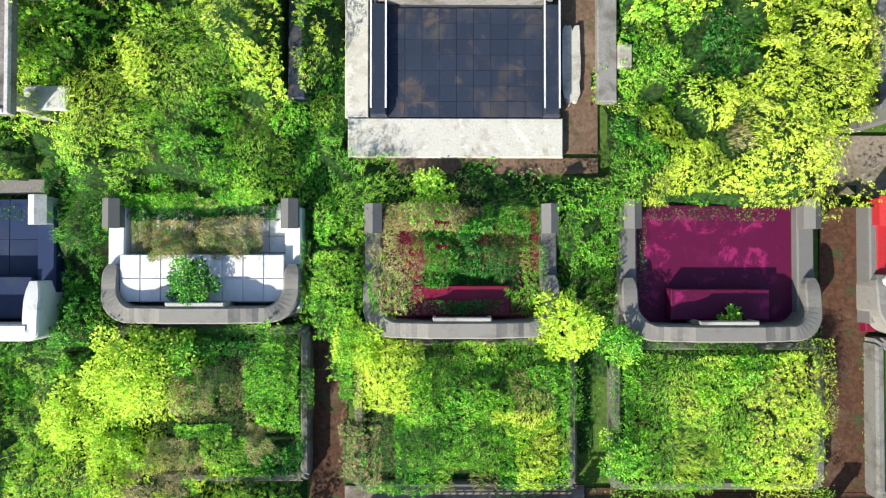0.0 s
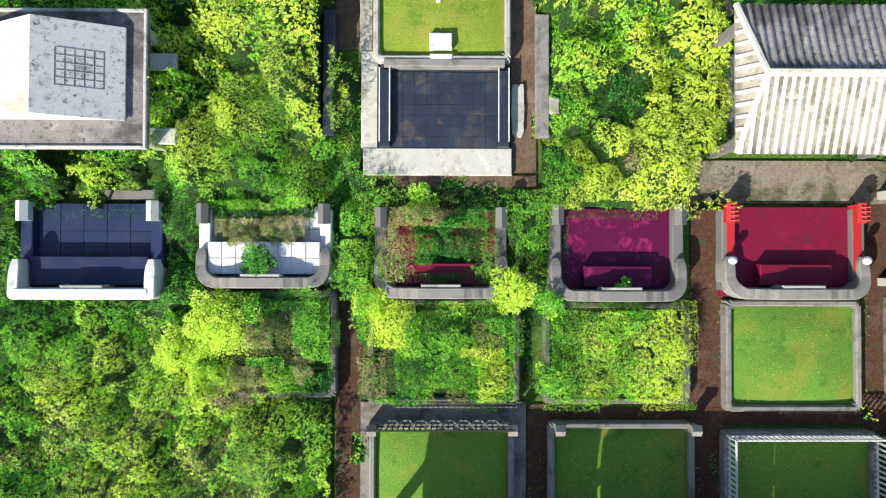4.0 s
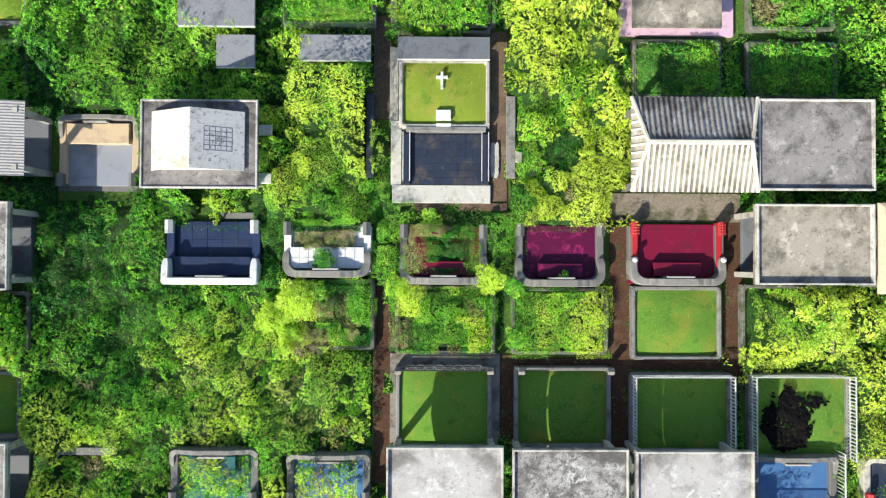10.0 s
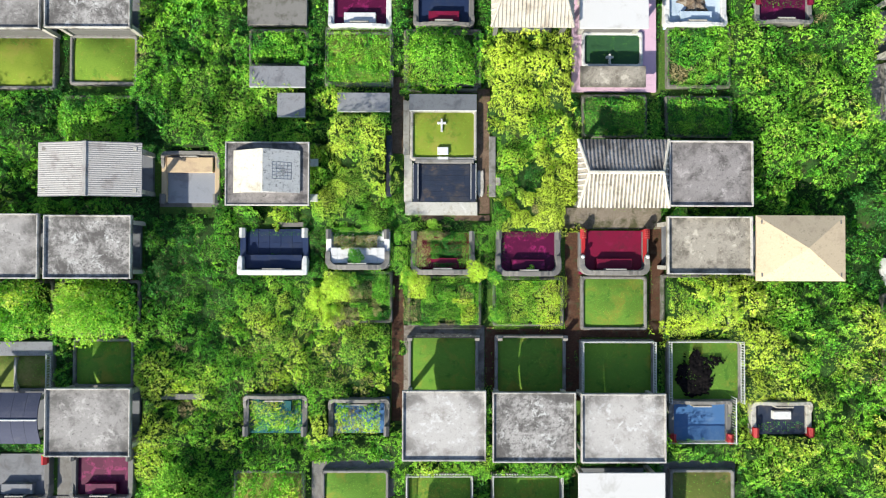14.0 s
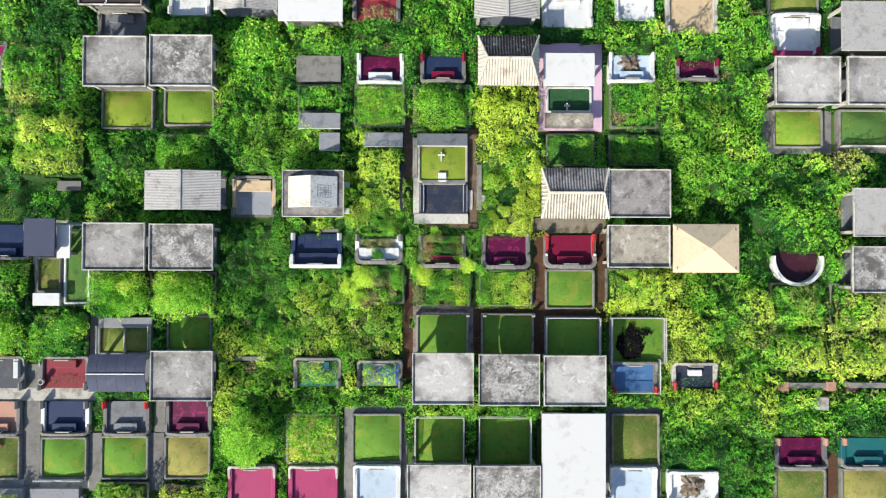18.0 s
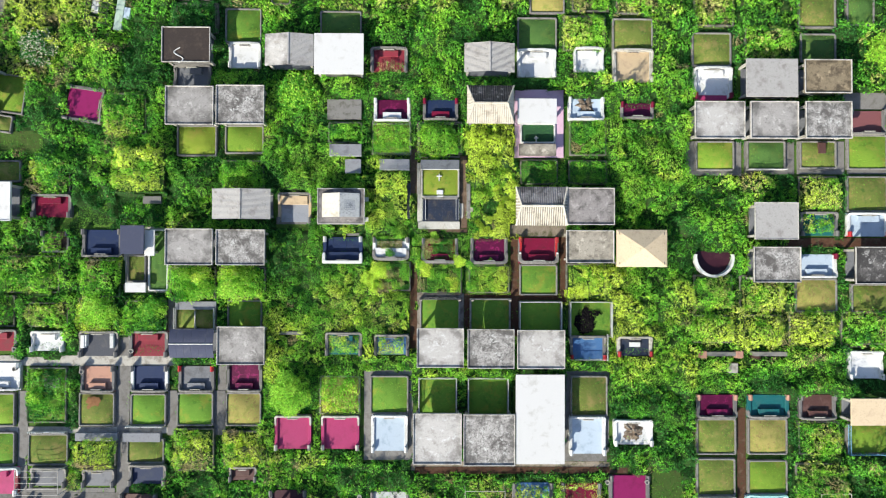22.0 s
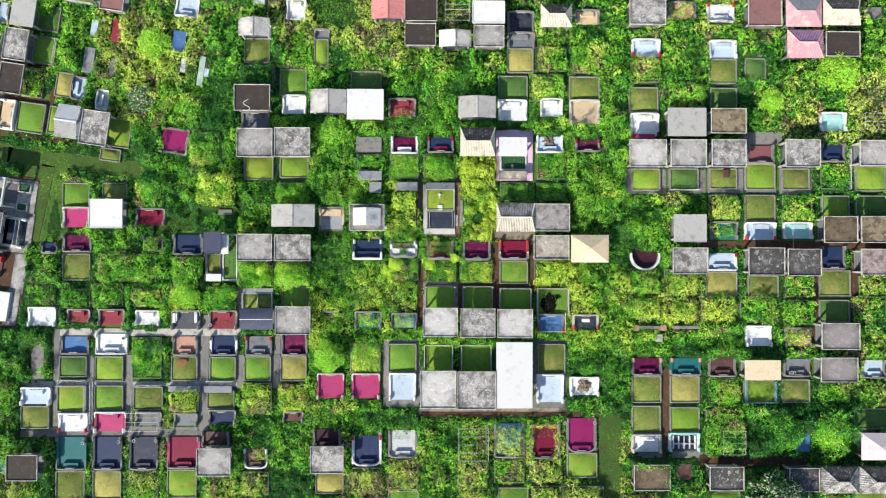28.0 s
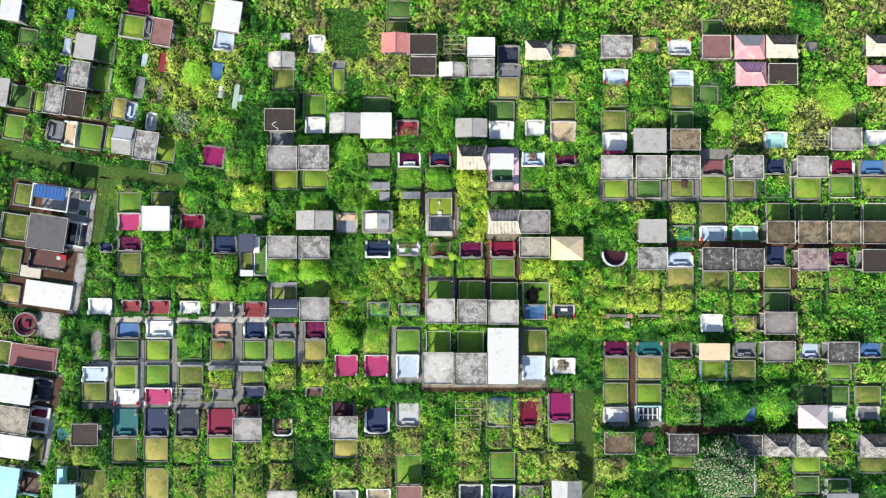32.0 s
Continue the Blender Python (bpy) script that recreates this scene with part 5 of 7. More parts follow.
flat_roof(-28.40, -27.38, 4.35, 3.55, 0, kind='grey')
tomb(-28.84, -25.03, 3.65, 2.07, 0, floor='brown')
mound(-28.56, -31.22, 3.48, 2.67, 0, grass='olive', over=0.5, tone=9)
tomb(-23.55, -27.52, 3.13, 2.58, 0, floor='brown', wall=WHITE, arm=KERB, post=WHITE, state='broken and weedy', bow=0.5)
weeds(-22.9, -26.9, 1.6, 1.5, 0, 0.3, 0.35, 6, 1.0)
mound(-23.55, -30.74, 3.48, 3.10, 0, grass='olive', over=0.5, tone=9)
mound(-28.47, -36.00, 3.94, 6.02, 0, grass='green', over=0.8, tone=6)
mound(-23.43, -34.96, 4.01, 3.96, 0, grass='olive', over=0.6, tone=9)
flat_roof(-23.15, -37.47, 4.50, 1.94, 0, kind='pale', rim=0)
tomb(-14.31, -24.92, 3.66, 2.59, 0, floor='maroon')
flat_roof(-13.94, -27.07, 4.27, 3.47, 0, kind='stained')
mound(-13.90, -30.73, 3.74, 2.76, 0, grass='tan')
tomb(-9.06, -26.47, 3.92, 3.97, 0, floor='navy', wall=WHITE, arm=WHITE, post=REDPAINT, bow=0.75)
tomb(-4.33, -25.60, 3.84, 3.63, 0, floor='bleached', wall=STONE, state='dirty and weedy', bow=0.45)
mound(-9.05, -30.30, 3.92, 3.28, 0, grass='olive', over=0.6, tone=9)
mound(-4.28, -29.60, 3.93, 3.97, 0, grass='olive', over=0.6, tone=9)
mound(-4.21, -33.97, 4.01, 4.57, 0, grass='green')
flat_roof(-3.98, -37.09, 3.84, 2.70, 0, kind='rust', rim=0.15)
mound(-13.83, -34.79, 3.83, 3.62, 0, grass='green', over=0.6, tone=6)
mound(-8.94, -34.57, 4.10, 4.05, 0, grass='green', over=0.6, tone=6)
tomb(-13.79, -38.15, 3.82, 2.49, 180, floor='grey', wall=WHITE)
tomb(-8.78, -38.07, 3.82, 2.67, 180, floor='tan', wall=WHITE)
pipe_frame(4.87, -25.30, 3.83, 4.15, 0)
tomb(9.66, -25.15, 4.01, 4.50, 0, floor='blue', state='overgrown and weedy')
tomb(14.40, -25.19, 3.93, 4.59, 0, floor='crimson', arm=KERB, state='edged with weeds')
tomb(19.15, -24.44, 4.01, 4.50, 0, floor='fuchsia', bow=0.9, tw=0.62)
mound(19.26, -28.37, 4.02, 3.29, 0, grass='lime')
mound(4.89, -29.42, 3.84, 3.63, 0, grass='olive', over=0.6, tone=9)
mound(9.68, -29.16, 4.01, 3.11, 0, grass='lime', over=0.25)
mound(14.47, -29.07, 4.19, 2.94, 0, grass='olive', over=0.5, tone=9)
mound(5.30, -33.49, 3.92, 4.15, 0, grass='olive', over=0.5, tone=6)
mound(10.21, -33.40, 4.01, 4.32, 0, grass='green')
mound(14.82, -33.31, 4.19, 4.50, 0, grass='olive', over=0.7, tone=9)
mound(19.88, -33.31, 4.54, 4.50, 0, grass='green', over=0.7, tone=6)
tomb(5.39, -37.51, 3.74, 2.93, 180, floor='black', wall=WHITE, arm=WHITE)
tomb(10.30, -37.51, 3.83, 2.93, 180, floor='navy', wall=WHITE, arm=WHITE)
tomb(14.73, -37.59, 3.66, 2.76, 180, floor='grey', state='hidden by dry weeds')
gable_roof(19.80, -37.06, 4.53, 4.15, 0, kind='white', other='metal')
weeds(23.52, -30.32, 3.49, 17.31, 0, 0, 0.45, 6)
lane(22.90, -31.00, 3.00, 18.5)
path("path", 8.57, -21.79, 21.01, 0.66, 0, DIRT)

# upper middle
mound(-6.04, 37.26, 3.88, 2.80, 0, grass='dark')
mound(-6.33, 34.39, 3.26, 2.01, 0, grass='olive')
gable_roof(-6.41, 31.31, 4.32, 3.09, 0, kind='redsheet')
flat_roof(-2.15, 31.11, 4.23, 3.17, 0, kind='brown')
flat_roof(-2.22, 27.78, 4.05, 2.91, 0, kind='brown')
gable_roof(2.30, 27.30, 4.14, 2.22, 0, kind='white', other='pale')
pipe_frame(2.59, 31.25, 3.17, 2.80, 0)
flat_roof(6.64, 30.78, 4.23, 2.92, 0, kind='white', rim=0.1)
flat_roof(6.69, 27.62, 3.97, 2.83, 0, kind='grey')
tomb(11.07, 30.28, 3.61, 2.80, 180, floor='black')
tomb(11.12, 27.77, 3.69, 2.18, 180, floor='grey', wall=STONE)
mound(11.05, 25.11, 3.52, 3.33, 0, grass='tan')
hip_roof(15.44, 30.32, 4.06, 2.92, 0, kind='bone', north_shade='dark', rise=0.8)
tomb(19.91, 30.96, 3.35, 1.92, 180, floor='beige')
mound(15.36, 25.31, 3.70, 3.33, 0, grass='lime', over=0.4, tone=9)
mound(19.76, 25.25, 3.70, 3.51, 0, grass='lime', over=0.4, tone=9)
mound(10.05, 21.40, 3.96, 3.32, 0, grass='dark')
tomb(10.00, 18.47, 3.86, 2.79, 180, floor='white', wall=WHITE, state='stained')
mound(14.75, 21.51, 4.22, 3.50, 0, grass='green', over=0.35)
tomb(15.17, 18.85, 2.99, 2.45, 180, floor='white', wall=WHITE, state='stained')
mound(19.58, 21.41, 4.05, 3.24, 0, grass='olive')
tomb(19.57, 18.26, 4.04, 3.32, 180, floor='beige', wall=PALE, table=False)
gable_roof(5.17, 18.38, 4.83, 2.82, 0, kind='metal')
flat_roof(27.36, 31.01, 4.76, 3.44, 0, kind='stained')
tomb(32.52, 31.93, 3.88, 2.27, 180, floor='salmon', state='broken and overgrown')
tomb(27.75, 26.86, 3.88, 2.45, 180, floor='skyblue', wall=WHITE, post=REDPAINT)
mound(27.69, 23.97, 4.05, 3.33, 0, grass='olive', over=0.4, tone=9)
mound(27.46, 19.96, 3.96, 3.42, 0, grass='olive')
tomb(27.56, 16.63, 3.87, 3.15, 180, floor='white', wall=WHITE, post=tile("crimson"))
flat_roof(32.49, 16.62, 5.01, 3.69, 0, kind='metal', rim=0)
mound(33.15, 20.47, 4.76, 3.33, 0, grass='olive', over=0.7, tone=9)
flat_roof(27.39, 12.50, 4.83, 3.60, 0, kind='pale')
flat_roof(32.66, 12.52, 4.66, 3.60, 0, kind='grey')
mound(27.76, 9.35, 3.87, 2.97, 0, grass='lime')
mound(32.87, 9.38, 3.87, 2.97, 0, grass='dark', rail='wb')
flat_roof(32.85, 2.79, 4.22, 3.59, 0, kind='metal', rim=0.05)
flat_roof(32.85, -1.42, 4.56, 3.42, 0, kind='stained')
round_tomb(27.55, -0.75, 1.85, 0, WHITE, None, "maroon", 170, 200, "dark maroon half-round tomb with a white curved wall")
slab('back_wall_remnant', 28.09, -10.23, 4.12, 0.43, 0, 0.8, HEAD, 'grey stone back wall sunk in weeds', 'back wall remnant')
slab('stone_post', 26.29, -10.28, 0.70, 0.70, 0, 0.9, tile("salmon"), 'salmon stone post at the end of a sunken wall', 'stone post')
slab('stone_post', 29.88, -10.27, 0.70, 0.70, 0, 0.9, tile("salmon"), 'salmon stone post at the end of a sunken wall', 'stone post')
slab('back_wall_remnant', 32.96, -10.21, 3.34, 0.43, 0, 0.8, HEAD, 'weathered grey stone back wall sunk in weeds', 'back wall remnant')
slab('stone_post', 31.73, -10.66, 0.88, 0.43, 0, 0.5, tile("brown"), 'dark red stone block before a sunken wall', 'stone post')
slab('stone_post', 29.36, -11.62, 0.88, 0.96, 0, 0.7, PALE, 'pale stone post among weeds', 'stone post')
weeds(30.13, -6.19, 9.20, 5.65, 0, 0, 1.0, 9)
gable_roof(-23.77, 28.60, 4.05, 2.39, 0, kind='pale', other='metal')
mound(-23.87, 26.21, 3.43, 3.32, 0, grass='olive')
tomb(-15.26, 28.47, 2.11, 1.31, 180, floor='grey', table=False)
mound(-15.35, 26.00, 1.95, 3.68, 0, grass='lime')
mound(-23.71, 22.78, 4.04, 2.61, 0, grass='green', over=0.5, tone=6)
flat_roof(-23.90, 19.45, 4.64, 3.41, 0, kind='brown')
tomb(-23.99, 16.97, 3.68, 2.26, 180, floor='grey')
mound(-19.04, 22.02, 3.61, 3.49, 0, grass='green')
mound(-23.75, 22.75, 4.50, 3.10, 0, grass='green', over=0.5, tone=2)
tomb(-18.86, 19.06, 3.16, 2.52, 180, floor='white', wall=WHITE, table=False)
gable_roof(-14.07, 19.01, 4.65, 3.07, 0, kind='pale', other='metal', amp=0.006)
mound(-9.42, 22.30, 4.13, 2.53, 0, grass='dark')
flat_roof(-9.30, 18.68, 4.74, 3.93, 0, kind='white', rim=0)
tomb(-4.63, 18.74, 3.68, 2.44, 180, floor='red', state='broken and weedy')
weeds(-4.25, 17.9, 2.6, 1.1, 0, 0.3, 0.25, 4, 0.9)
weeds(-4.4, 17.0, 3.4, 1.3, 0, 0, 0.5, 3)
mound(-19.21, 34.30, 3.61, 2.71, 0, grass='green', over=0.4)
tomb(-18.69, 31.71, 2.64, 2.71, 180, floor='white', wall=WHITE)
slab('tomb_stone', -23.55, 32.76, 1.58, 1.05, 0, 0.7, WHITE, 'white tombstone among bushes', 'tomb stone')

# upper right
tomb(37.73, 31.61, 3.70, 2.63, 0, floor='white', wall=WHITE, post=REDPAINT)
mound(42.95, 34.78, 3.27, 2.46, 0, grass='dark')
flat_roof(42.70, 31.02, 4.41, 3.62, 0, kind='rust')
hip_roof(47.78, 31.02, 4.68, 3.71, 0, kind='pinkroof', north_shade='slate', rise=0.7, tiles=False)
hip_roof(52.74, 31.14, 4.85, 3.53, 0, kind='bone', north_shade='dark', rise=0.8, ridge=0.7)
slab('rubble', 58.17, 31.77, 2.21, 1.50, 0, 0.5, KERB, 'grey broken stone rubble', 'rubble')
tomb(38.02, 26.75, 3.79, 2.45, 180, floor='skyblue', wall=WHITE)
mound(38.06, 23.86, 3.79, 3.34, 0, grass='olive')
mound(42.43, 24.02, 2.82, 3.25, 0, grass='dark')
hip_roof(47.94, 26.89, 4.67, 3.62, 0, kind='pinkroof', north_shade='lilacroof', rise=0.8)
flat_roof(52.89, 26.92, 4.50, 3.27, 0, kind='brown')
mound(38.14, 20.19, 3.61, 2.89, 0, grass='dark')
flat_roof(37.89, 16.78, 4.58, 3.26, 0, kind='tan')
weeds(45.95, 19.03, 8.54, 6.30, 0, 0, 1.3, 6)
tomb(52.74, 17.17, 3.61, 2.54, 180, floor='cyan', wall=WHITE)
pipe_frame(58.12, 16.96, 4.05, 2.09, 0)
mound(63.36, 20.74, 3.97, 3.16, 0, grass='olive')
flat_roof(62.61, 17.00, 4.76, 3.44, 0, kind='grey')
tomb(68.59, 17.56, 3.97, 2.45, 180, floor='white', wall=WHITE)
flat_roof(37.93, 12.55, 4.49, 3.60, 0, kind='stained')
tomb(42.97, 12.71, 3.69, 2.53, 0, floor='rust', table=False)
flat_roof(47.57, 12.60, 4.57, 3.61, 0, kind='stained')
tomb(52.68, 12.93, 3.34, 2.54, 0, floor='navy')
flat_roof(57.37, 12.69, 4.75, 3.35, 0, kind='grey')
tomb(63.16, 12.81, 3.97, 2.54, 0, floor='crimson', arm=WHITE)
tomb(67.94, 12.83, 4.32, 2.54, 0, floor='blue')
mound(38.07, 9.49, 3.69, 2.80, 0, grass='olive')
mound(43.00, 9.78, 4.05, 3.50, 0, grass='lime')
mound(47.77, 9.49, 3.70, 2.89, 0, grass='olive')
mound(52.89, 9.82, 3.70, 3.33, 0, grass='lime', over=0.35)
mound(57.76, 9.62, 4.05, 3.42, 0, grass='lime')
mound(63.07, 9.87, 3.87, 3.51, 0, grass='green', rail='wb')
mound(68.21, 9.81, 4.23, 3.33, 0, grass='lime')
mound(38.01, 5.66, 3.95, 3.41, 0, grass='lime', over=0.5, tone=9)
mound(42.95, 5.60, 4.13, 3.59, 0, grass='olive')
mound(47.93, 5.66, 4.04, 3.50, 0, grass='green', over=0.5)
mound(53.05, 5.86, 3.70, 2.98, 0, grass='green')
mound(57.87, 5.93, 4.32, 2.89, 0, grass='dark')
mound(63.00, 5.95, 4.14, 2.89, 0, grass='dark')
mound(68.13, 5.97, 4.32, 2.89, 0, grass='dark', rail='wlt')
tomb(38.05, 2.63, 3.78, 2.44, 180, floor='teal', state='overgrown and weedy')
tomb(42.94, 2.56, 4.22, 2.44, 180, floor='skyblue', wall=WHITE, post=REDPAINT)
tomb(47.91, 2.67, 3.96, 2.27, 180, floor='cyan', wall=WHITE)
flat_roof(52.46, 2.70, 4.40, 3.43, 0, kind='tan2')
flat_roof(57.35, 2.72, 4.48, 3.43, 0, kind='tan')
flat_roof(62.43, 2.74, 4.57, 3.43, 0, kind='tan')
flat_roof(67.28, 2.71, 4.57, 3.52, 0, kind='tan2')
path("path", 52.65, 0.77, 35.44, 0.92, 0, DIRT)
tomb(37.73, -1.57, 4.21, 2.44, 0, floor='skyblue', wall=WHITE, post=tile("crimson"))
mound(37.77, -4.46, 4.21, 3.31, 0, grass='tan')
flat_roof(42.76, -1.47, 4.74, 3.59, 0, kind='dark')
flat_roof(47.69, -1.58, 4.39, 3.51, 0, kind='dark')
tomb(52.61, -0.99, 3.33, 3.14, 0, floor='navy')
mound(43.35, -4.75, 4.13, 2.88, 0, grass='olive')
mound(48.11, -4.78, 3.78, 2.79, 0, grass='lime', over=0.3, tone=9)
mound(52.91, -4.33, 4.22, 3.49, 0, grass='olive')
flat_roof(57.37, -1.50, 4.57, 3.43, 0, kind='rosestain')
tomb(62.57, -1.44, 3.16, 2.36, 0, floor='magenta')
flat_roof(67.21, -1.60, 4.66, 3.52, 0, kind='brown')
mound(58.03, -4.75, 3.87, 2.79, 0, grass='olive', over=0.4, tone=9)
mound(62.97, -4.38, 3.87, 3.32, 0, grass='olive', over=0.2)
mound(52.80, -8.05, 4.04, 3.05, 0, grass='dark')
flat_roof(52.35, -11.14, 4.99, 3.42, 0, kind='grey2')
tomb(42.63, -11.31, 3.50, 2.87, 180, floor='white', wall=WHITE, table=False)
tomb(47.81, -11.42, 3.68, 2.61, 180, floor='salmon', state='overgrown and weedy')
mound(42.94, -8.08, 4.04, 3.05, 0, grass='olive', over=0.7, tone=9)
mound(47.96, -8.24, 3.86, 3.40, 0, grass='olive', over=0.7)
mound(63.04, -8.15, 3.69, 2.79, 0, grass='olive', over=0.6)
path("path", 55.74, -5.03, 0.92, 10.56, 0, DIRT)
path("path", 50.46, -6.80, 0.64, 14.07, 0, DIRT)
tomb(37.79, -15.50, 3.68, 2.52, 0, floor='brown')
mound(37.95, -18.52, 4.11, 3.30, 0, grass='olive', over=0.35, tone=9)
mound(38.07, -24.01, 4.89, 6.08, 0, grass='olive', over=0.8, tone=9)
flat_roof(42.24, -15.53, 4.64, 2.56, 0, kind='cream', rim=0)
mound(42.78, -18.65, 4.12, 3.04, 0, grass='lime', rail='clrb')
tomb(47.70, -15.52, 3.50, 2.43, 0, floor='grey', wall=STONE, words='grey oval tomb with white writing bars')
mound(47.61, -18.59, 3.77, 3.13, 0, grass='olive')
flat_roof(52.15, -15.46, 4.82, 3.16, 0, kind='grey2')
mound(52.79, -18.80, 3.94, 2.70, 0, grass='green', over=0.4)
tomb(57.90, -15.68, 3.15, 2.44, 0, floor='skyblue')
flat_roof(61.91, -15.57, 4.82, 3.25, 0, kind='dark')
mound(62.48, -18.87, 3.95, 2.52, 0, grass='green')
tomb(67.33, -15.52, 3.69, 2.35, 0, floor='blue')
mound(67.51, -18.77, 5.18, 3.40, 0, grass='olive', over=0.35, tone=9)
mound(57.57, -22.24, 4.56, 2.78, 0, grass='dark')
mound(62.28, -22.54, 3.59, 3.05, 0, grass='dark')
mound(66.95, -22.53, 4.12, 3.05, 0, grass='olive')
hip_roof(57.10, -25.29, 4.46, 3.49, 0, kind='palepink', ridge=0, rise=0.9, tiles=False, flare=0.2)
tomb(61.98, -25.26, 2.97, 2.61, 180, floor='white', wall=WHITE)
tomb(66.90, -25.16, 3.68, 2.26, 180, floor='grey', wall=PALE)
slab('tomb_stone', 48.33, -25.41, 2.01, 2.26, 0, 0.5, tile("blue"), 'blue grey tomb slab in bushes', 'tomb stone')
flat_roof(37.47, -29.44, 4.45, 3.06, 0, kind='dark')
flat_roof(47.52, -29.60, 3.94, 3.06, 0, kind='dark')
hip_roof(52.08, -29.60, 4.80, 3.40, 0, kind='stained', north_shade='dark', rise=0.9, ridge=0.3)
hip_roof(57.03, -29.64, 4.72, 3.49, 0, kind='stained', north_shade='dark', rise=0.9, ridge=0.3)
hip_roof(66.82, -29.67, 4.98, 3.58, 0, kind='stained', north_shade='dark', rise=0.9, ridge=0.3)
mound(37.87, -32.86, 4.54, 2.25, 0, grass='green')
mound(52.72, -33.12, 3.76, 2.43, 0, grass='olive', over=0.3)
mound(57.29, -33.20, 4.29, 2.60, 0, grass='lime')
mound(67.71, -33.20, 4.56, 2.61, 0, grass='olive')
mound(62.01, -36.41, 3.76, 2.43, 0, grass='dark', rail='wlrt')
flat_roof(61.72, -38.02, 4.72, 2.21, 0, kind='slate', rim=0)
mound(48.28, -36.24, 2.62, 2.77, 0, grass='dark')
hip_roof(67.98, 31.37, 4.51, 3.28, 0, kind='bone', north_shade='dark', rise=0.8)
hip_roof(68.25, 26.76, 4.77, 3.10, 0, kind='pinkroof', north_shade='pinkroof', rise=0.8)
path("path", 41.92, -27.85, 14.08, 1.38, 0, DIRT)
mound(27.79, -18.41, 3.94, 3.56, 0, grass='olive')
mound(32.87, -18.40, 3.94, 3.56, 0, grass='tan')
tomb(27.80, -15.44, 4.02, 2.34, 0, floor='magenta', post=tile("salmon"))
tomb(32.92, -15.43, 4.11, 2.34, 0, floor='teal', arm=tile('teal'), post=tile('salmon'))
mound(27.74, -22.41, 3.85, 3.73, 0, grass='olive')
mound(32.86, -22.41, 3.94, 3.39, 0, grass='lime')
tomb(27.75, -25.43, 3.93, 2.51, 180, floor='white', wall=PALE)
barred = tomb(32.73, -25.25, 4.11, 2.51, 180, floor='black', wall=tile("cyan"), arm=WHITE, table=False)
for k in range(5):
    block("bar", (k - 2) * 0.72, 0.1, 0.22, 0.16, 1.7, 0.2, WHITE, barred)
block("bar", 0, 0.3, 0.22, 3.0, 0.16, 0.204, WHITE, barred)
flat_roof(27.83, -29.32, 4.71, 3.31, 0, kind='tan2')
weeds(28.1, -27.95, 4.0, 0.45, 0, 2.3, 0.25, 6, 1.0)
weeds(30.0, -29.2, 0.5, 2.9, 0, 2.3, 0.25, 6, 1.0)
slab('tomb_stone', 32.88, -29.30, 2.01, 2.17, 0, 0.3, tile("brown"), 'dull brown broken slab with pale debris', 'tomb stone')
path("path", 30.49, -27.08, 9.66, 0.86, 0, CEMENT, label="dirty grey cement paving between the plots")
path("path", 30.40, -21.57, 0.86, 11.88, 0, DIRT)

# left of centre
path("pavement", -28.43, -1.16, 4.50, 6.53, 0, PALE, 0.05, "pale cement tomb surround")
flat_roof(-28.86, 0.75, 2.24, 2.72, 0, kind='solar', rim=0)
flat_roof(-29.09, -3.85, 1.99, 0.94, 0, kind='white', z=1.0, rim=0)
mound(-27.17, -1.20, 1.96, 6.09, 0, grass='dark', kerb=WHITE, rise=0.05)
mound(-29.29, -2.03, 1.85, 2.69, 0, grass='olive', kerb=STONE, rise=0.0)
mound(-23.77, -3.36, 4.54, 3.12, 0, grass='green', over=1.0, tone=6)
mound(-18.90, -3.35, 4.54, 3.12, 0, grass='green', over=0.9, tone=6)
mound(-28.34, -6.64, 4.02, 3.03, 0, grass='olive', over=0.7, tone=6)
tomb(-28.03, -9.37, 3.83, 2.59, 180, floor='red', wall=STONE, state='half covered by weeds')
mound(-23.48, -6.93, 4.01, 2.25, 0, grass='olive', rail='wlr')
vault_roof(-23.12, -9.12, 4.19, 2.71)
slab('stone_bench', -23.40, -5.62, 4.0, 0.80, 0, 0.55, concrete("slate"), 'long slate grey slab at the head of a railed plot', 'stone bench')
slab('kerb', -23.45, -7.05, 0.14, 1.9, 0, 0.62, PALE, 'narrow pale kerb dividing a grave lawn', 'kerb')
path("path", -25.92, -8.13, 0.75, 6.54, 0, CEMENT, label="dirty grey cement paving between the plots")
mound(-18.97, 7.30, 4.20, 2.78, 0, grass='green', over=0.5, tone=6)
weeds(-13.63, 12.43, 5.72, 8.28, 0, 0, 0.9, 0)
weeds(-13.48, -4.36, 3.90, 12.17, 0, 0, 0.9, 0)
weeds(-9.15, -8.70, 13.53, 8.65, 0, 0, 0.9, 0)
weeds(5.60, 6.83, 3.97, 10.92, 0, 0, 1.5, 7)
weeds(-4.87, 5.04, 4.83, 6.53, 0, 0, 1.5, 6)
weeds(-4.59, 10.07, 4.21, 4.36, 0, 0, 1.2, 0)
weeds(21.81, 7.12, 6.58, 10.49, 0, 0, 1.2, 0)
weeds(23.34, 9.32, 3.51, 4.37, 0, 0, 1.3, 6)
weeds(28.30, 4.52, 5.53, 5.23, 0, 0, 1.2, 1)
weeds(21.59, -8.18, 7.00, 11.32, 0, 0, 1.0, 6)
weeds(16.56, -3.18, 6.56, 3.03, 0, 0, 1.2, 1)
weeds(21.36, 26.91, 7.48, 6.13, 0, 0, 0.8, 0)
weeds(-28.34, 26.60, 5.37, 16.65, 0, 0, 1.0, 0)
weeds(-60.96, 29.01, 6.18, 7.84, 0, 0, 1.0, 0)
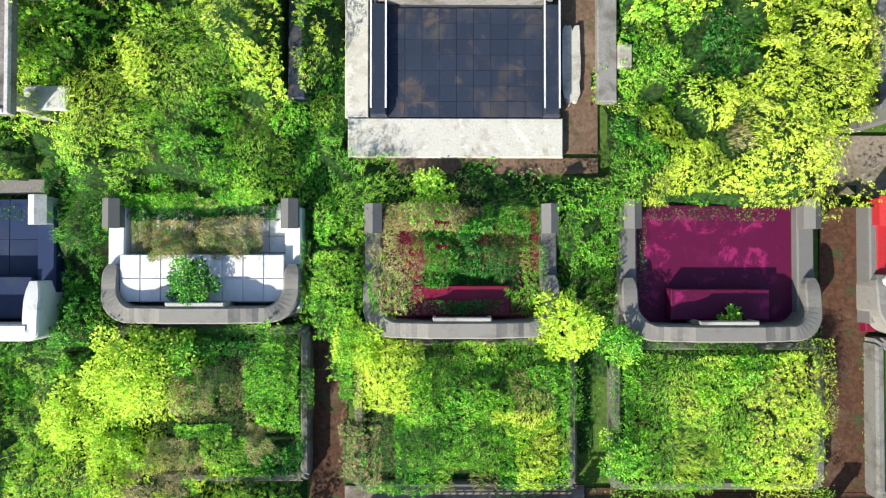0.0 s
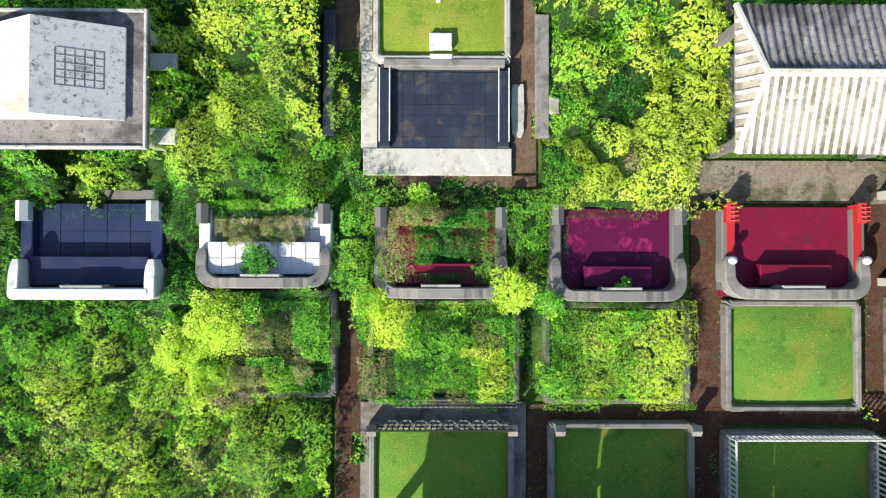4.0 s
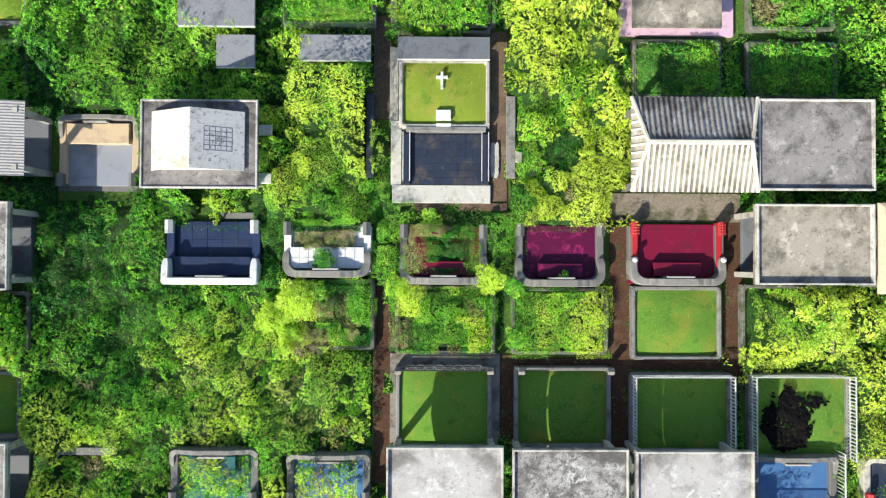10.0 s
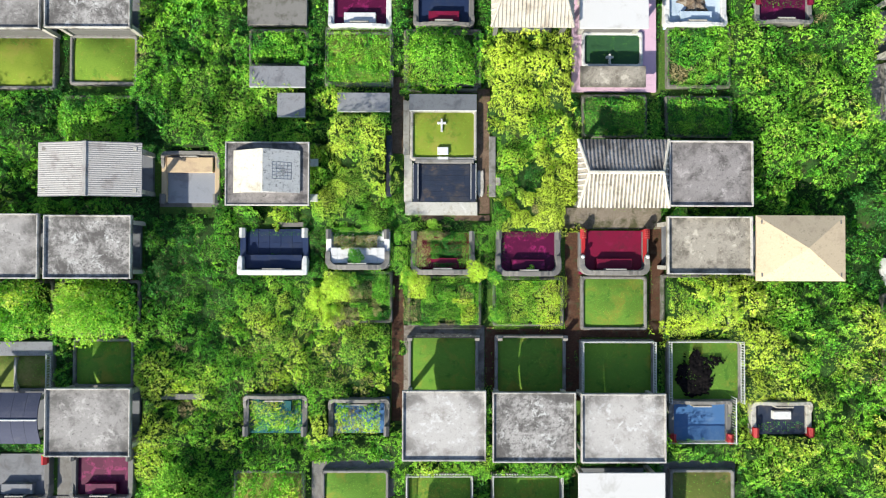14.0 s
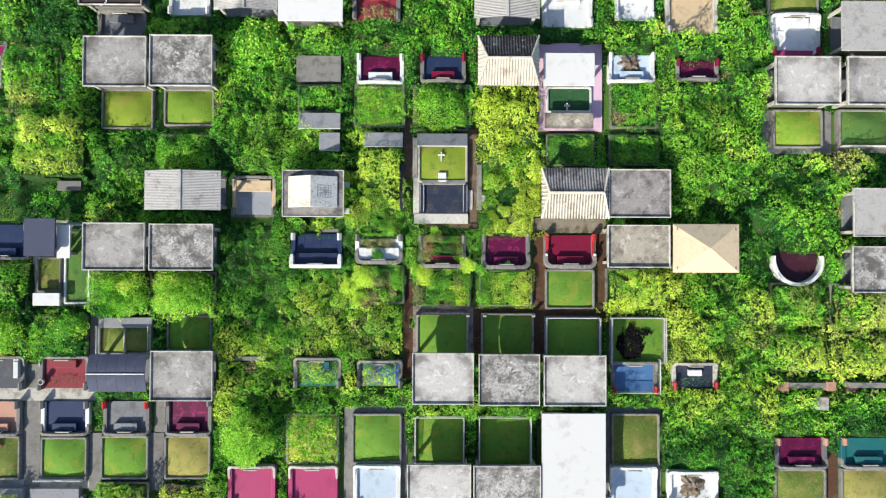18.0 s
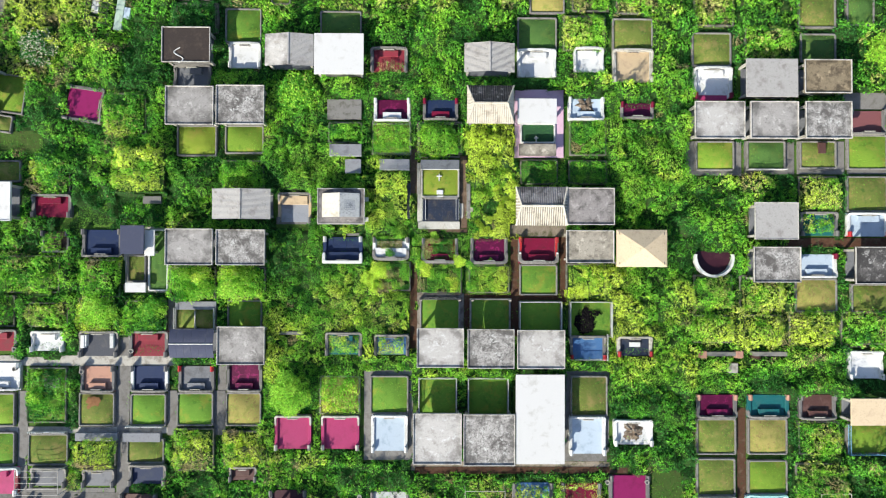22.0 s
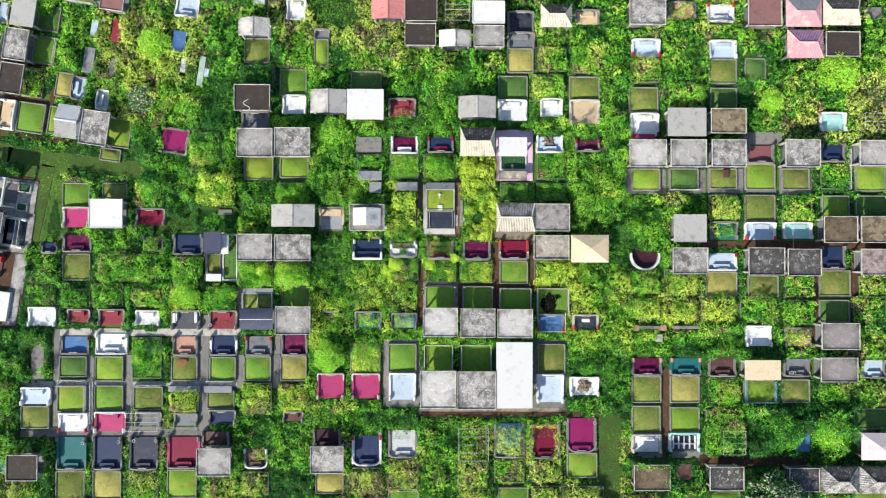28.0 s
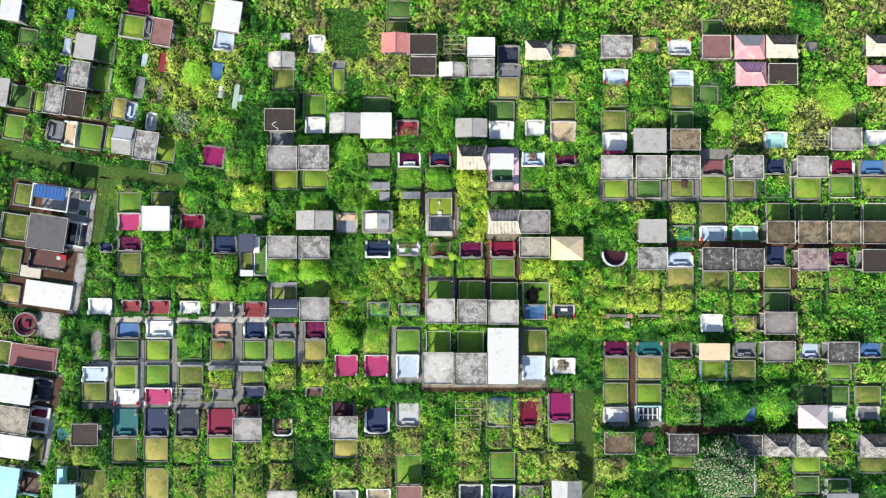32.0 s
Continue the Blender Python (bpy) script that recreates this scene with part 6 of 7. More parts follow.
weeds(-57.26, 12.86, 19.96, 5.13, 0, 0, 0.6, 2)
weeds(-37.24, 23.47, 12.75, 13.94, 0, 0, 0.9, 1)
weeds(48.07, -23.80, 15.32, 6.07, 0, 0, 1.5, 2)
weeds(52.11, -35.30, 34.84, 7.36, 0, 0, 0.7, 2)
weeds(30.54, -35.08, 10.02, 7.78, 0, 0, 0.8, 2)
weeds(-39.06, 11.65, 16.53, 4.28, 0, 0, 0.6, 2)
weeds(-7.55, -22.66, 18.23, 1.88, 0, 0, 0.5, 2)
weeds(58.20, 20.95, 6.14, 9.69, 0, 0, 1.2, 1)
weeds(52.55, 36.41, 33.68, 5.08, 0, 0, 0.8, 1)
weeds(-13.53, 31.09, 10.59, 14.90, 0, 0, 0.6, 6)
weeds(12.78, 36.12, 24.65, 5.13, 0, 0, 0.9, 0)
weeds(24.22, -19.49, 2.62, 4.34, 0, 0, 0.8, 0)
weeds(-19.87, -28.63, 6.59, 13.79, 0, 0, 0.6, 2)
weeds(0.28, -29.05, 5.26, 12.96, 0, 0, 0.8, 8)
weeds(-51.79, 7.23, 4.90, 11.29, 0, 0, 0.10, 2)
weeds(-34.21, 2.73, 3.48, 1.29, 0, 0, 0.11, 5)
weeds(27.29, 1.01, 7.89, 1.02, 0, 0, 0.6, 0)

# shrubs and trees that stand out
shrub(-0.06, 1.25, 0.47, 0.6, 1, leaf=0.06, rich=1.5)
shrub(2.35, -1.19, 0.66, 1.3, 5, leaf=0.06, rich=1.7)
shrub(3.49, -3.67, 0.48, 0.9, 0, leaf=0.06, rich=1.4)
shrub(-1.39, -1.53, 0.62, 0.9, 5, leaf=0.06, rich=1.6)
shrub(-4.47, -0.48, 0.50, 0.6, 2, leaf=0.05, rich=1.8, z=0.4)
shrub(5.42, -1.07, 0.23, 0.28, 0, leaf=0.07, z=0.5)
shrub(-5.54, -2.07, 1.02, 1.3, 5, leaf=0.06, rich=1.5)
shrub(-6.57, -2.89, 0.77, 1.1, 5, leaf=0.06, rich=1.5)
shrub(3.38, -1.56, 0.41, 1.2, 0, leaf=0.06, rich=1.4)
weeds(-4.45, 0.50, 2.35, 0.95, 0, 0.24, 0.45, 4, 3.2)
weeds(-4.40, 1.00, 3.00, 0.30, 0, 0.24, 0.30, 2, 2.4)
weeds(0.37, 0.45, 3.05, 1.35, 0, 0.24, 0.34, 3, 2.6)
weeds(-0.25, 0.15, 1.07, 0.53, 0, 0.24, 0.2, 3, 0.5)
weeds(1.57, -0.33, 0.85, 1.49, 0, 0.24, 0.3, 9, 1.1)
weeds(0.61, -0.91, 1.49, 0.36, 0, 0.56, 0.2, 2, 1.2)
weeds(0.55, 0.02, 1.90, 0.95, 0, 0.24, 0.30, 2, 2.6)
weeds(-0.78, -0.38, 0.85, 1.38, 0, 0.24, 0.40, 3, 1.3)
shrub(-13.91, -13.98, 2.10, 2.8, 4, leaf=0.12, rich=1.8, said="round green tree beside a pink tomb", name="tree")
shrub(-32.51, -6.16, 1.86, 1.9, 4, leaf=0.16)
shrub(-27.70, -6.39, 1.7, 1.3, 0, leaf=0.13, rich=1.4)
shrub(-19.24, -3.28, 2.24, 1.2, 1, leaf=0.16)
shrub(-23.50, -3.30, 2.06, 1.2, 0, leaf=0.16)
shrub(43.47, -33.29, 5.08, 5.2, 3, leaf=0.26, rich=1.3, said="large dark green tree with pale blossom clusters", name="tree")
shrub(56.81, 35.91, 2.83, 3.0, 2, leaf=0.26, name="tree", said="broad green tree at the graveyard edge")
shrub(52.95, 23.50, 2.83, 2.6, 1, leaf=0.24, name="tree", said="yellow green tree over dark graves")
shrub(61.21, 23.18, 3.06, 2.2, 1, leaf=0.22)
shrub(-37.31, 7.67, 1.75, 1.8, 2, leaf=0.2)
shrub(44.27, 19.66, 1.75, 1.6, 1, leaf=0.2)
shrub(-13.80, 15.19, 2.18, 1.6, 0, leaf=0.2)
shrub(-52.36, 32.74, 2.61, 2.0, 0, leaf=0.2)
shrub(-37.29, 26.82, 2.18, 1.6, 1, leaf=0.2)
shrub(-38.95, 19.62, 2.18, 1.6, 3, leaf=0.18)
shrub(45.46, -23.81, 2.81, 2.2, 2, leaf=0.22)
shrub(51.83, -23.62, 2.60, 2.0, 0, leaf=0.22)

# small things on the western tombs
burner(-40.85, -9.89)
burner(-29.55, -10.06)
burner(-34.34, -12.06)
burner(-40.82, -11.82)
burner(-45.94, -25.46)
burner(-41.29, -25.27)
burner(-39.31, -25.14)
burner(-36.49, -25.14)
slab('bench', -34.14, -9.04, 0.40, 1.10, 0, 0.45, WHITE, 'white stone bench on a dark tomb floor', 'bench', z=0.2)
slab('bench', -31.49, -8.94, 0.40, 1.16, 0, 0.45, WHITE, 'white stone bench on a dark tomb floor', 'bench', z=0.2)
slab('plank_cover', 38.27, 10.12, 0.72, 1.05, 0, 0.25, tile("brown"), 'brown wooden cover lying on a lawn', 'plank cover', z=0.45)
flat_roof(-27.49, 0.45, 0.97, 2.46, 0, kind='white', z=1.6, rim=0)
weeds(5.60, 4.05, 4.60, 3.90, 0, 0, 1.3, 7)
weeds(4.62, 3.98, 0.53, 0.47, 0, 0, 0.8, 2)
weeds(3.76, 2.11, 1.06, 0.41, 0, 0, 1.0, 0)
weeds(-4.20, 1.65, 3.0, 0.9, 0, 0, 0.7, 9)
weeds(0.60, 1.35, 3.3, 0.8, 0, 0, 0.7, 3)
weeds(-1.95, 0.0, 0.8, 2.6, 0, 0, 0.9, 6)
weeds(2.90, 0.2, 0.7, 2.4, 0, 0, 0.8, 9)
weeds(-5.90, 4.6, 1.3, 2.0, 0, 0, 1.2, 9)
weeds(-2.30, -3.6, 0.9, 2.0, 0, 0, 0.7, 9)
weeds(-6.44, -4.18, 4.86, 1.76, 0, 0, 0.9, 6)
weeds(-8.13, -2.22, 1.52, 1.45, 0, 0, 0.8, 0)
weeds(-3.20, -4.67, 1.63, 0.78, 0, 0, 0.7, 2)
shrub(-4.60, -1.80, 0.55, 1.0, 0, leaf=0.06, rich=1.3)
shrub(-5.75, -3.75, 0.80, 0.7, 5, leaf=0.06, rich=1.4)
weeds(-1.30, -3.45, 0.82, 1.17, 0, 0.46, 0.25, 4, 1.2)
weeds(-6.11, 3.74, 2.87, 3.07, 0, 0, 1.3, 1)
weeds(-3.42, 3.22, 1.91, 2.44, 0, 0, 1.1, 6)
weeds(3.84, 0.02, 0.49, 1.72, 0, 0.24, 0.14, 2, 0.7)
weeds(5.24, 0.78, 2.54, 0.21, 0, 0.24, 0.12, 2, 0.7)
weeds(-9.08, -0.55, 0.66, 0.44, 0, 0.24, 0.2, 2, 1.0)
weeds(-9.16, 0.81, 3.19, 0.21, 0, 0.24, 0.12, 2, 0.6)
weeds(47.74, -33.35, 43.56, 11.25, 0, 0, 0.9, 2)
mound(-30.46, 13.22, 3.97, 4.13, 0, grass='olive', over=0.6, tone=9)
# square grass bush built as a plot; its kerb is undergrowth, not concrete
mound(-28.73, 7.51, 4.75, 4.31, 0, grass='green', kerb=SHADE_THATCH, kh=1.1, over=0.8, tone=1)
slab('tomb_stone', -27.89, 4.74, 1.82, 0.73, 0, 0.3, STONE, 'grey stone slab in a dark hollow of weeds', 'tomb stone')
weeds(-28.68, 4.10, 3.93, 1.95, 0, 0, 0.2, 2)
slab('stone_bench', -32.98, -18.45, 4.09, 0.78, 0, 0.5, concrete("slate"), 'long slate grey slab across a grave plot', 'stone bench')
slab('stone_bench', -28.58, -18.50, 3.66, 0.87, 0, 0.5, concrete("slate"), 'long slate grey slab beside a railed plot', 'stone bench')
weeds(-7.47, -5.87, 9.60, 6.49, 0, 0, 0.80, 6)
weeds(-14.42, -4.14, 4.46, 9.95, 0, 0, 0.80, 0)
weeds(-9.58, -9.36, 13.83, 0.47, 0, 0, 0.75, 6)
picket_run(-47.61, -17.36, 3.7)
picket_run(-28.32, -17.44, 3.7)
picket_run(-37.77, -18.0, 3.7)
rail_run(-45.04, -20.22, 5.43, 90)
path("path", 43.49, 14.96, 5.38, 1.64, 0, CEMENT, label="dirty grey cement paving between the plots")
rail_run(54.83, 10.81, 5.34, 90)
weeds(47.61, 16.02, 4.90, 2.23, 0, 0, 0.35, 3)
path("path", -20.95, -14.53, 0.80, 6.69, 0, CEMENT, label="dirty grey cement paving between the plots")
path("path", -31.26, -15.30, 0.96, 6.68, 0, CEMENT, label="dirty grey cement paving between the plots")
path("path", -41.11, -23.97, 19.58, 0.87, 0, CEMENT, label="dirty grey cement paving between the plots")
path("path", -4.56, -16.38, 4.80, 8.83, 0, CEMENT, label="dirty grey cement paving between the plots")
path("path", 15.04, -16.42, 4.39, 8.98, 0, CEMENT, label="dirty grey cement paving between the plots")
path("path", 7.47, -21.38, 19.66, 0.89, 0, MUD, label="trodden pale mud path between the plots")
burner(16.90, -22.75)
burner(20.79, -22.74)
burner(-3.81, -24.11)
burner(-7.29, -24.17)
weeds(12.46, -25.74, 0.78, 5.35, 0, 0.44, 0.35, 9, 1.4)
weeds(15.90, -25.74, 0.78, 5.35, 0, 0.44, 0.35, 9, 1.4)
weeds(14.18, -23.13, 4.23, 0.51, 0, 0.44, 0.3, 9, 1.4)
slab('low_wall', 27.37, 15.13, 3.16, 0.51, 0, 0.35, tile("pink"), 'faded pink low wall behind a white tomb', 'low wall')
path("path", 27.73, 9.12, 5.54, 3.41, 0, CEMENT, label="dirty grey cement paving between the plots")
path("path", 33.29, 9.21, 5.02, 3.28, 0, CEMENT, label="dirty grey cement paving between the plots")
path("path", 38.46, 9.24, 4.76, 3.28, 0, CEMENT, label="dirty grey cement paving between the plots")
path("path", 43.17, 9.46, 4.09, 3.68, 0, CEMENT, label="dirty grey cement paving between the plots")
path("path", 47.85, 9.32, 4.29, 3.62, 0, CEMENT, label="dirty grey cement paving between the plots")
weeds(-7.24, -7.07, 8.70, 3.67, 0, 0, 0.80, 9)
weeds(-14.58, -8.15, 3.91, 2.37, 0, 0, 0.80, 6)
weeds(-14.26, -14.26, 5.51, 4.91, 0, 0, 0.3, 2)


mound(-37.90, -14.40, 3.90, 5.40, 0, grass='green', kerb=MOSSY, over=0.14)
shrub(-38.80, -14.60, 1.05, 1.0, 1, leaf=0.14)
slab('tomb_stone', -37.30, -13.2, 1.5, 0.9, 0, 0.55, HEAD, 'grey stone slab on a rough grave lawn', 'tomb stone')

# plots lost under weeds, row by row
mound(27.52, -4.09, 3.86, 3.25, 0, grass='olive', over=0.6, tone=9)
mound(32.20, -4.21, 4.13, 3.50, 0, grass='olive', over=0.6, tone=9)
mound(27.52, -7.80, 3.85, 2.80, 0, grass='olive', over=0.6, tone=9)
mound(32.42, -7.87, 3.86, 2.98, 0, grass='olive', over=0.6, tone=9)
mound(37.33, -7.73, 4.57, 3.24, 0, grass='olive', over=0.6, tone=6)
mound(42.50, -7.71, 4.58, 3.24, 0, grass='olive', over=0.6, tone=6)
mound(57.53, -7.71, 4.42, 3.34, 0, grass='olive', over=0.6, tone=9)
mound(62.24, -7.78, 3.28, 3.16, 0, grass='olive', over=0.6, tone=9)
mound(48.49, -33.00, 1.68, 2.34, 0, grass='dark', kerb=WHITE)
mound(47.91, -36.55, 2.81, 3.02, 0, grass='dark', kerb=WHITE)
mound(57.36, -36.29, 3.87, 2.86, 0, grass='dark')
mound(27.10, -33.62, 4.96, 2.86, 0, grass='green', over=0.8, tone=0)
mound(33.16, -32.53, 5.06, 2.77, 0, grass='green', over=0.8, tone=0)
weeds(52.89, -36.25, 5.09, 2.95, 0, 0, 0.9, 1)
weeds(61.95, -30.44, 3.53, 3.47, 0, 0, 1.1, 6)
weeds(45.98, 18.96, 8.39, 3.83, 0, 0, 0.8, 9)
weeds(-13.96, 33.61, 4.33, 6.37, 0, 0, 0.13, 5)
pipe_frame(38.73, -25.04, 2.89, 3.04)

# ---- single things on the graves ----
def upright(name, x, y, z, m, label, *solids):
    ob = mesh(name, *join(*solids), m)
    ob.matrix_world = pose(x, y, z)
    return tagged(ob, label, name.replace("_", " "))


def blob(x, y, r, z, m, name, label, seed, n=40, rough=0.35, h=0.12):
    """A low ragged heap with an uneven outline."""
    v, f, rings = [(0, 0, h)], [], 7
    for k in range(1, rings + 1):
        for i in range(n):
            a, q = 6.2832 * i / n, r * k / rings
            q *= 1 + rough * noise.noise(Vector((2.2 * math.cos(a), 2.2 * math.sin(a), seed))) + 0.5 * rough * noise.noise(Vector((7 * math.cos(a), 7 * math.sin(a), seed)))
            px, py = q * math.cos(a), q * math.sin(a)
            v.append((px, py, h * (1 - (k / rings) ** 2) * (1 + 0.9 * noise.noise(Vector((px * 4, py * 4, seed))))))
    f = [(0, 1 + i, 1 + (i + 1) % n) for i in range(n)]
    for k in range(rings - 1):
        f += [(1 + k * n + i, 1 + (k + 1) * n + i, 1 + (k + 1) * n + (i + 1) % n, 1 + k * n + (i + 1) % n) for i in range(n)]
    ob = mesh(name, v, f, m, smooth=True)
    ob.matrix_world = pose(x, y, z)
    return tagged(ob, label, name.replace("_", " "))


upright("cross", 0.37, 7.04, 0.40, WHITE, "flat white cross lying on a lime green grave lawn", box(0, 0, 0, 0.12, 0.72, 0.22), box(0, 0.13, 0, 0.50, 0.12, 0.216))
upright("name_slab", 0.44, 5.59, 0.40, WHITE, "white stone slab set in the grave lawn", box(0, 0, 0, 0.62, 0.42, 0.24))
upright("kerb_stone", 0.45, 5.17, 0.48, WHITE, "white stone at the lawn edge of the grave", box(0, 0, 0, 0.62, 0.18, 0.06))
upright("cross", 9.96, 10.9, 0.30, WHITE, "small white cross on an artificial green lawn", box(0, 0, 0, 0.12, 0.6, 0.2), box(0, 0.12, 0, 0.42, 0.12, 0.196))


def burnt(x, y, z, r):
    """A thin crust of ash and charred rags with a torn outline and loose flakes round it."""
    v, f, n = [], [], 64
    c = 2.6 * r / n
    q = lambda u, w, s: noise.noise(Vector((u * s, w * s, 4.4)))
    for i in range(n):
        for j in range(n):
            u, w = (i - n / 2) * c, (j - n / 2) * c
            if math.hypot(u * 1.05, w * 0.92) / r + 0.55 * q(u, w, 1.3) + 0.45 * q(u, w, 4.0) + 0.3 * q(u, w, 9.0) < 0.80:
                k = len(v)
                for a, b in ((0, 0), (1, 0), (1, 1), (0, 1)):
                    s, e = u + a * c, w + b * c
                    v.append((s, e, 0.05 + 0.07 * q(s, e, 2.5) + 0.05 * q(s, e, 7.0)))
                v += [(p[0], p[1], -0.2) for p in v[k:k + 4]]
                f += [(k, k + 1, k + 2, k + 3)] + [(k + m, k + 4 + m, k + 4 + (m + 1) % 4, k + (m + 1) % 4) for m in range(4)]
    ob = mesh("burnt_patch", v, f, CHAR)
    ob.matrix_world = pose(x, y, z)
    return tagged(ob, "black charred patch burnt into a railed grave lawn", "burnt patch")


burnt(15.0, -6.95, 0.46, 1.25)
PALERED = mat("pale_red_paint", (0.62, 0.10, 0.09), (0.70, 0.16, 0.14), 0.5, 30)
for px in (-1.92, 1.66):
    for k in range(4):
        block("cap_rib", px + 0.13, 0.84 + 0.12 * k, 0.742, 0.24, 0.025, 0.03, PALERED, redtomb, 0.006)
for q in (-1.83, 1.83):
    ball = bmesh.new()
    bmesh.ops.create_uvsphere(ball, u_segments=14, v_segments=8, radius=0.12)
    knob = bpy.data.meshes.new("finial")
    ball.to_mesh(knob)
    ball.free()
    knob.materials.append(WHITE)
    finial = new("finial", knob)
    finial.parent = redtomb
    finial.location = (q, -0.24, 0.72)
blob(5.93, 1.42, 0.13, 0.05, REDPAINT, "red_flower", "small bunch of bright red flowers on the path", 1.7, 14, 0.5, 0.22)
upright("curved_pipe", -24.6, 18.3, 2.25, WHITE, "thin white curved pipe lying on a brown roof", *[rod((0.45 * math.sin(a * 0.55) * (1 if a < 6 else 1), 0.12 * a - 0.6, 0.05), (0.45 * math.sin((a + 1) * 0.55), 0.12 * (a + 1) - 0.6, 0.05), 0.05, 5) for a in range(12)])
blob(-33.27, -15.04, 0.65, 0.52, mat("burnt_earth", (0.20, 0.09, 0.04), (0.28, 0.14, 0.06), 0.95, 20), "bare_patch", "rust brown bare patch on a grave lawn", 5.3, 30, 0.5, 0.05)


def broken_slab(x, y, w, d, h, m, label):
    """A cast cement slab with a broken, crumbling outline."""
    n = 36
    top = []
    for i in range(n):
        a = 6.2832 * i / n
        c, s = math.cos(a), math.sin(a)
        q = 1 / max(abs(c), abs(s)) ** 0.8 * (1 + 0.22 * noise.noise(Vector((2 * c, 2 * s, 8.1))) + 0.10 * noise.noise(Vector((7 * c, 7 * s, 2.1))))
        top.append((c * q * w / 2, s * q * d / 2, h))
    v = top + [(p[0] * 1.02, p[1] * 1.02, 0) for p in top]
    ob = mesh("rubble_slab", v, [tuple(range(n))] + [(i, n + i, n + (i + 1) % n, (i + 1) % n) for i in range(n)], m)
    ob.matrix_world = pose(x, y, 0.03)
    return tagged(ob, label, "rubble slab")


blob(19.55, -17.9, 0.95, 0.22, mat("brown_debris", (0.10, 0.07, 0.05), (0.20, 0.15, 0.11), 0.95, 14, (0.40, 0.36, 0.30), 0.5, 0.4), "debris_mound", "mound of brown debris and dry weeds on a white tomb", 3.1, 36, 0.6, 0.25)
blob(9.5, -25.4, 0.75, 0.24, mat("blue_sheet", (0.10, 0.36, 0.62), (0.18, 0.48, 0.74), 0.5, 10, (0.62, 0.74, 0.82), 0.5, 0.5), "tarpaulin", "crumpled light blue plastic sheet on a weedy tomb", 7.7, 36, 0.7, 0.4)
blob(14.9, 14.3, 0.8, 0.22, MATS["brown_debris"], "debris_mound", "mound of dark debris on a pale blue tomb floor", 9.4, 32, 0.7, 0.2)
broken_slab(42.66, 27.31, 4.3, 3.0, 0.22, KERB, "grey crumbling cement slab and gravel among graves")
broken_slab(2.60, 3.79, 0.36, 1.45, 0.14, PALE, "broken white cement slab beside the black tomb")

plate = upright("name_plate", 47.04, -16.16, 0.55, tile("black"), "black name plate with plain white bars on a tomb", box(0, 0, 0, 1.3, 0.62, 0.08))
for u, v, w, d in ((-0.42, 0, 0.07, 0.42), (-0.14, 0.16, 0.3, 0.07), (-0.14, -0.16, 0.3, 0.07), (0.05, 0, 0.07, 0.39), (0.36, 0, 0.07, 0.42)):
    block("bar", u, v, 0.08, w, d, 0.01, WHITE, plate, 0.002)

# ---- ground ----
n = 40
ground = mesh("ground", [(-900 + 1800 * i / n, -900 + 1800 * j / n, 0.0) for i in range(n + 1) for j in range(n + 1)], [(i * (n + 1) + j, (i + 1) * (n + 1) + j, (i + 1) * (n + 1) + j + 1, i * (n + 1) + j + 1) for i in range(n) for j in range(n)], SOIL)
tagged(ground, "weedy green and brown earth of the graveyard", "ground", kind="structure")


# ---- growth ----

def smooth_noise(x, y, cell, seed):
    """Soft values from 0 to 1 over the plan, on lumps of about cell metres."""
    lat = np.random.default_rng(seed).random((128, 128))
    u, v = x / cell + 1000, y / cell + 1000
    i, j = np.floor(u).astype(int), np.floor(v).astype(int)
    a, b = u - i, v - j
    a, b = a * a * (3 - 2 * a), b * b * (3 - 2 * b)
    q = lambda s, t: lat[(i + s) % 128, (j + t) % 128]
    return (q(0, 0) * (1 - a) + q(1, 0) * a) * (1 - b) + (q(0, 1) * (1 - a) + q(1, 1) * a) * b


PT = np.random.default_rng(3).random((6, 256, 256))


def domes(x, y, cell, floor, low, span, sparse=0.0):
    """The tallest of the bushes that overlap at each place: its height 0 to 1, its own number 0 to 1, and the way out from its middle."""
    i0, j0 = np.floor(x / cell).astype(int), np.floor(y / cell).astype(int)
    best = np.full(x.shape, floor)
    own, ox, oy = np.zeros(x.shape), np.zeros(x.shape), np.zeros(x.shape)
    for a in (-1, 0, 1):
        for b in (-1, 0, 1):
            i, j = i0 + a, j0 + b
            t = PT[:, i % 256, j % 256]
            dx, dy = x - (i + t[0]) * cell, y - (j + t[1]) * cell
            rad = cell * (low + span * t[2])
            q = 1 - (dx * dx + dy * dy) / (rad * rad)
            h = (0.30 + 0.70 * t[3]) * np.sqrt(np.clip(q, 0, 1)) * (t[5] >= sparse)
            m = h > best
            best, own = np.where(m, h, best), np.where(m, t[4], own)
            ox, oy = np.where(m, dx / rad, ox), np.where(m, dy / rad, oy)
    return best, own, ox, oy


def plants(x, y):
    """Small plants, and among them wider bushes that stand over them."""
    x, y = x + 0.55 * (smooth_noise(x, y, 0.42, 31) - 0.5), y + 0.55 * (smooth_noise(x, y, 0.42, 32) - 0.5)
    h, own, ox, oy = domes(x, y, 0.78, 0.13, 0.38, 0.59)
    H, OWN, OX, OY = domes(x + 0.4 * (smooth_noise(x, y, 1.1, 33) - 0.5), y, 2.3, 0.0, 0.34, 0.42, 0.35)
    h = h * (0.30 + 1.15 * smooth_noise(x, y, 2.6, 1)) * (0.70 + 0.60 * smooth_noise(x, y, 0.16, 77))
    big = H > 0
    return 1.42 * np.where(big, 0.45 * h + 0.95 * H * (0.80 + 0.40 * smooth_noise(x, y, 0.23, 78)), 0.85 * h), np.where(big, 0.35 * own + 0.65 * OWN, own), np.where(big, 0.6 * OX + 0.4 * ox, ox), np.where(big, 0.6 * OY + 0.4 * oy, oy)


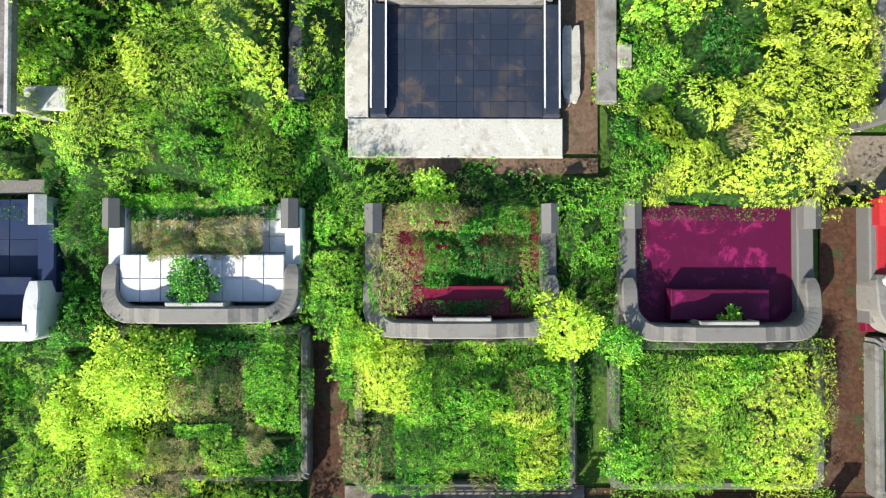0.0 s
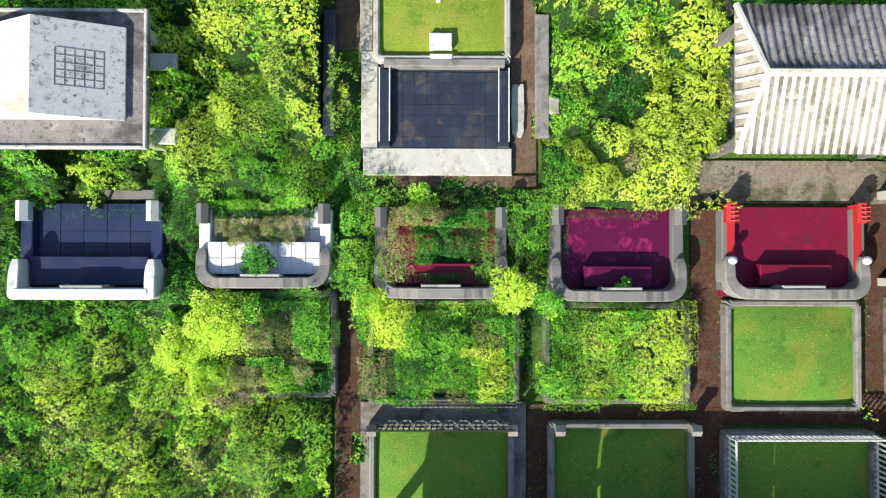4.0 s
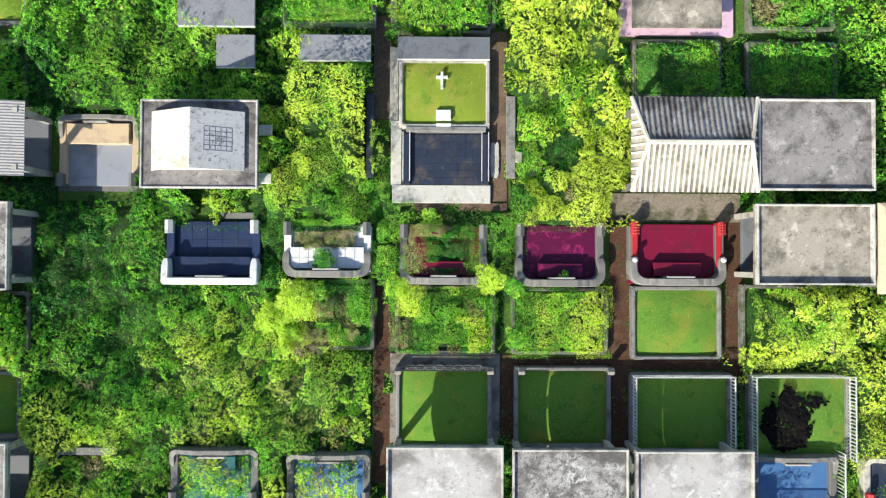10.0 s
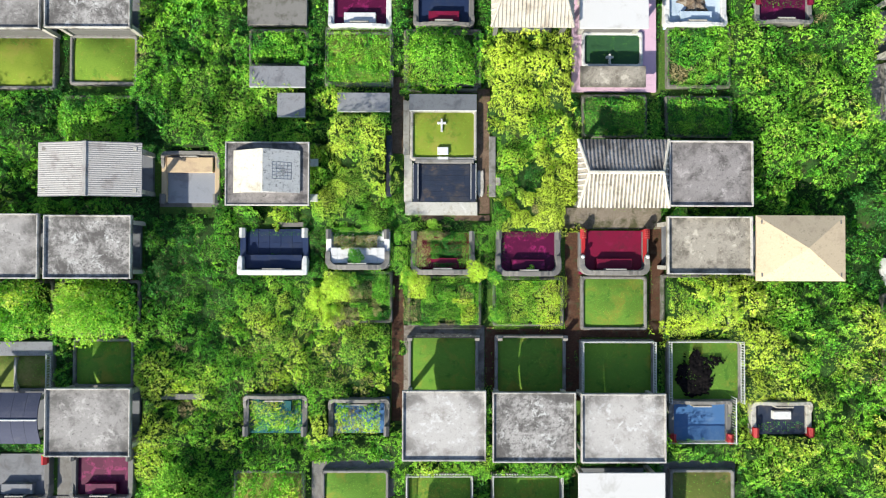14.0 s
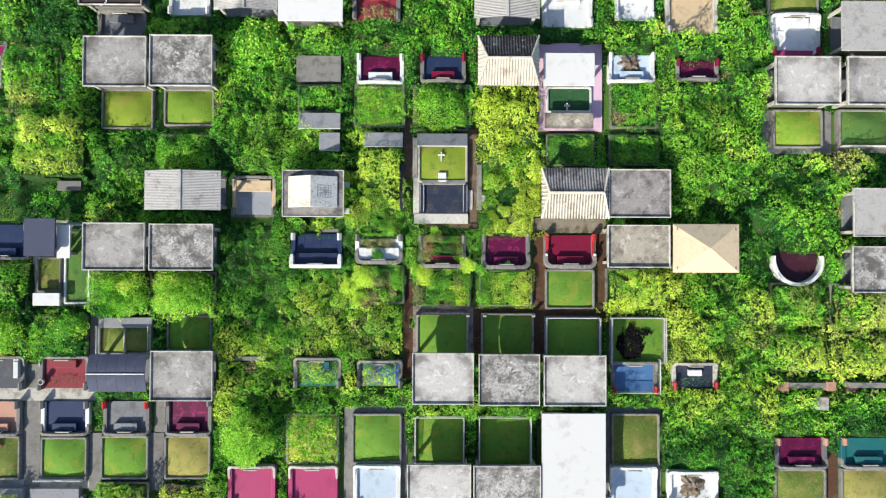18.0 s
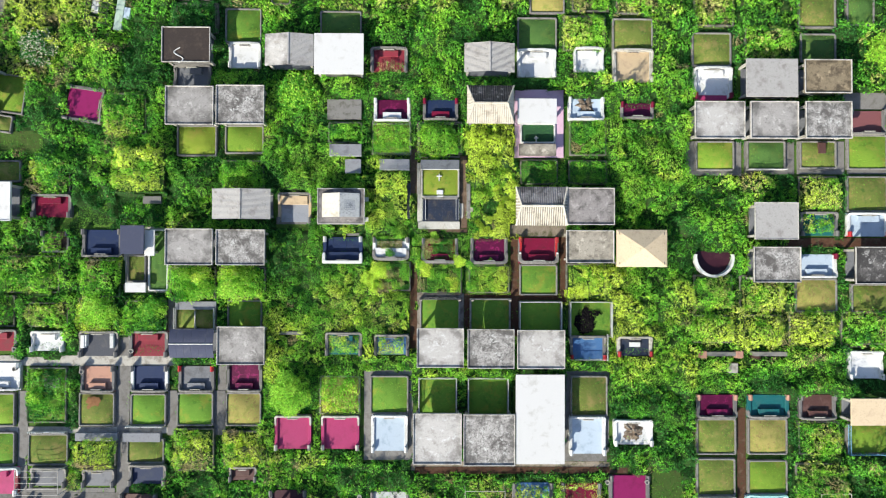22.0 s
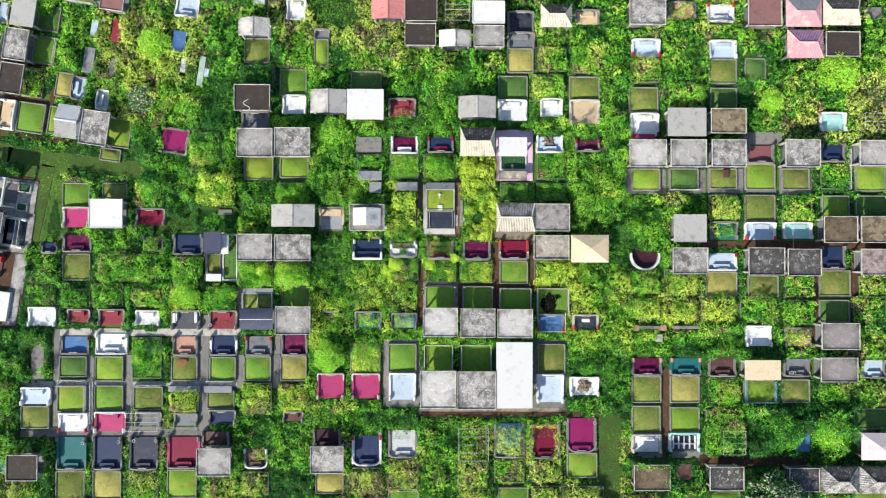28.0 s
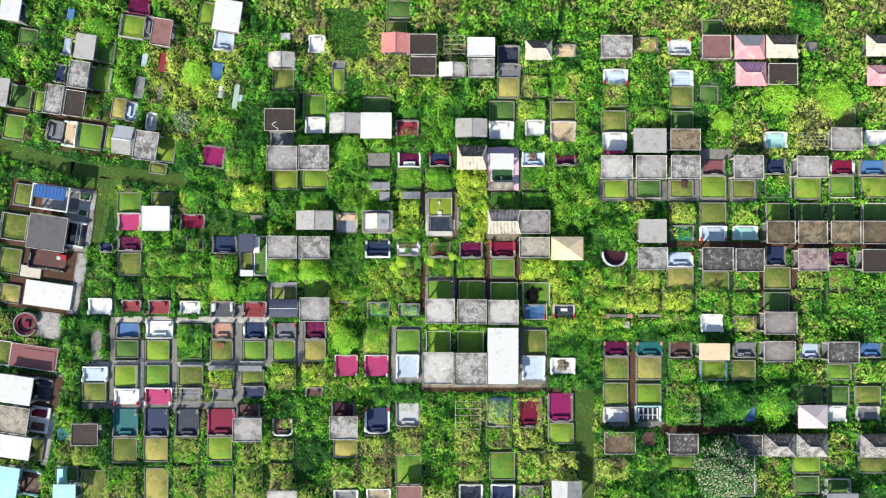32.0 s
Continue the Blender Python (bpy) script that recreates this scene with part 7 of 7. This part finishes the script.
def canopy(x, y):
    return plants(x, y)[0]


def soft(a, k):
    for _ in range(k):
        p = np.pad(a, 1, mode="edge")
        a = (p[:-2, 1:-1] + p[2:, 1:-1] + p[1:-1, :-2] + p[1:-1, 2:] + 2 * p[1:-1, 1:-1]) / 6
    return a


cx, cy = MESH
RAGGED = smooth_noise(cx, cy, 2.2, 41) + 1.2 * smooth_noise(cx, cy, 0.9, 42)
for x, y, w, d, rot in PATHS:      # weeds creep over the edges of the paths
    TAKEN |= inside(x, y, w, d, rot, 0.36 - 0.38 * RAGGED)
FREE = (~TAKEN).astype(float)
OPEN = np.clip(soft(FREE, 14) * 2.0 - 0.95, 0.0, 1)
BASE, TALL, TONE, CLOSE = np.zeros((NX, NY)), 0.09 + 1.3 * OPEN, np.full((NX, NY), -1.0), FREE * np.clip(0.30 + 1.6 * OPEN, 0, 1)
for x, y, w, d, rot, z, h, tone, dens in PATCHES:
    m = inside(x, y, w, d, rot, 0.45 * (RAGGED - 0.85) if h >= 0.25 and z > 0.3 else 0.0)
    if h == 0:      # a change of tone alone
        m = inside(x, y, w, d, rot, 0.7 * (RAGGED - 0.85)) & (CLOSE > 0) & (BASE > 0)
    elif z < 0.02:
        m = inside(x, y, w, d, rot, 1.1 * (RAGGED - 0.5)) & (FREE > 0)
        TALL[m] = 1.25 * h * (0.35 + 0.65 * OPEN[m])
    else:
        u, v = cx - x, cy - y
        c, q = math.cos(radians(rot)), math.sin(radians(rot))
        dome = (1 - 0.75 * np.clip(np.abs(c * u + q * v) * 2 / w, 0, 1) ** 4.5) * (1 - 0.75 * np.clip(np.abs(c * v - q * u) * 2 / d, 0, 1) ** 4.5)
        BASE[m], TALL[m], CLOSE[m] = z, (h * (2.1 * dome if h >= 0.45 else 1.8 * dome if h > 0.2 else dome))[m], dens
    TONE[m] = tone
HEIGHT = BASE + TALL * canopy(cx, cy) * (CLOSE > 0)


def growth(name, label, keep, seed, cover=4.2):
    """Leaves over the cells in keep: sprigs of four pointed leaves along a shoot; the leaf grows with the distance from the middle of the place."""
    r0 = np.random.default_rng(seed)
    far = np.maximum(np.abs(cx) / 1.78, np.abs(cy))
    size = 0.030 + 0.0053 * np.clip(far - 3.0, 0, 60) ** 0.97
    want = cover * CLOSE * keep * (np.abs(cx) < 70.5) * (np.abs(cy) < 41) * CELL * CELL / (size * size) / 4
    count = np.floor(want + r0.random(want.shape)).astype(int)
    i, j = np.nonzero(count)
    i, j = np.repeat(i, count[i, j]), np.repeat(j, count[i, j])
    k = len(i)
    px, py = cx[i, j] + (r0.random(k) - 0.5) * CELL, cy[i, j] + (r0.random(k) - 0.5) * CELL
    gone = (smooth_noise(px, py, 0.21, 51) * 0.6 + smooth_noise(px, py, 0.55, 52) * 0.4 < np.where(TONE[i, j] == 7, 0.06, np.where((BASE[i, j] > 0) | (TONE[i, j] == 1), 0.23, np.where(far[i, j] < 16, 0.31, 0.275)))) & (TALL[i, j] > 0.15)
    i, j, px, py = i[~gone], j[~gone], px[~gone], py[~gone]
    k = len(i)
    lift = r0.random(k)
    top, own, ox, oy = plants(px, py)
    top = np.where((BASE[i, j] > 0.3) & (TALL[i, j] > 0.3), 0.32 + 0.68 * top, top)
    pz = BASE[i, j] + TALL[i, j] * top * (0.66 + 0.46 * lift) + 0.02
    s = size[i, j] * (0.6 + 0.8 * r0.random(k)) * np.clip(TALL[i, j] / 0.25, 0.45, 1)
    tone = TONE[i, j]
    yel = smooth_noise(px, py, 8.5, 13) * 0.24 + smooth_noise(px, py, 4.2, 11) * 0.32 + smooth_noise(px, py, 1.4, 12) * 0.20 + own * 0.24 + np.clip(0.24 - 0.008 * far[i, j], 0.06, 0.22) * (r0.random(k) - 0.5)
    # tops yellower, hollows deeper: the shading of the relief put into leaf tone
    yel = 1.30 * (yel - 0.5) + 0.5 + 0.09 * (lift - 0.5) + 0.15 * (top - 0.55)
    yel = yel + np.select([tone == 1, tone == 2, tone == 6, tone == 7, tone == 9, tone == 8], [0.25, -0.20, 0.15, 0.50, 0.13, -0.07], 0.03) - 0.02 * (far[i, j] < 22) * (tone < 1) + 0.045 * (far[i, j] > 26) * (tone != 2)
    # weeds in narrow gaps turn deep green: the gaps' shade put into leaf tone
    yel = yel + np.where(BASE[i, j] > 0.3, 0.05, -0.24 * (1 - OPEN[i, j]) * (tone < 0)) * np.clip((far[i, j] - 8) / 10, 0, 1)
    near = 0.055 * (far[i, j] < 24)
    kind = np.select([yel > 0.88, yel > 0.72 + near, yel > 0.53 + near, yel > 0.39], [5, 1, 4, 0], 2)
    kind = np.where((own > 0.985) & (tone != 1) & (tone != 2), 3, kind)
    kind = np.where((tone == 3) & (own > 0.45) & (r0.random(k) < 0.8), 3, kind)
    kind = np.where((far[i, j] > 17) & ((kind == 1) | (kind == 5) | (kind == 4)) & (tone != 7) & (smooth_noise(px, py, 1.5, 61) + 0.25 * r0.random(k) > np.where(far[i, j] > 26, 0.84, 0.90)), 3, kind)
    kind = np.where(((kind == 1) | (kind == 5)) & (tone != 7) & (r0.random(k) < np.clip(0.028 * (far[i, j] - 6), 0, 0.88)), 6, kind)
    kind = np.where((tone == 9) & (r0.random(k) < 0.04 + 0.40 * (own > 0.62)), np.where(far[i, j] > 14, 6, 3), kind)
    kind = np.where((tone == 4) & (r0.random(k) < 0.85), 3, kind)
    kind = np.where((r0.random(k) < np.clip(0.10 - 0.006 * far[i, j], 0.006, 0.075)) & (tone != 5), 3, kind)
    kind = np.where(tone == 5, np.where(own > 0.5, 4, 0), kind)
    grassy = (PT[5, (own * 255).astype(int), 0] > 0.66) | (kind == 3) | (tone == 5)
    V, K = [], []
    fall = 1.1 * np.clip(TALL[i, j], 0.1, 1.0)
    bend = 6.2832 * smooth_noise(px, py, 0.9, 71)
    hx = 0.9 * ox + 0.75 * np.cos(bend) + 0.9 * (r0.random(k) - 0.5)
    hy = 0.9 * oy + 0.75 * np.sin(bend) + 0.9 * (r0.random(k) - 0.5)
    stem = np.arctan2(hy, hx)
    broad = 0.19 + 0.18 * PT[5, (own * 255).astype(int), 1]
    for q, (spread, along) in enumerate(((0.75, 0.0), (-0.85, 0.35), (0.55, 0.8), (-0.35, 1.2))):
        a = stem + spread * np.where(grassy, 0.55, 1.0) + (r0.random(k) - 0.5) * 0.9
        up = np.tan(r0.random(k) * 1.1 - 0.35)
        ux, uy = np.cos(a), np.sin(a)
        ln = s * np.where(grassy, 1.75, 1.15) * (0.7 + 0.6 * r0.random(k))
        wd = s * np.where(grassy, 0.085, broad)
        sx, sy = np.cos(stem) * s * along * 0.8, np.sin(stem) * s * along * 0.8
        p0 = np.stack([px + sx, py + sy, pz + s * 0.12 * q - fall * (sx * ox + sy * oy)], 1)
        tip = p0 + np.stack([ux * ln, uy * ln, up * s * 0.7 - ln * fall * (ux * ox + uy * oy)], 1)
        root_at = p0 * 0.78 + tip * 0.22
        lean = wd * fall * (ux * oy - uy * ox)
        roll = wd * (r0.random(k) - 0.5) * 3.4
        V.append(np.stack([root_at + np.stack([uy * wd, -ux * wd, lean + roll], 1), tip, root_at + np.stack([-uy * wd, ux * wd, -lean - roll], 1)], 1))
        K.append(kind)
    V, K = np.concatenate(V), np.concatenate(K)
    me = bpy.data.meshes.new(name)
    nq = len(V)
    me.vertices.add(3 * nq)
    me.vertices.foreach_set("co", V.reshape(-1).astype(np.float32))
    me.loops.add(3 * nq)
    me.loops.foreach_set("vertex_index", np.arange(3 * nq, dtype=np.int32))
    me.polygons.add(nq)
    me.polygons.foreach_set("loop_start", np.arange(nq, dtype=np.int32) * 3)
    me.polygons.foreach_set("loop_total", np.full(nq, 3, np.int32))
    for m in LEAF:
        me.materials.append(m)
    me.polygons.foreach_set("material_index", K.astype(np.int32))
    me.update()
    return tagged(new(name, me), label, "weeds", kind="stuff")


def shade_thatch(name, keep, label):
    """Sheet of stems under the outer leaves, coloured dark for the shade among them."""
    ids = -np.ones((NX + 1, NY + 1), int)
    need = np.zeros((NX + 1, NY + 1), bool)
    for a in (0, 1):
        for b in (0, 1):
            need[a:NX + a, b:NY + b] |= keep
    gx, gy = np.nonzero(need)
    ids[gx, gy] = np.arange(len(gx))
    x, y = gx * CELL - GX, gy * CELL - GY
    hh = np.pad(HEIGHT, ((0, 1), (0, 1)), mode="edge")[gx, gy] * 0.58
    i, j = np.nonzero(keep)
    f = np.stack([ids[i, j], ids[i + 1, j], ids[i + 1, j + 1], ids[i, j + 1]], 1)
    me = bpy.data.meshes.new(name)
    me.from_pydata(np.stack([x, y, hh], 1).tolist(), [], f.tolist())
    me.materials.append(SHADE_THATCH)
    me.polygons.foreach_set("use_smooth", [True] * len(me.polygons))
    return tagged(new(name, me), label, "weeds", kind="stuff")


shade_thatch("undergrowth", (FREE > 0) & (TALL > 0.12) & (np.abs(cx) < 78) & (np.abs(cy) < 47), "undergrowth sheet between the graves, darkened to stand for leaf shade")
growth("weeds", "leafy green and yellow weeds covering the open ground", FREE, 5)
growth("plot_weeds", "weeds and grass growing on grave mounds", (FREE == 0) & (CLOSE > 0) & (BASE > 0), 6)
